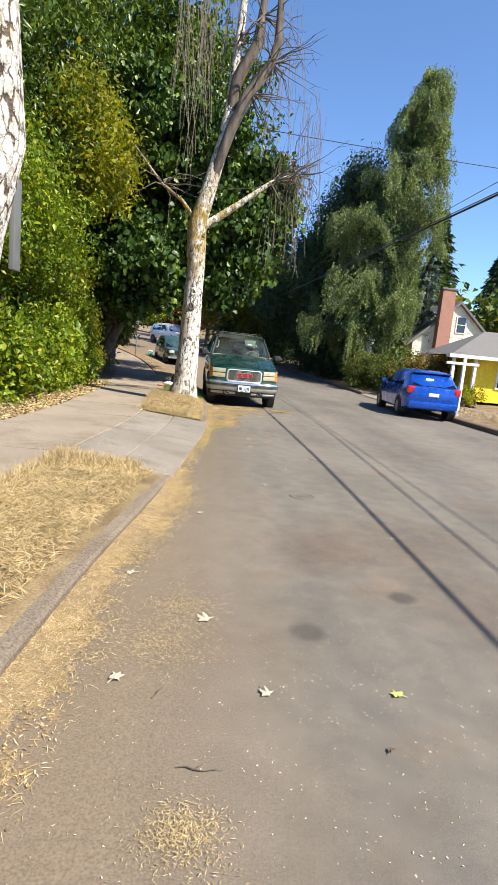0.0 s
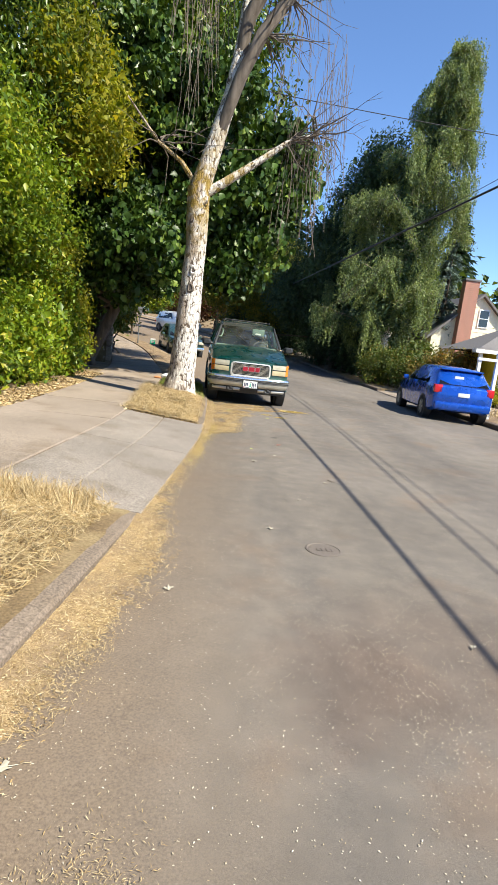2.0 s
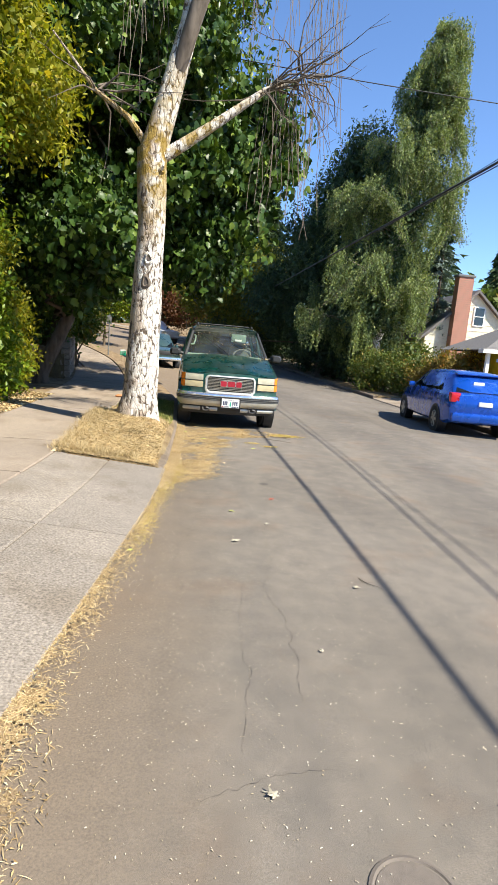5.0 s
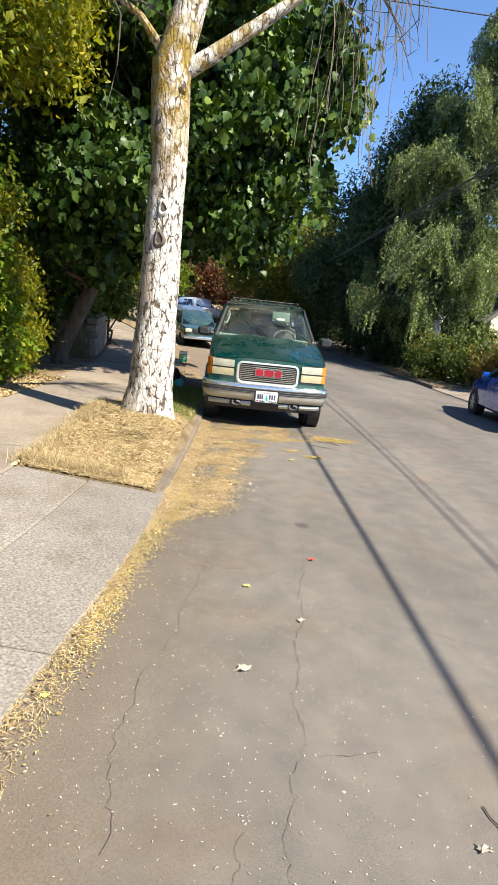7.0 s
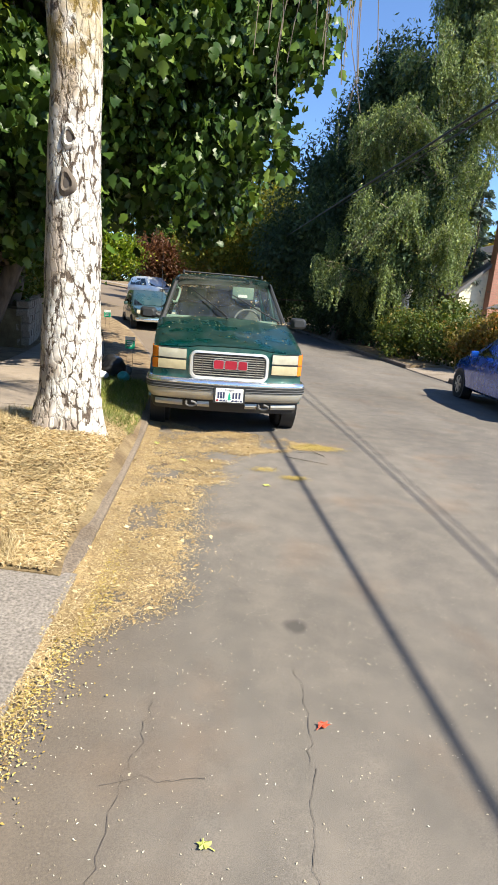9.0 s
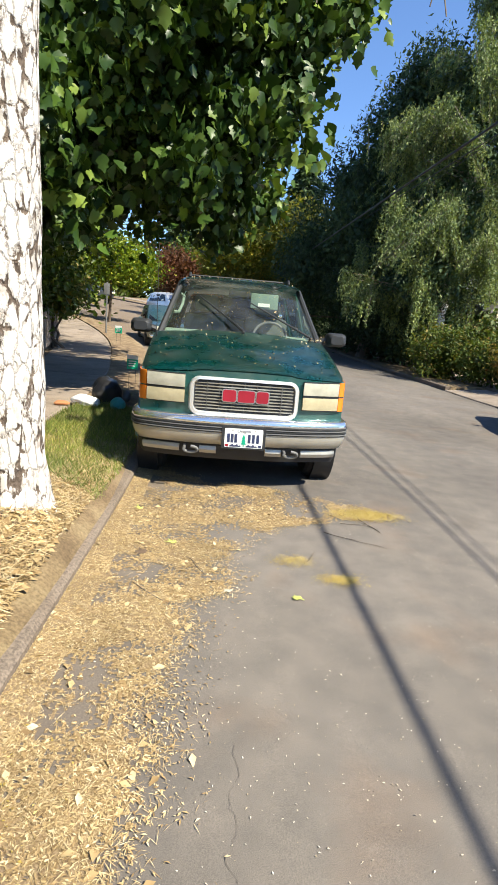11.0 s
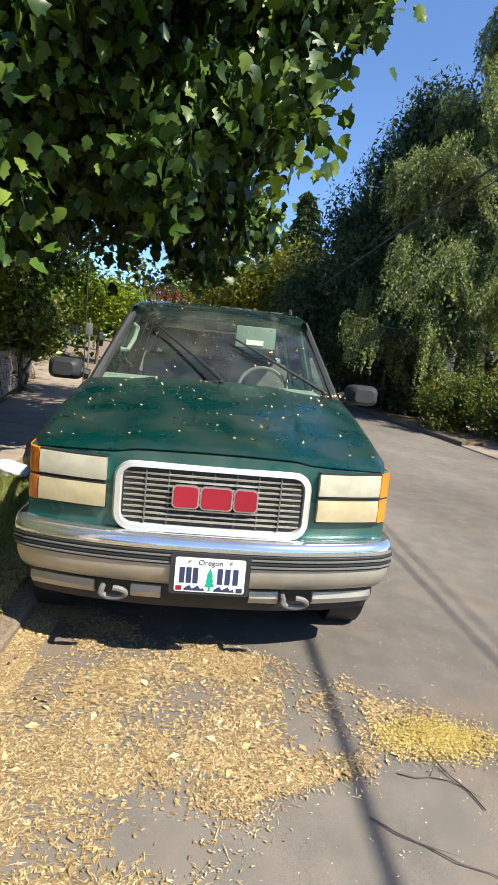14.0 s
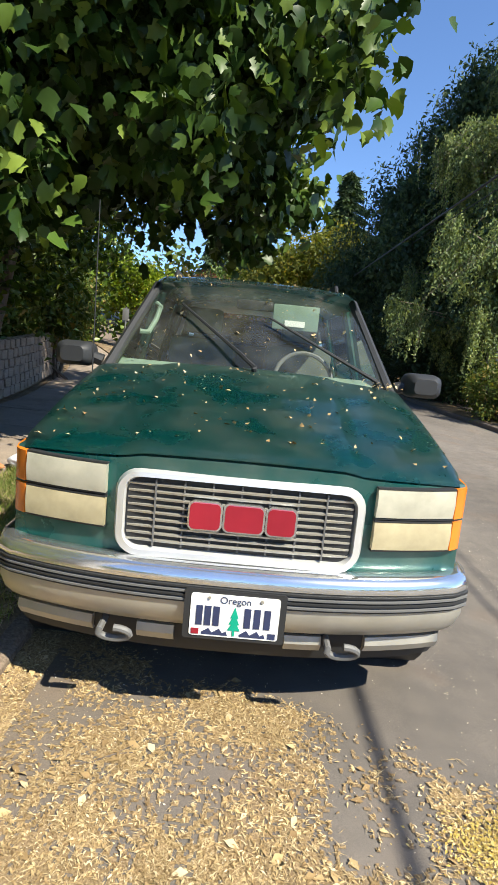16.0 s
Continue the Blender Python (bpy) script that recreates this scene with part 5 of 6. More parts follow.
    def on_glass(x, u):
        b, t = Vector((x, 1.22 + 0.10 * (x / 0.78) ** 2, 1.135 - 0.03 * (x / 0.78) ** 2)), Vector((x * 0.8, 1.86 + 0.07 * (x / 0.78) ** 2, 1.625 - 0.035 * (x / 0.78) ** 2))
        return b.lerp(t, u) + Vector((0, -0.05, 0.05))

    for x0, x1, u1 in ((0.02, -0.50, 0.62), (0.70, 0.10, 0.52)):
        bm = bmesh.new()
        a, b = on_glass(x0, -0.02), on_glass(x1, u1)
        m = a.lerp(b, 0.55)
        tube(bm, [a, m], [0.012, 0.008], 6)
        tube(bm, [a.lerp(b, 0.12), b], [0.011, 0.007], 6)
        tube(bm, [a + Vector((0, 0.03, -0.04)), a], [0.02, 0.015], 8)
        part("wiper", bm, BLACK, car, "black windscreen wiper")
    bm = bmesh.new()
    tube(bm, [(-0.80, 1.02, 1.02), (-0.815, 1.06, 1.90)], [0.004, 0.0025], 5)
    part("aerial", bm, WIRE, car)
    bm = bmesh.new()
    box(bm, -0.78, 0.78, 0.5, 4.4, 0.3, 0.46, 0.04)
    part("underbody", bm, BLACK, car, "dark underbody")
    for ob in car.children_recursive:
        if ob.type == "MESH":
            off = ob.parent.location if ob.parent.type == "EMPTY" and ob.parent != car else Vector()
            for v in ob.data.vertices:
                v.co.z += shoulder(v.co.y + off.y, v.co.z + off.z)
    return car


GREEN_CAR = green_car()


def hood_leaves():
    """Fallen leaves and flakes lying on the bonnet, roof edge and cowl."""
    g = np.random.default_rng(11)
    pts = []
    for k in range(190):
        x, y = g.uniform(-0.8, 0.8), 0.16 + 1.05 * g.uniform() ** 0.8
        pts.append((x, y, hood_z(x, y) + 0.004))
    for k in range(240):
        x = g.uniform(-0.78, 0.78)
        pts.append((x, 1.20 + 0.10 * (x / 0.78) ** 2 + g.normal() * 0.02, 1.13 + 0.008 * g.uniform() - 0.03 * (x / 0.78) ** 2))
    for k in range(120):
        c = -0.05 if k < 80 else 0.72
        pts.append((c + g.normal() * 0.05, 1.19 + g.normal() * 0.02, 1.125 + g.uniform() * 0.03))
    for k in range(110):
        x = g.uniform(-0.6, 0.6)
        pts.append((x, g.uniform(1.88, 2.1), 1.68 - 0.02 * (x / 0.6) ** 2 + g.uniform() * 0.006))
    for k in range(90):
        x, u = g.uniform(-0.7, 0.7), g.uniform(0, 1)
        b = np.array((x, 1.22 + 0.10 * (x / 0.78) ** 2, 1.135 - 0.03 * (x / 0.78) ** 2)) * (1 - u) + np.array((x * 0.8, 1.86 + 0.07 * (x / 0.78) ** 2, 1.625 - 0.035 * (x / 0.78) ** 2)) * u
        pts.append(tuple(b + np.array((0, -0.02, 0.02))))
    m = GREEN_CAR.matrix_world
    w = np.array([tuple(m @ Vector((p[0], p[1], p[2] + shoulder(p[1], p[2])))) for p in pts])
    leaf_mesh("fallen_leaves_on_car", w, 0.02, STRAW, None, 0.6, 0, vary=0.7, up=5.0, gen=g)


hood_leaves()
tagged(bpy.data.objects["fallen_leaves_on_car"], "small pale fallen leaves scattered over the green bonnet", "leaves", kind="stuff")


def simple_car(name, loc, rz, label, paint, L, W, H, stations, cabin, rear, group=""):
    """A smaller or farther car: lower body and cabin lofts, windows, lamps, wheels. y runs from the tail to the nose."""
    car = empty(name, loc, label, "car", rz=rz)
    bm = bmesh.new()
    st = []
    for y, w, zb, zt in stations:
        st.append((y, [(w - 0.08, zb), (w - 0.01, zb + 0.06), (w, zb + (zt - zb) * 0.45), (w - 0.01, zt - 0.14), (w - 0.05, zt - 0.02), (w - 0.12, zt), (0, zt + 0.015)]))
    loft(bm, skin(st), close=True)
    part("body", bm, paint, car, smooth=38)
    bm = bmesh.new()
    st = []
    for y, w0, z0, w1, z1 in cabin:
        st.append((y, [(w0, z0), (w0 * 0.5 + w1 * 0.5 + 0.01, (z0 + z1) / 2), (w1 + 0.01, z1 - 0.06), (w1 - 0.05, z1 - 0.01), (w1 * 0.4, z1 + 0.012), (0, z1 + 0.014)]))
    loft(bm, skin(st), close=True)
    part("cabin", bm, paint, car, smooth=45)

    def pane(pts, nm, lab):
        b = bmesh.new()
        vs = [b.verts.new(p) for p in pts]
        b.faces.new(vs)
        bmesh.ops.solidify(b, geom=b.faces[:], thickness=0.012)
        part(nm, b, DARKGLASS_OPAQUE, car, lab, smooth=None)

    first, last = cabin[0], cabin[-1]
    c1, cn = cabin[1], cabin[-2]
    pane([(-c1[1] * 0.82, first[0] - 0.012, first[2] + 0.06), (c1[1] * 0.82, first[0] - 0.012, first[2] + 0.06), (c1[3] * 0.86, c1[0] - 0.02, c1[4] - 0.07), (-c1[3] * 0.86, c1[0] - 0.02, c1[4] - 0.07)], "rear_window", "dark tinted rear glass")
    pane([(-cn[1] * 0.84, last[0] + 0.012, last[2] + 0.05), (cn[1] * 0.84, last[0] + 0.012, last[2] + 0.05), (cn[3] * 0.88, cn[0] + 0.02, cn[4] - 0.05), (-cn[3] * 0.88, cn[0] + 0.02, cn[4] - 0.05)], "windscreen", "dark windscreen glass")
    ya, yb = c1[0] + 0.25, cn[0] + 0.1
    for s in (-1, 1):
        k = 3
        for i in range(k):
            a, b = ya + (yb - ya) * i / k + 0.03, ya + (yb - ya) * (i + 1) / k - 0.03
            w0, w1, z0, z1 = c1[1] * 1.004, (c1[3] + 0.005), first[2] + 0.05, min(c1[4], cn[4]) - 0.09
            f = lambda z: w0 + (w1 - w0) * (z - first[2]) / (c1[4] - first[2]) + 0.022
            pane([(s * f(z0), a - (0.05 if i else 0.15), z0), (s * f(z0), b + (0.35 if i == k - 1 else 0.0), z0), (s * f(z1), b - (0.05 if i == k - 1 else 0), z1), (s * f(z1), a + 0.03, z1)], "side_window", "dark side glass")
        bm = bmesh.new()
        box(bm, min(s * (W / 2 + 0.02), s * (W / 2 + 0.17)), max(s * (W / 2 + 0.02), s * (W / 2 + 0.17)), yb + 0.12, yb + 0.2, first[2] + 0.02, first[2] + 0.14, 0.025)
        part("side_mirror", bm, paint, car)
        for wy in (0.75, L - 0.85):
            # wheel opening is not cut; its shade is a black disc
            bm = bmesh.new()
            tube(bm, [(s * (W / 2 - 0.2), wy, 0.31), (s * (W / 2 + 0.004), wy, 0.31)], 0.345, 24)
            part("arch_liner", bm, BLACK, car, "black disc as the shade of the wheel well")
            wheel(car, s * (W / 2 - 0.095), wy, 0.31, 0.21, GREY_PLASTIC if name != "blue_hatchback" else DULL_METAL, 6)
    for s in (-1, 1):
        for (x0, x1, z0, z1), mat, nm, at in rear:
            bm = bmesh.new()
            box(bm, min(s * x0, s * x1), max(s * x0, s * x1), at - 0.03, at + 0.16, z0, z1, 0.025)
            part(nm, bm, mat, car)
    return car


k = Mat("opaque_dark_glass", 0.05, 0, 0.8)
k.color((0.015, 0.018, 0.02))
DARKGLASS_OPAQUE = k.m
blue = simple_car("blue_hatchback", (5.66, 1.95, -0.1), -6, "bright blue five-door hatchback parked at the far kerb", BLUE_PAINT, 4.28, 1.68, 1.5,
                  [(0.0, 0.66, 0.42, 0.92), (0.05, 0.76, 0.32, 0.96), (0.25, 0.82, 0.27, 0.98), (0.8, 0.84, 0.25, 0.98), (2.0, 0.845, 0.24, 0.95), (3.2, 0.84, 0.25, 0.93), (3.7, 0.81, 0.27, 0.87), (4.1, 0.74, 0.30, 0.76), (4.28, 0.55, 0.38, 0.66)],
                  [(0.10, 0.76, 0.93, 0.70, 0.99), (0.50, 0.79, 0.93, 0.60, 1.36), (0.95, 0.80, 0.93, 0.63, 1.43), (1.7, 0.80, 0.93, 0.64, 1.45), (2.3, 0.80, 0.92, 0.62, 1.41), (3.35, 0.78, 0.90, 0.72, 0.95)],
                  [((0.56, 0.77, 0.76, 0.97), REDLENS, "tail_lamp", 0.03)])
bm = bmesh.new()
box(bm, -0.15, 0.15, -0.02, 0.01, 0.70, 0.80, 0.008)
part("number_plate", bm, WHITE, blue, "pale number plate")
bm = bmesh.new()
box(bm, -0.72, 0.72, -0.06, 0.12, 0.34, 0.54, 0.05)
part("rear_bumper", bm, BLUE_PAINT, blue)
bm = bmesh.new()
box(bm, -0.22, 0.02, 0.265, 0.275, 1.10, 1.22)
part("window_card", bm, WHITE, blue, "white paper in the rear window", smooth=None)
bm = bmesh.new()
box(bm, -0.56, 0.56, 0.40, 0.62, 1.355, 1.395, 0.015)
part("roof_spoiler", bm, BLUE_PAINT, blue)

FAR_ST = [(0.0, 0.74, 0.45, 0.95), (0.2, 0.85, 0.35, 1.0), (2.0, 0.88, 0.33, 1.02), (3.4, 0.88, 0.33, 1.0), (4.3, 0.84, 0.38, 0.93), (4.55, 0.70, 0.45, 0.85)]
FAR_CAB = [(0.1, 0.82, 0.98, 0.72, 1.04), (0.4, 0.83, 0.98, 0.66, 1.55), (0.9, 0.84, 0.98, 0.68, 1.62), (2.4, 0.84, 0.98, 0.66, 1.6), (3.2, 0.82, 0.97, 0.76, 1.02)]
second = simple_car("grey_green_suv", (-3.35, 20.0, 0.25), 194, "grey-green sport utility car parked farther up the kerb", GREY_GREEN_PAINT, 4.55, 1.76, 1.62, FAR_ST, FAR_CAB, [((0.62, 0.80, 0.70, 0.85), REDLENS, "tail_lamp", 0.0), ((0.5, 0.76, 0.70, 0.84), LAMP, "headlamp", 4.48)])
bm = bmesh.new()
box(bm, -0.80, 0.80, 4.45, 4.66, 0.42, 0.56, 0.04)
part("front_bumper", bm, CHROME, second, "bright front bumper")
bm = bmesh.new()
box(bm, -0.42, 0.42, 4.5, 4.6, 0.66, 0.84, 0.03)
part("grille", bm, BLACK, second)

white = simple_car("white_car", (-5.4, 34.5, gz(-5.4, 34.5) + 0.02), 215, "white car parked at the bend of the street", WHITE_PAINT, 4.55, 1.76, 1.5, FAR_ST, FAR_CAB, [((0.62, 0.80, 0.70, 0.85), REDLENS, "tail_lamp", 0.0), ((0.5, 0.76, 0.70, 0.84), LAMP, "headlamp", 4.48)])
dark = simple_car("dark_car", (-12.5, 39.5, gz(-12.5, 39.5) + 0.02), 225, "dark grey car parked farther up the street", plain("dark_car_paint", (0.04, 0.045, 0.05), 0.25), 4.55, 1.76, 1.5, FAR_ST, FAR_CAB, [((0.62, 0.80, 0.70, 0.85), REDLENS, "tail_lamp", 0.0), ((0.5, 0.76, 0.70, 0.84), LAMP, "headlamp", 4.48)])


# ---- houses across the street ----
def cream_house():
    h = empty("cream_house", (0, 0, 0.5), "cream wooden house with a steep grey roof, brick chimney and dormer", "house")
    bm = bmesh.new()
    x0, x1, y0, y1, ze, zp = 11.95, 17.4, 21.0, 29.0, 2.65, 5.1
    xm = (x0 + x1) / 2
    front, back = [(x0, -0.2), (x1, -0.2), (x1, ze), (xm, zp), (x0, ze)], None
    prism(bm, front, y1 - y0, pose(0, y0, 0))
    part("wall", bm, CREAM, h, smooth=None)
    for k in range(14):
        z = 0.15 + k * 0.36
        if z > zp - 0.3:
            break
        a = x0 if z < ze else x0 + (z - ze) * (xm - x0) / (zp - ze)
        bm = bmesh.new()
        box(bm, a + 0.02, (x0 + x1) - a - 0.02, y0 - 0.018, y0, z, z + 0.02)
        part("siding_board", bm, CREAM, h, smooth=None)
    for s in (-1, 1):
        bm = bmesh.new()
        e = xm + s * (xm - x0 + 0.45)
        ez = ze - 0.42
        a = [(e, ez), (xm, zp + 0.03), (xm, zp + 0.2), (e, ez + 0.17)]
        prism(bm, a, y1 - y0 + 0.5, pose(0, y0 - 0.25, 0))
        part("roof", bm, ROOF, h, "grey shingle roof", smooth=None)
    bm = bmesh.new()
    box(bm, 13.25, 14.1, y0 - 0.55, y0 - 0.02, -0.3, 5.85, 0.01)
    ch = part("chimney", bm, BRICK, h, "tall red-brown brick chimney", smooth=None)
    bm = bmesh.new()
    box(bm, 13.18, 14.17, y0 - 0.6, y0 + 0.04, 5.85, 5.97, 0.01)
    part("chimney_cap", bm, GREY_PLASTIC, ch)
    for k in range(52):
        bm = bmesh.new()
        z = -0.2 + k * 0.115
        box(bm, 13.245, 14.105, y0 - 0.556, y0 - 0.545, z, z + 0.014)
        part("mortar_joint", bm, CONC, ch, smooth=None)
    for wx, wz in ((14.95, 3.35), (15.6, 1.0)):
        bm = bmesh.new()
        box(bm, wx - 0.34, wx + 0.34, y0 - 0.05, y0 + 0.02, wz - 0.05, wz + 1.05, 0.01)
        w = part("window", bm, WHITE, h, "white-framed sash window", smooth=None)
        for z in (wz + 0.03, wz + 0.53):
            bm = bmesh.new()
            box(bm, wx - 0.26, wx + 0.26, y0 - 0.062, y0 - 0.052, z, z + 0.44)
            part("pane", bm, DARKGLASS_OPAQUE, w, smooth=None)
    bm = bmesh.new()
    box(bm, x0 - 0.05, x0, 22.0, 23.0, 0.6, 1.9)
    w = part("window", bm, WHITE, h, smooth=None)
    bm = bmesh.new()
    box(bm, x0 - 0.062, x0 - 0.052, 22.08, 22.92, 0.68, 1.82)
    part("pane", bm, DARKGLASS_OPAQUE, w, smooth=None)
    # dormer
    bm = bmesh.new()
    box(bm, 12.3, 13.9, 22.4, 24.0, 3.0, 4.25)
    d = part("dormer", bm, CREAM, h, smooth=None)
    bm = bmesh.new()
    prism(bm, [(12.15, 4.2), (14.1, 4.55), (14.1, 4.7), (12.15, 4.35)], 2.0, pose(0, 22.2, 0))
    part("dormer_roof", bm, ROOF, d, smooth=None)


cream_house()


def yellow_house():
    h = empty("yellow_house", (0, 0, 0.4), "bright yellow bungalow with a low grey hipped roof and white trim", "house")
    bm = bmesh.new()
    box(bm, 10.3, 18, 9.2, 12.6, -0.2, 1.75)
    part("wall", bm, YELLOW_WALL, h, smooth=None)
    bm = bmesh.new()
    v = [bm.verts.new(p) for p in ((9.0, 8.6, 1.7), (18.6, 8.6, 1.7), (18.6, 13.0, 1.7), (9.3, 13.0, 1.7), (11.4, 10.8, 2.9), (16.2, 10.8, 2.9))]
    for f in ((0, 1, 5, 4), (1, 2, 5), (2, 3, 4, 5), (3, 0, 4), (3, 2, 1, 0)):
        bm.faces.new([v[i] for i in f])
    part("roof", bm, ROOF, h, "grey shingle roof", smooth=None)
    bm = bmesh.new()
    box(bm, 8.97, 18.64, 8.56, 8.60, 1.58, 1.72)
    part("fascia", bm, WHITE, h, smooth=None)
    bm = bmesh.new()
    box(bm, 8.93, 8.97, 8.56, 8.9, 1.58, 1.72)
    part("fascia", bm, WHITE, h, smooth=None)
    for x in (9.25, 10.2):
        bm = bmesh.new()
        box(bm, x - 0.06, x + 0.06, 8.75, 8.87, -0.3, 1.6)
        part("porch_post", bm, WHITE, h, smooth=None)
    bm = bmesh.new()
    box(bm, 11.4, 12.6, 9.15, 9.2, 0.4, 1.5)
    w = part("window", bm, WHITE, h, smooth=None)
    bm = bmesh.new()
    box(bm, 11.48, 12.52, 9.135, 9.148, 0.48, 1.42)
    part("pane", bm, DARKGLASS_OPAQUE, w, smooth=None)


yellow_house()


# ---- street furniture ----
def sign_post():
    p = empty("sale_sign_post", (6.93, 3.0, 0.03), "white wooden sale-sign post with a crossarm, no board hung", "sign post")
    bm = bmesh.new()
    box(bm, -0.045, 0.045, -0.045, 0.045, -0.1, 1.82, 0.008)
    part("post", bm, WHITE, p)
    bm = bmesh.new()
    box(bm, -0.58, 0.46, -0.04, 0.04, 1.58, 1.66, 0.008)
    part("crossarm", bm, WHITE, p)


sign_post()


def yard_sign(x, y, w=0.2):
    z = verge_height(x, y)
    p = empty("yard_sign", (x, y, z), "small green and white yard sign on wire legs in the verge", "sign", "yard signs", rz=-6)
    bm = bmesh.new()
    box(bm, -w / 2, w / 2, -0.004, 0.004, 0.36, 0.60, 0.002)
    b = part("board", bm, SIGNGREEN, p, "green board", smooth=None)
    bm = bmesh.new()
    box(bm, -w / 2, w / 2, -0.0075, -0.0045, 0.53, 0.60)
    part("band", bm, WHITE, b, "white band", smooth=None)
    for k in range(3):
        bm = bmesh.new()
        box(bm, -w * 0.34, w * (0.34 - 0.06 * k), -0.0065, -0.0042, 0.49 - 0.04 * k, 0.507 - 0.04 * k)
        part("text_bar", bm, WHITE, b, smooth=None)
    for s in (-1, 1):
        bm = bmesh.new()
        tube(bm, [(s * w * 0.3, 0.006, -0.05), (s * w * 0.3, 0.006, 0.5)], 0.003, 5)
        part("leg", bm, WIRE, p)


yard_sign(-1.82, 5.2, 0.19)
yard_sign(-3.75, 13.6, 0.22)


def street_pole():
    x, y = -4.9, 17.0
    p = empty("street_sign_pole", (x, y, gz(x, y) + 0.1), "thin grey metal sign pole beside the pavement", "pole")
    bm = bmesh.new()
    tube(bm, [(0, 0, -0.1), (0, 0, 1.9)], 0.03, 8)
    part("pole", bm, GREY_PLASTIC, p)
    bm = bmesh.new()
    box(bm, -0.11, 0.11, -0.035, -0.03, 1.45, 1.85, 0.003)
    part("plate", bm, GREY_PLASTIC, p, "grey back of a sign plate")


street_pole()


def cable(name, pts, r, label, sag=0.06):
    bm = bmesh.new()
    fine = []
    for a, b in zip(pts, pts[1:]):
        for k in range(12):
            t = k / 12
            q = Vector(a).lerp(Vector(b), t)
            q.z -= sag * 4 * t * (1 - t)
            fine.append(q)
    fine.append(Vector(pts[-1]))
    tube(bm, fine, r, 6)
    tagged(solid(name, bm, WIRE, None, 60), label, "cable", "overhead cables")


cable("overhead_cable", [(5.0, -45, 5.2), (6.0, -8, 6.15), (7.0, 30, 7.4), (-12, 62, 9)], 0.009, "black overhead power cable running along the street")


def along_street(over, h0, rise):
    """Places of a cable over the street: over(y) is where the sun throws it on the road, h0 its height there and rise its climb per metre."""
    out = []
    for y in range(-44, 34, 2):
        h = h0 + rise * (y + 7)
        k = h / sd.z
        out.append((over(y) + sd.x * k, y + sd.y * k, h))
    return out + [(-14, 62, h0 + 3.4)]


cable("overhead_cable", along_street(lambda y: 0.65 - 0.030 * (math.sqrt((y + 7) ** 2 + 16) - 4) * (1.0 if y > -7 else 0.5), 4.3, 0.03), 0.021, "thick bundled overhead cable running along the street", 0.0)
cable("overhead_cable", along_street(lambda y: 1.5 - 0.045 * (math.sqrt((y + 1.5) ** 2 + 4) - 2) - (0.0 if y < -1.5 else -0.015) * (y + 1.5), 5.3, 0.035), 0.013, "thin overhead telephone cable along the street", 0.0)
cable("overhead_cable", [(-9, 6.5, 9.6), (1.3, 6.0, 8.65), (14, 5.5, 8.2)], 0.012, "thin twisted service cable crossing over the street")


# stone retaining wall up the pavement
def stone_wall():
    w = empty("retaining_wall", (-4.4, 8.5, 0.2), "dry-stacked rough stone retaining wall beside the pavement", "wall", kind="structure")
    random.seed(31)
    o = Vector((-4.4, 8.5, 0.2))
    shapes = []
    for i in range(5):
        bm = bmesh.new()
        box(bm, -0.5, 0.5, -0.5, 0.5, -0.5, 0.5, 0.1)
        for v in bm.verts:
            v.co += Vector([random.uniform(-0.05, 0.05) for _ in range(3)])
        me = bpy.data.meshes.new("stone")
        bm.to_mesh(me)
        bm.free()
        me.materials.append(STONE)
        shapes.append(me)
    bm = bmesh.new()
    rings = []
    for k in range(12):
        y = 7.0 + 7.5 * k / 11
        x, g = xl(y) - 3.05, gz(xl(y) - 3, y)
        rings.append([(x, y, g - 0.2), (x, y, g + 0.95), (x - 0.8, y, g + 1.0), (x - 0.8, y, g - 0.2)])
    loft(bm, rings, close=True)
    for v in bm.verts:
        v.co -= o
    part("backing", bm, SOIL, w, smooth=None)
    for row in range(6):
        y = 7.0 + 0.15 * (row % 2)
        while y < 14.3:
            ln = random.uniform(0.22, 0.42)
            yc = y + ln / 2
            x, g = xl(yc) - 3.02, gz(xl(yc) - 3, yc)
            ob = new("stone", random.choice(shapes))
            ob.parent = w
            ob.matrix_basis = Matrix.Translation(Vector((x, yc, g + 0.22 + row * 0.165)) - o) @ Euler((0, 0, math.atan2(-(xl(yc + 0.2) - xl(yc)), 0.2))).to_matrix().to_4x4() @ Matrix.Diagonal((0.26, ln * 0.96, 0.155, 1))
            y += ln


stone_wall()


# rubbish on the verge
def lump(name, loc, r, mat, label, category, sq=(1, 1, 0.7), seed=1):
    bm = bmesh.new()
    bmesh.ops.create_icosphere(bm, subdivisions=4, radius=r)
    for v in bm.verts:
        k = 1 + 0.28 * noise.noise(v.co * (3 / r * 0.3) + Vector((seed, 0, 0))) + 0.10 * noise.noise(v.co * (9 / r * 0.3) + Vector((0, seed, 0)))
        v.co = Vector((v.co.x * k * sq[0], v.co.y * k * sq[1], max(-r * 0.55, v.co.z * k) * sq[2]))
    ob = solid(name, bm, mat, None, 60)
    ob.matrix_world = pose(*loc, rz=seed * 40)
    return tagged(ob, label, category)


def z_at(x, y):
    return verge_height(x, y)


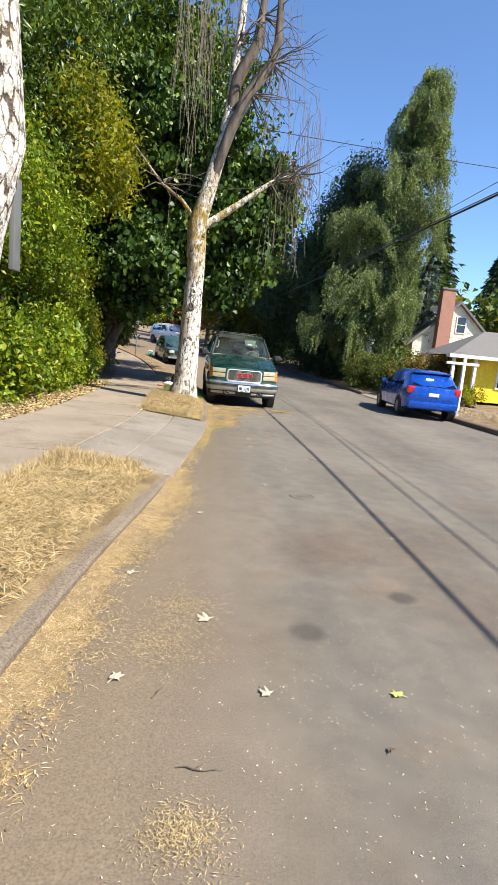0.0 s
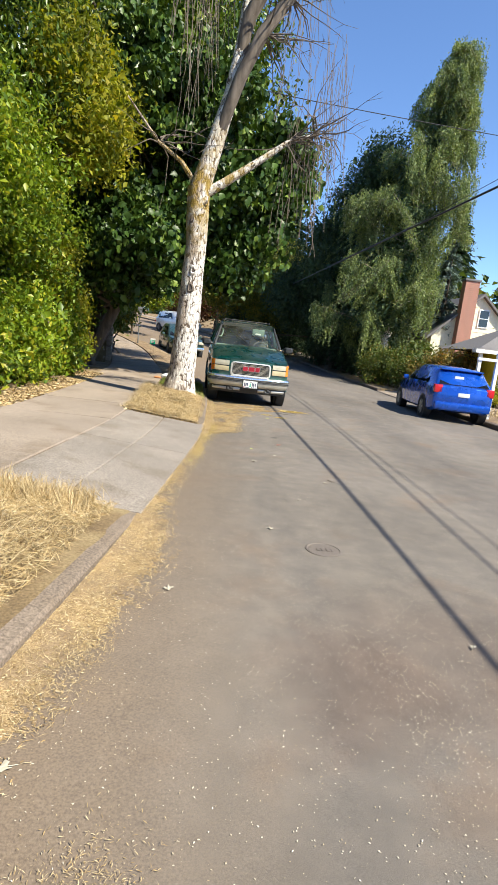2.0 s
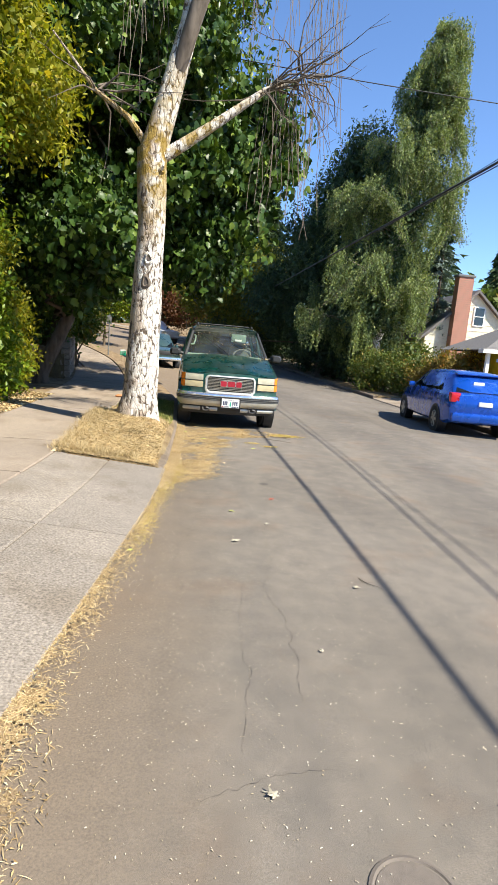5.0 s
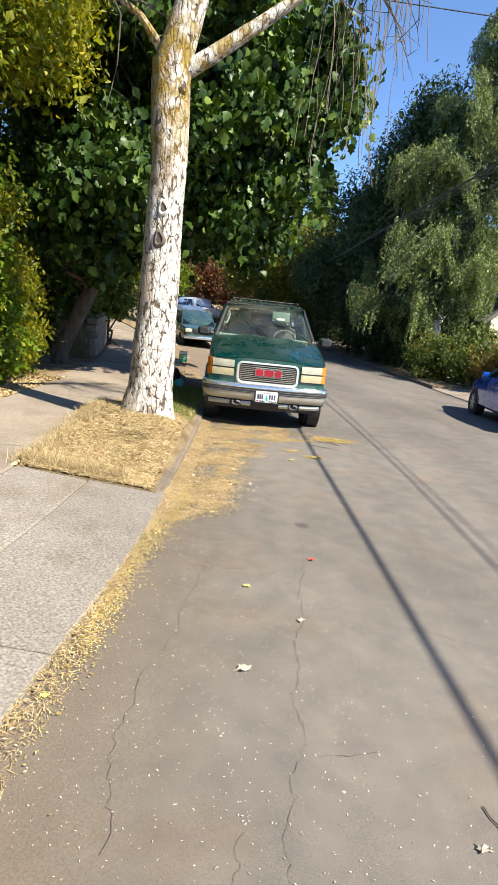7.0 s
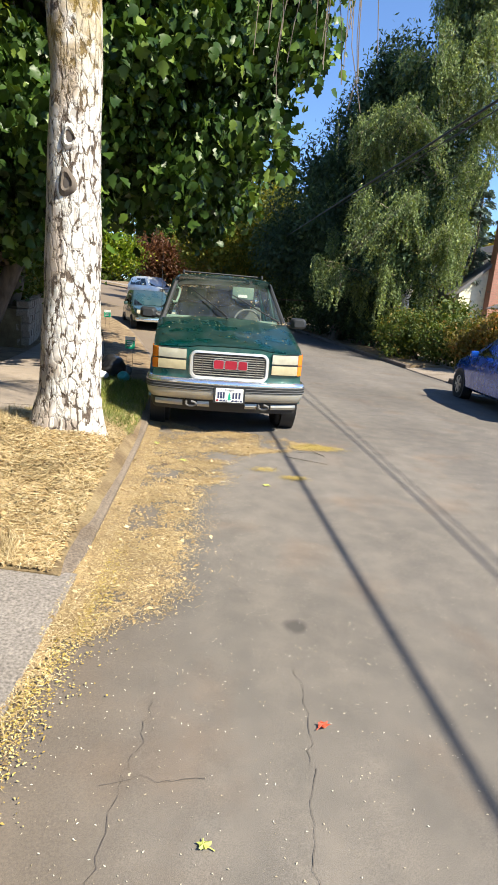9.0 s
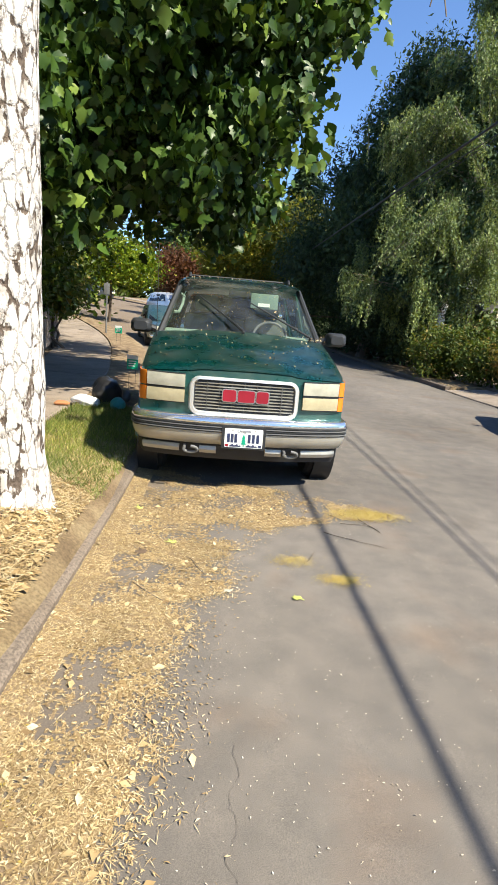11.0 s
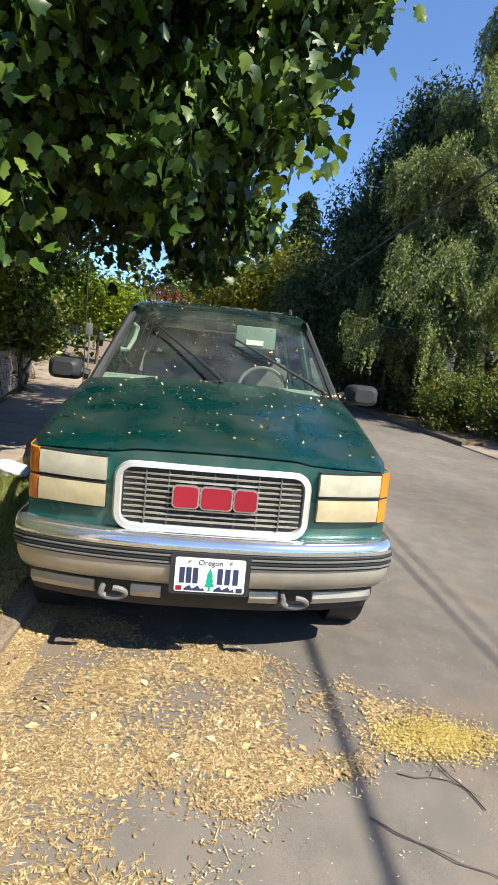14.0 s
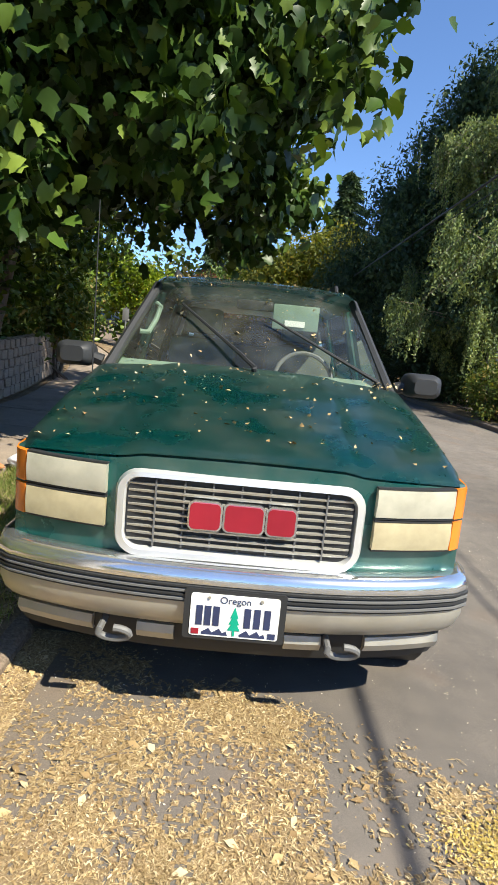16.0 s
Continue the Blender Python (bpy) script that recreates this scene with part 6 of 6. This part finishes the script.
lump("rubbish_bag", (-1.85, 3.35, z_at(-1.85, 3.35) + 0.16), 0.24, CLOTHB, "crumpled black plastic rubbish bag on the grass", "bag", (1, 0.8, 0.95), 3)
lump("rubbish_bag", (-2.05, 3.0, z_at(-2.05, 3.0) + 0.08), 0.15, CLOTHW, "crumpled white plastic bag on the grass", "bag", (1.3, 0.8, 0.6), 4)
lump("rubbish_bag", (-1.62, 3.0, z_at(-1.62, 3.0) + 0.07), 0.12, plain("teal_plastic", (0.05, 0.30, 0.28), 0.4), "small teal plastic bag", "bag", (0.8, 0.8, 0.8), 6)
lump("cloth_heap", (-2.3, 2.85, z_at(-2.3, 2.85) + 0.05), 0.07, plain("orange_cloth", (0.40, 0.17, 0.07), 0.8), "small orange and pink cloth heap", "cloth", (1.4, 0.8, 0.5), 5)
lump("cloth_heap", (-1.72, 3.7, z_at(-1.72, 3.7) + 0.1), 0.16, GREY_PLASTIC, "dark grey folded cloth on the rubbish", "cloth", (1.2, 0.7, 0.7), 8)


def road_z(x, y):
    u = (x - xl(y)) / (xr(y) - xl(y))
    return gz(x, y) + 0.03 * (1 - (2 * u - 1) ** 2) - 0.012


# valve cover in the road
def valve_cover():
    c = empty("valve_cover", (0.072, -8.22, road_z(0.072, -8.22) - 0.003), "round rusty iron valve cover set in the asphalt", "manhole cover")
    bm = bmesh.new()
    rings = [[(r * math.cos(a), r * math.sin(a), z) for a in [2 * math.pi * k / 36 for k in range(36)]] for r, z in ((0.128, 0.0), (0.128, 0.006), (0.118, 0.008), (0.112, 0.002))]
    loft(bm, rings, close=True)
    part("rim", bm, IRON, c)
    bm = bmesh.new()
    tube(bm, [(0, 0, -0.01), (0, 0, 0.004)], 0.109, 36)
    part("lid", bm, IRON, c)
    for x, w in ((-0.05, 0.02), (-0.015, 0.02), (0.02, 0.02), (0.055, 0.014)):
        bm = bmesh.new()
        box(bm, x, x + w, -0.03, 0.03, 0.003, 0.008)
        part("raised_bar", bm, IRON, c, smooth=None)


valve_cover()


def crack(x, y, heading, length, wide, seed):
    random.seed(seed)
    bm = bmesh.new()
    a, prev, d = 0, None, heading
    while a < length:
        w = wide * random.uniform(0.25, 1.1)
        n = Vector((math.cos(d), -math.sin(d), 0)) * w
        z = road_z(x, y) + 0.0035
        row = (bm.verts.new((x - n.x, y - n.y, z)), bm.verts.new((x + n.x, y + n.y, z)))
        if prev:
            bm.faces.new((prev[0], prev[1], row[1], row[0]))
        prev = row
        st = random.uniform(0.015, 0.04)
        d = heading + random.gauss(0, 0.38)
        x, y, a = x + math.sin(d) * st, y + math.cos(d) * st, a + st
    part("crack", bm, TAR, ROAD, smooth=None)


for args in ((-0.08, -7.4, 0.05, 3.6, 0.0011, 1), (-0.62, -6.4, 0.12, 2.4, 0.0011, 2), (0.02, -6.0, 1.4, 0.25, 0.0011, 3), (0.9, -5.2, -1.4, 0.6, 0.0011, 4), (1.0, -5.0, 1.5, 0.7, 0.0014, 5), (-0.5, -7.9, 1.3, 0.5, 0.0011, 6), (-0.35, -7.7, 0.0, 1.5, 0.0009, 7), (0.75, -12.0, 0.5, 0.9, 0.0014, 8), (-0.05, -3.6, 0.0, 1.0, 0.0009, 9), (1.6, -4.2, 1.2, 0.8, 0.0011, 10), (-0.55, -4.6, 1.5, 0.35, 0.0016, 12)):
    crack(*args)


# ---- shrubs, grass, litter ----
hedge("garden_shrub", [(8.6, 13.4, 0.9, 1.1, 1.6, 0.8), (7.6, 15.6, 0.9, 1.2, 1.3, 0.9), (9.2, 15.4, 1.2, 1.3, 1.4, 1.1), (8.3, 17.5, 0.9, 1.2, 1.3, 0.9)], 14000, 0.12, SHRUB, "tangled green garden shrubs across the street", category="shrub", clump=0.16)
hedge("rusty_shrub", [(9.0, 10.6, 1.25, 0.9, 0.9, 0.75), (8.4, 11.6, 1.0, 0.8, 0.8, 0.7), (9.9, 11.4, 1.3, 0.8, 0.8, 0.7)], 8000, 0.11, RUST, "rusty green shrub in front of the house", category="shrub", clump=0.14)
hedge("yellow_flower_shrub", [(8.9, 7.2, 0.45, 0.5, 0.5, 0.35), (9.6, 7.6, 0.5, 0.5, 0.5, 0.4)], 2600, 0.07, YELLOWGREEN, "low shrub with yellow flowers", category="shrub", clump=0.08)
hedge("flowering_shrub", [(-5.3, 11.6, 1.9, 0.9, 1.6, 0.8), (-6.4, 14.5, 2.2, 1.2, 1.6, 1.0), (-5.6, 9.4, 1.6, 0.7, 1.2, 0.6)], 9000, 0.13, SHRUB, "green shrubs spilling over the stone wall", category="shrub", clump=0.18)
tree("street_tree", (-6.4, 24.5, 0.9), (-6.4, 24.5, 4.5), 0.07, [(-6.6, 24.5, 4.0, 1.7, 1.6, 1.1), (-5.2, 25.0, 3.8, 1.2, 1.3, 0.9), (-8.4, 25.5, 4.2, 1.6, 1.5, 1.2)], 9000, 0.17, HEDGE, BROWNBARK, "small light-green street tree at the bend", clump=0.25)
tree("red_leaf_tree", (-4.0, 36.0, 1.6), (-4.0, 36, 5.0), 0.12, [(-4.0, 35.5, 4.6, 2.0, 1.6, 1.4), (-2.2, 36.5, 4.2, 1.6, 1.4, 1.2)], 8000, 0.2, RED, BROWNBARK, "dark red-leaved tree beyond the parked cars", clump=0.3)
tree("round_tree", (-1.2, 44.0, 2.0), (-1.2, 44, 7.0), 0.2, [(-1.5, 43, 6.6, 3.0, 2.6, 2.2), (1.0, 44, 7.2, 2.6, 2.4, 2.2), (-3.4, 45, 6.0, 2.4, 2.2, 2.2)], 14000, 0.26, LAUREL, BROWNBARK, "dark green tree farther up the street", clump=0.4)
for i, (x, y, h, w) in enumerate(((25, 62, 20, 5.5), (31, 66, 23, 6), (37, 60, 17, 5), (20, 70, 16, 5), (43, 70, 20, 6), (-4, 70, 16, 4.5), (-8, 74, 18, 4.5), (15, 58, 13, 4.5))):
    conifer("far_conifer", (x, y, gz(x, y)), h, w, 5200, CONIFER, "dark fir standing on the far hillside", 1.1, 40 + i, 0.05)


def hillside():
    """Wooded slopes that close the distance."""
    g = np.random.default_rng(77)
    blobs = []
    for k in range(26):
        a = radians(-62 + 150 * k / 25)
        r = g.uniform(72, 100)
        x, y = -math.sin(a) * r * 1.0, math.cos(a) * r
        h = g.uniform(5.5, 9.5)
        blobs.append((x, y, h * 0.55 + gz(x, y) * 0.6, 6.5, 5, h * 0.7))
    for k in range(9):
        blobs.append((18 + k * 5.0, 48 + g.uniform(-3, 3), 5.0 + 0.5 * k, 4.2, 3.5, 4.0))
    leaf_mesh("far_woods", cloud(blobs, 60000, 0.6, g, 1.1), 0.95, SHRUB, None, 0.7, 0.1, up=0.8, gen=g)
    tagged(bpy.data.objects["far_woods"], "green wooded slopes beyond the houses", "woods", kind="stuff")


hillside()


def near_woods():
    """Garden greenery that closes the street behind the camera and to its sides."""
    g = np.random.default_rng(78)
    blobs = [(-9.5, y, 3.6, 2.6, 3.2, 3.8) for y in range(-34, 30, 5)] + [(24, y, 3.0, 3, 3.4, 3.6) for y in range(-34, -6, 6)] + [(x, -46, 4, 4, 3, 4.6) for x in range(-30, 34, 7)]
    leaf_mesh("garden_woods", cloud(blobs, 52000, 0.6, g, 0.6), 0.42, LAUREL, None, 0.6, 0.2, up=0.6, gen=g)
    tagged(bpy.data.objects["garden_woods"], "dense dark garden trees behind the hedges", "woods", kind="stuff")


near_woods()


def blades(name, n, where, length, material, label, lean=0.5, width=0.05, seed=1):
    """Grass blades standing on the ground; where(gen) gives x, y, z."""
    g = np.random.default_rng(seed)
    p = np.array([where(g) for _ in range(n)])
    ax = np.stack([g.normal(size=n) * lean, g.normal(size=n) * lean, np.ones(n)], 1)
    p[:, 2] += length * 0.35
    tagged(leaf_mesh(name, p, length, material, None, width, 0, vary=0.5, gen=g, axis=ax, fold=0.0), label, "grass", kind="stuff")


def on_patch(g):
    y = g.uniform(-13.5, DRIVE0 + 0.02)
    x = xl(y) - 0.17 - 1.0 * g.uniform() ** 0.9
    return x, y, verge_height(x, y)


def on_patch_edge(g):
    if g.uniform() < 0.5:
        y, u = DRIVE0 + g.normal() * 0.10 - 0.08, g.uniform(0.15, 1.0)
    else:
        y, u = g.uniform(-11, DRIVE0), 0.95 + g.normal() * 0.05
    x = xl(y) - 0.17 - u
    return x, y, verge_height(x, y)


def on_verge(g):
    y = DRIVE1 + 0.02 + 4.4 * g.uniform() ** 1.2
    x = xl(y) - 0.12 - 1.08 * g.uniform()
    return x, y, verge_height(x, y)


def on_verge_edge(g):
    if g.uniform() < 0.5:
        y, u = DRIVE1 + 0.06 + abs(g.normal()) * 0.10, g.uniform(0.2, 1.08)
    else:
        y, u = g.uniform(DRIVE1, -0.6), 1.04 + g.normal() * 0.06
    x = xl(y) - 0.12 - u
    return x, y, verge_height(x, y)


def on_green(g):
    y = -0.75 + 3.9 * g.uniform() ** 0.8
    x = xl(y) - 0.08 - min(1.05, 0.45 + 0.35 * (y + 0.75)) * g.uniform() ** 0.8
    return x, y, verge_height(x, y)


def on_far(g):
    y = g.uniform(-6, 8.4)
    x = xr(y) + 0.17 + 1.4 * g.uniform()
    return x, y, 0.14


blades("dry_grass_flat", 38000, on_patch, 0.09, STRAW, "flattened straw-coloured dry grass on the verge", 2.4, 0.035, 1)
blades("dry_grass_tuft", 3800, on_patch_edge, 0.16, STRAW, "tall pale dry grass tufts along the driveway", 0.55, 0.022, 2)
blades("dry_grass_flat", 26000, on_verge, 0.085, STRAW, "dry straw round the birch", 3.0, 0.04, 3)
blades("dry_grass_tuft", 5200, on_verge_edge, 0.12, STRAW, "dry grass tufts along the pavement", 0.7, 0.03, 4)
blades("green_grass", 12000, on_green, 0.10, GRASS, "patch of living green grass beside the parked car", 0.6, 0.05, 5)
blades("dry_grass_far", 6000, on_far, 0.12, STRAW, "dry pale grass on the far verge", 0.9, 0.08, 6)


def litter(name, n, where, size, material, label, seed, aspect=0.45):
    g = np.random.default_rng(seed)
    out = []
    while len(out) < n:
        p = where(g)
        if p:
            out.append(p)
    leaf_mesh(name, np.array(out), size, material, None, aspect, 0, vary=0.65, up=4.0, gen=g, flat=0.10)
    tagged(bpy.data.objects[name], label, "leaf litter", kind="stuff")


# outer edge of the drifted litter, as (y, x)
DRIFT = [(-16, -1.7), (-12.6, -1.62), (-11.9, -1.5), (-11.0, -1.38), (-10.4, -1.42), (-9.3, -1.16), (-8.6, -1.02), (-8.2, -1.04), (-7.3, -1.14), (-5.6, -1.0), (-4.2, -0.93), (-3.9, -0.82), (-3.6, -0.45), (-3.2, -0.37), (-2.4, -0.36), (-2.0, -0.29), (-1.8, -0.37), (-1.65, -0.1), (-1.5, 0.0), (-1.3, -0.2), (-1.1, -0.09), (-0.7, 0.22), (-0.55, 0.6), (-0.4, 1.05), (-0.1, 1.1), (0.05, 0.6), (0.3, 0.0), (0.5, -0.6), (1.2, -0.92)]


def drift_x(y):
    for a, b in zip(DRIFT, DRIFT[1:]):
        if a[0] <= y <= b[0]:
            return a[1] + (b[1] - a[1]) * (y - a[0]) / (b[0] - a[0])
    return -5.0


def in_drift(x, y, loose=0.0):
    """Is this spot inside the ragged drift of litter?"""
    edge = drift_x(y) - 0.10 * max(0.0, noise.noise((x * 61, y * 61, 4.0)) + 0.25) + 0.09 * noise.noise((x * 6, y * 6, 7.0)) + 0.05 * noise.noise((x * 19, y * 19, 2.0)) + loose
    if x < xl(y) - 0.02 or x > edge:
        return False
    wide = drift_x(y) - xl(y)
    bare = noise.noise((x * 2.4, y * 2.4, 3.3)) + 0.4 * noise.noise((x * 9, y * 9, 1.0)) + 0.7 * noise.noise((x * 55, y * 55, 8.0))
    return bare > (-0.95 if x < xl(y) + 0.14 else -0.5 if wide < 0.4 else -0.22 + 0.16 * max(0.0, x + 0.4))


def litter_height(x, y):
    return road_z(x, y) + 0.0025 + 0.0015 * noise.noise((x * 30, y * 30, 0)) + 0.03 * max(0.0, 1 - (x - xl(y)) / 0.14)


def crumb_carpet():
    cell = 0.011
    verts, faces, index = [], [], {}

    def corner(i, k):
        if (i, k) not in index:
            x, y = -1.75 + i * cell, -14.5 + k * cell
            x2, y2 = x + cell * 0.45 * noise.noise((x * 40, y * 40, 5)), y + cell * 0.45 * noise.noise((x * 40, y * 40, 9))
            index[(i, k)] = len(verts)
            verts.append((x2, y2, litter_height(x2, y2)))
        return index[(i, k)]

    for k in range(int(15.6 / cell)):
        for i in range(int(3.0 / cell)):
            if in_drift(-1.75 + (i + 0.5) * cell, -14.5 + (k + 0.5) * cell):
                faces.append((corner(i, k), corner(i + 1, k), corner(i + 1, k + 1), corner(i, k + 1)))
    ob = arrays("leaf_crumb_carpet", np.array(verts), np.array(faces), CRUMB, None, True)
    tagged(ob, "trodden tan crumbs of dry leaves drifted along the kerb and before the car", "leaf litter", kind="stuff")


def gutter(g):
    y = g.uniform(-14.3, 0.9)
    x = xl(y) + (drift_x(y) - xl(y) + 0.12) * g.uniform() ** 1.1
    return (x, y, litter_height(x, y) + 0.004) if in_drift(x, y, 0.10 * abs(g.normal())) else None


def carpet(g):
    x, y = g.uniform(-0.95, 1.25), g.uniform(-3.9, 0.6)
    return (x, y, litter_height(x, y) + 0.004) if in_drift(x, y, 0.10 * abs(g.normal())) else None


def golden(g):
    c = ((0.92, -0.36, 0.13, 0.06), (0.98, -0.33, 0.10, 0.05), (0.53, -1.47, 0.06, 0.035), (-0.95, -4.9, 0.05, 0.45), (-0.9, -4.0, 0.07, 0.35), (-0.85, -3.4, 0.1, 0.3), (0.28, -1.25, 0.07, 0.04))[g.choice(7, p=(0.17, 0.1, 0.05, 0.25, 0.24, 0.16, 0.03))]
    x, y = c[0] + g.normal() * c[2], c[1] + g.normal() * c[3]
    if x < xl(y) + 0.01:
        return None
    return x, y, road_z(x, y) + 0.009 + 0.004 * g.uniform()


def straw_spots(g):
    c = ((-1.0, -10.73, 0.16, 0.2), (-0.95, -12.11, 0.11, 0.10), (-1.1, -11.1, 0.2, 0.2), (-0.9, -12.6, 0.06, 0.05), (-1.25, -9.6, 0.1, 0.3), (-0.85, -12.4, 0.1, 0.1))[g.integers(0, 6)]
    x, y = c[0] + g.normal() * c[2] * 0.6, c[1] + g.normal() * c[3] * 0.6
    return (x, y, road_z(x, y) + 0.005 + 0.006 * g.uniform()) if x > xl(y) else None


def specks(g):
    y = g.uniform(-15, 3)
    u = g.uniform() ** 1.3
    x = xl(y) + 0.1 + u * 4.8
    if noise.noise((x * 0.9, y * 0.9, 9.0)) < g.uniform(-0.9, 0.5):
        return None
    return x, y, road_z(x, y) + 0.004


def chips(g):
    x, y = 0.4 + g.normal() * 0.5, -9.5 + g.normal() * 0.65
    if noise.noise((x * 3, y * 3, 2.0)) < g.uniform(-0.5, 0.3):
        return None
    return x, y, road_z(x, y) + 0.004


def verge_leaves(g):
    x, y, z = on_verge(g)
    return x, y, z + 0.008 + 0.015 * g.uniform()


def hedge_foot(g):
    y = g.uniform(-6, 2.5)
    x = xl(y) - 2.62 - abs(g.normal()) * 0.35
    return x, y, 0.165 + gz(x, y) + 0.05 * max(0, (xl(y) - 2.85 - x))


crumb_carpet()
PALE_SPECK = litter_mat("pale_speck", [(0.0, (0.35, 0.28, 0.18)), (0.5, (0.55, 0.48, 0.36)), (1.0, (0.70, 0.65, 0.55))])
litter("gutter_leaves", 16000, gutter, 0.0135, LITTER, "dry brown leaves and straw drifted along the kerb", 1, 0.28)
litter("gutter_straw", 14000, gutter, 0.04, STRAW, "pale straw stalks drifted along the kerb", 11, 0.05)
litter("leaf_carpet", 34000, carpet, 0.014, LITTER, "carpet of dry curled leaves in front of the parked car", 2, 0.3)
litter("carpet_straw", 20000, carpet, 0.030, STRAW, "pale straw stalks among the leaf carpet", 12, 0.045)
litter("golden_leaves", 14000, golden, 0.0095, YELLOW, "heaps of small golden yellow leaves on the asphalt", 3, 0.5)
litter("straw_scraps", 10000, straw_spots, 0.013, STRAW, "straw scraps lying on the road", 4, 0.12)
litter("road_specks", 24000, specks, 0.0068, PALE_SPECK, "pale seed husks and chips scattered over the asphalt", 5, 0.4)
litter("verge_leaf_litter", 26000, verge_leaves, 0.036, LITTER, "dry leaves covering the verge under the birch", 6, 0.42)
litter("curled_leaves", 420, carpet, 0.034, LITTER, "larger curled brown leaves among the crumbs", 21, 0.5)
litter("curled_verge_leaves", 1500, verge_leaves, 0.07, LITTER, "larger curled dry leaves under the birch", 22, 0.5)
litter("gravel_chips", 3600, chips, 0.0045, PALE_SPECK, "pale loose gravel chips on the worn asphalt", 23, 0.7)
litter("hedge_foot_leaves", 7000, hedge_foot, 0.05, LITTER, "dry fallen leaves along the foot of the hedge", 7, 0.5)


def lobed_leaf(name, x, y, r, mat, label, turn, lobes=5):
    """One fallen lobed leaf, curled at the edges, with a stalk."""
    bm = bmesh.new()
    c = bm.verts.new((0, 0, 0.012))
    ring = []
    for k in range(lobes * 4):
        a = 2 * math.pi * k / (lobes * 4)
        rr = 0.66 * r * (1.0 if k % 4 == 0 else 0.55 if k % 4 == 2 else 0.8) * (1 - 0.2 * math.cos(a)) * (1 + 0.25 * math.sin(k * 2.7 + turn * 3))
        ring.append(bm.verts.new((rr * math.cos(a), rr * math.sin(a) * 0.85, 0.006 + 0.02 * (rr / r) ** 2 * abs(math.sin(2 * a + turn)))))
    for k in range(len(ring)):
        bm.faces.new((c, ring[k], ring[(k + 1) % len(ring)]))
    tube(bm, [(0, 0, 0.012), (-r * 1.1, 0.1 * r, 0.006)], 0.0018, 4)
    ob = solid(name, bm, mat, None, 60)
    ob.matrix_world = pose(x, y, road_z(x, y), rz=math.degrees(turn))
    return tagged(ob, label, "leaf", "fallen leaves on the road")


PALE_LEAF = plain("pale_dry_leaf", (0.40, 0.36, 0.28), 0.8, scale=40)
LIME_LEAF = plain("lime_leaf", (0.46, 0.50, 0.12), 0.6, scale=40)
BROWN_LEAF = plain("brown_leaf", (0.12, 0.08, 0.05), 0.8, scale=40)
RED_LEAF = plain("red_fallen_leaf", (0.55, 0.06, 0.02), 0.6, scale=40)
for x, y, r, m, lab in ((-0.893, -10.84, 0.075, PALE_LEAF, "pale dry maple leaf"), (-0.635, -11.45, 0.05, PALE_LEAF, "pale curled leaf"), (-1.256, -11.36, 0.055, PALE_LEAF, "pale dry lobed leaf"), (-0.077, -11.43, 0.045, LIME_LEAF, "lime green fallen leaf"), (-0.21, -11.76, 0.024, BROWN_LEAF, "dark shrivelled leaf"), (-0.267, -7.88, 0.035, PALE_LEAF, "pale curled leaf"), (0.077, -7.03, 0.022, PALE_LEAF, "small pale leaf"), (0.18, -4.36, 0.035, RED_LEAF, "bright red fallen leaf"), (-0.24, -4.795, 0.032, LIME_LEAF, "yellow-green fallen leaf"), (-0.236, -5.54, 0.05, PALE_LEAF, "pale crumpled leaf"), (-0.98, -5.8, 0.035, LIME_LEAF, "small yellow leaf"), (0.034, -5.12, 0.03, PALE_LEAF, "small pale leaf"), (-0.45, -1.05, 0.05, LIME_LEAF, "yellow curled leaf"), (-0.62, -1.22, 0.07, BROWN_LEAF, "large brown curled leaf"), (-0.10, -1.652, 0.04, PALE_LEAF, "pale curled leaf"), (0.243, -1.692, 0.04, LIME_LEAF, "yellow leaf"), (0.25, -1.7, 0.035, LIME_LEAF, "yellow-green leaf"), (-0.75, -0.45, 0.05, LIME_LEAF, "yellow-green fallen leaf"), (0.45, -6.3, 0.03, PALE_LEAF, "small pale leaf"), (0.6, -9.4, 0.03, PALE_LEAF, "small pale leaf"), (-0.95, -9.0, 0.045, PALE_LEAF, "pale dry leaf"), (-1.35, -10.3, 0.05, PALE_LEAF, "pale dry leaf at the kerb")):
    lobed_leaf("fallen_leaf", x, y, r, m, lab + " on the asphalt", x * 7 + y * 3)


def twig(x, y, ln, turn, seed, mat=DEADWOOD, r=0.0026):
    random.seed(seed)
    bm = bmesh.new()
    pts, p, d = [], Vector((0, 0, 0.006)), 0.0
    for k in range(6):
        pts.append(p.copy())
        d += random.uniform(-0.55, 0.55)
        p = p + Vector((math.cos(d), math.sin(d), random.uniform(-0.02, 0.04))) * ln / 5
    tube(bm, pts, [r, r, r * 0.9, r * 0.8, r * 0.6, r * 0.3], 6)
    tube(bm, [pts[2], pts[2] + Vector((ln * 0.15, ln * 0.14, 0.01))], [r * 0.6, r * 0.25], 5)
    ob = solid("twig", bm, mat, None, 60)
    ob.matrix_world = pose(x, y, road_z(x, y), rz=turn)
    tagged(ob, "thin dry twig lying on the road", "twig", "twigs on the road")


for i, (x, y, ln, tn) in enumerate(((0.52, -6.15, 0.2, -60), (-0.75, -0.95, 0.35, 10), (-0.35, -1.25, 0.3, -30), (-0.5, -0.2, 0.35, -8), (0.55, -0.75, 0.45, -70), (0.95, -0.7, 0.4, 80), (-0.98, -11.86, 0.16, -10), (-1.1, -11.5, 0.1, 60), (0.7, -0.55, 0.3, 5), (-0.6, -1.6, 0.35, -35), (0.35, -1.25, 0.2, 20), (-0.95, -0.25, 0.3, 120))):
    twig(x, y, ln, tn, 100 + i)
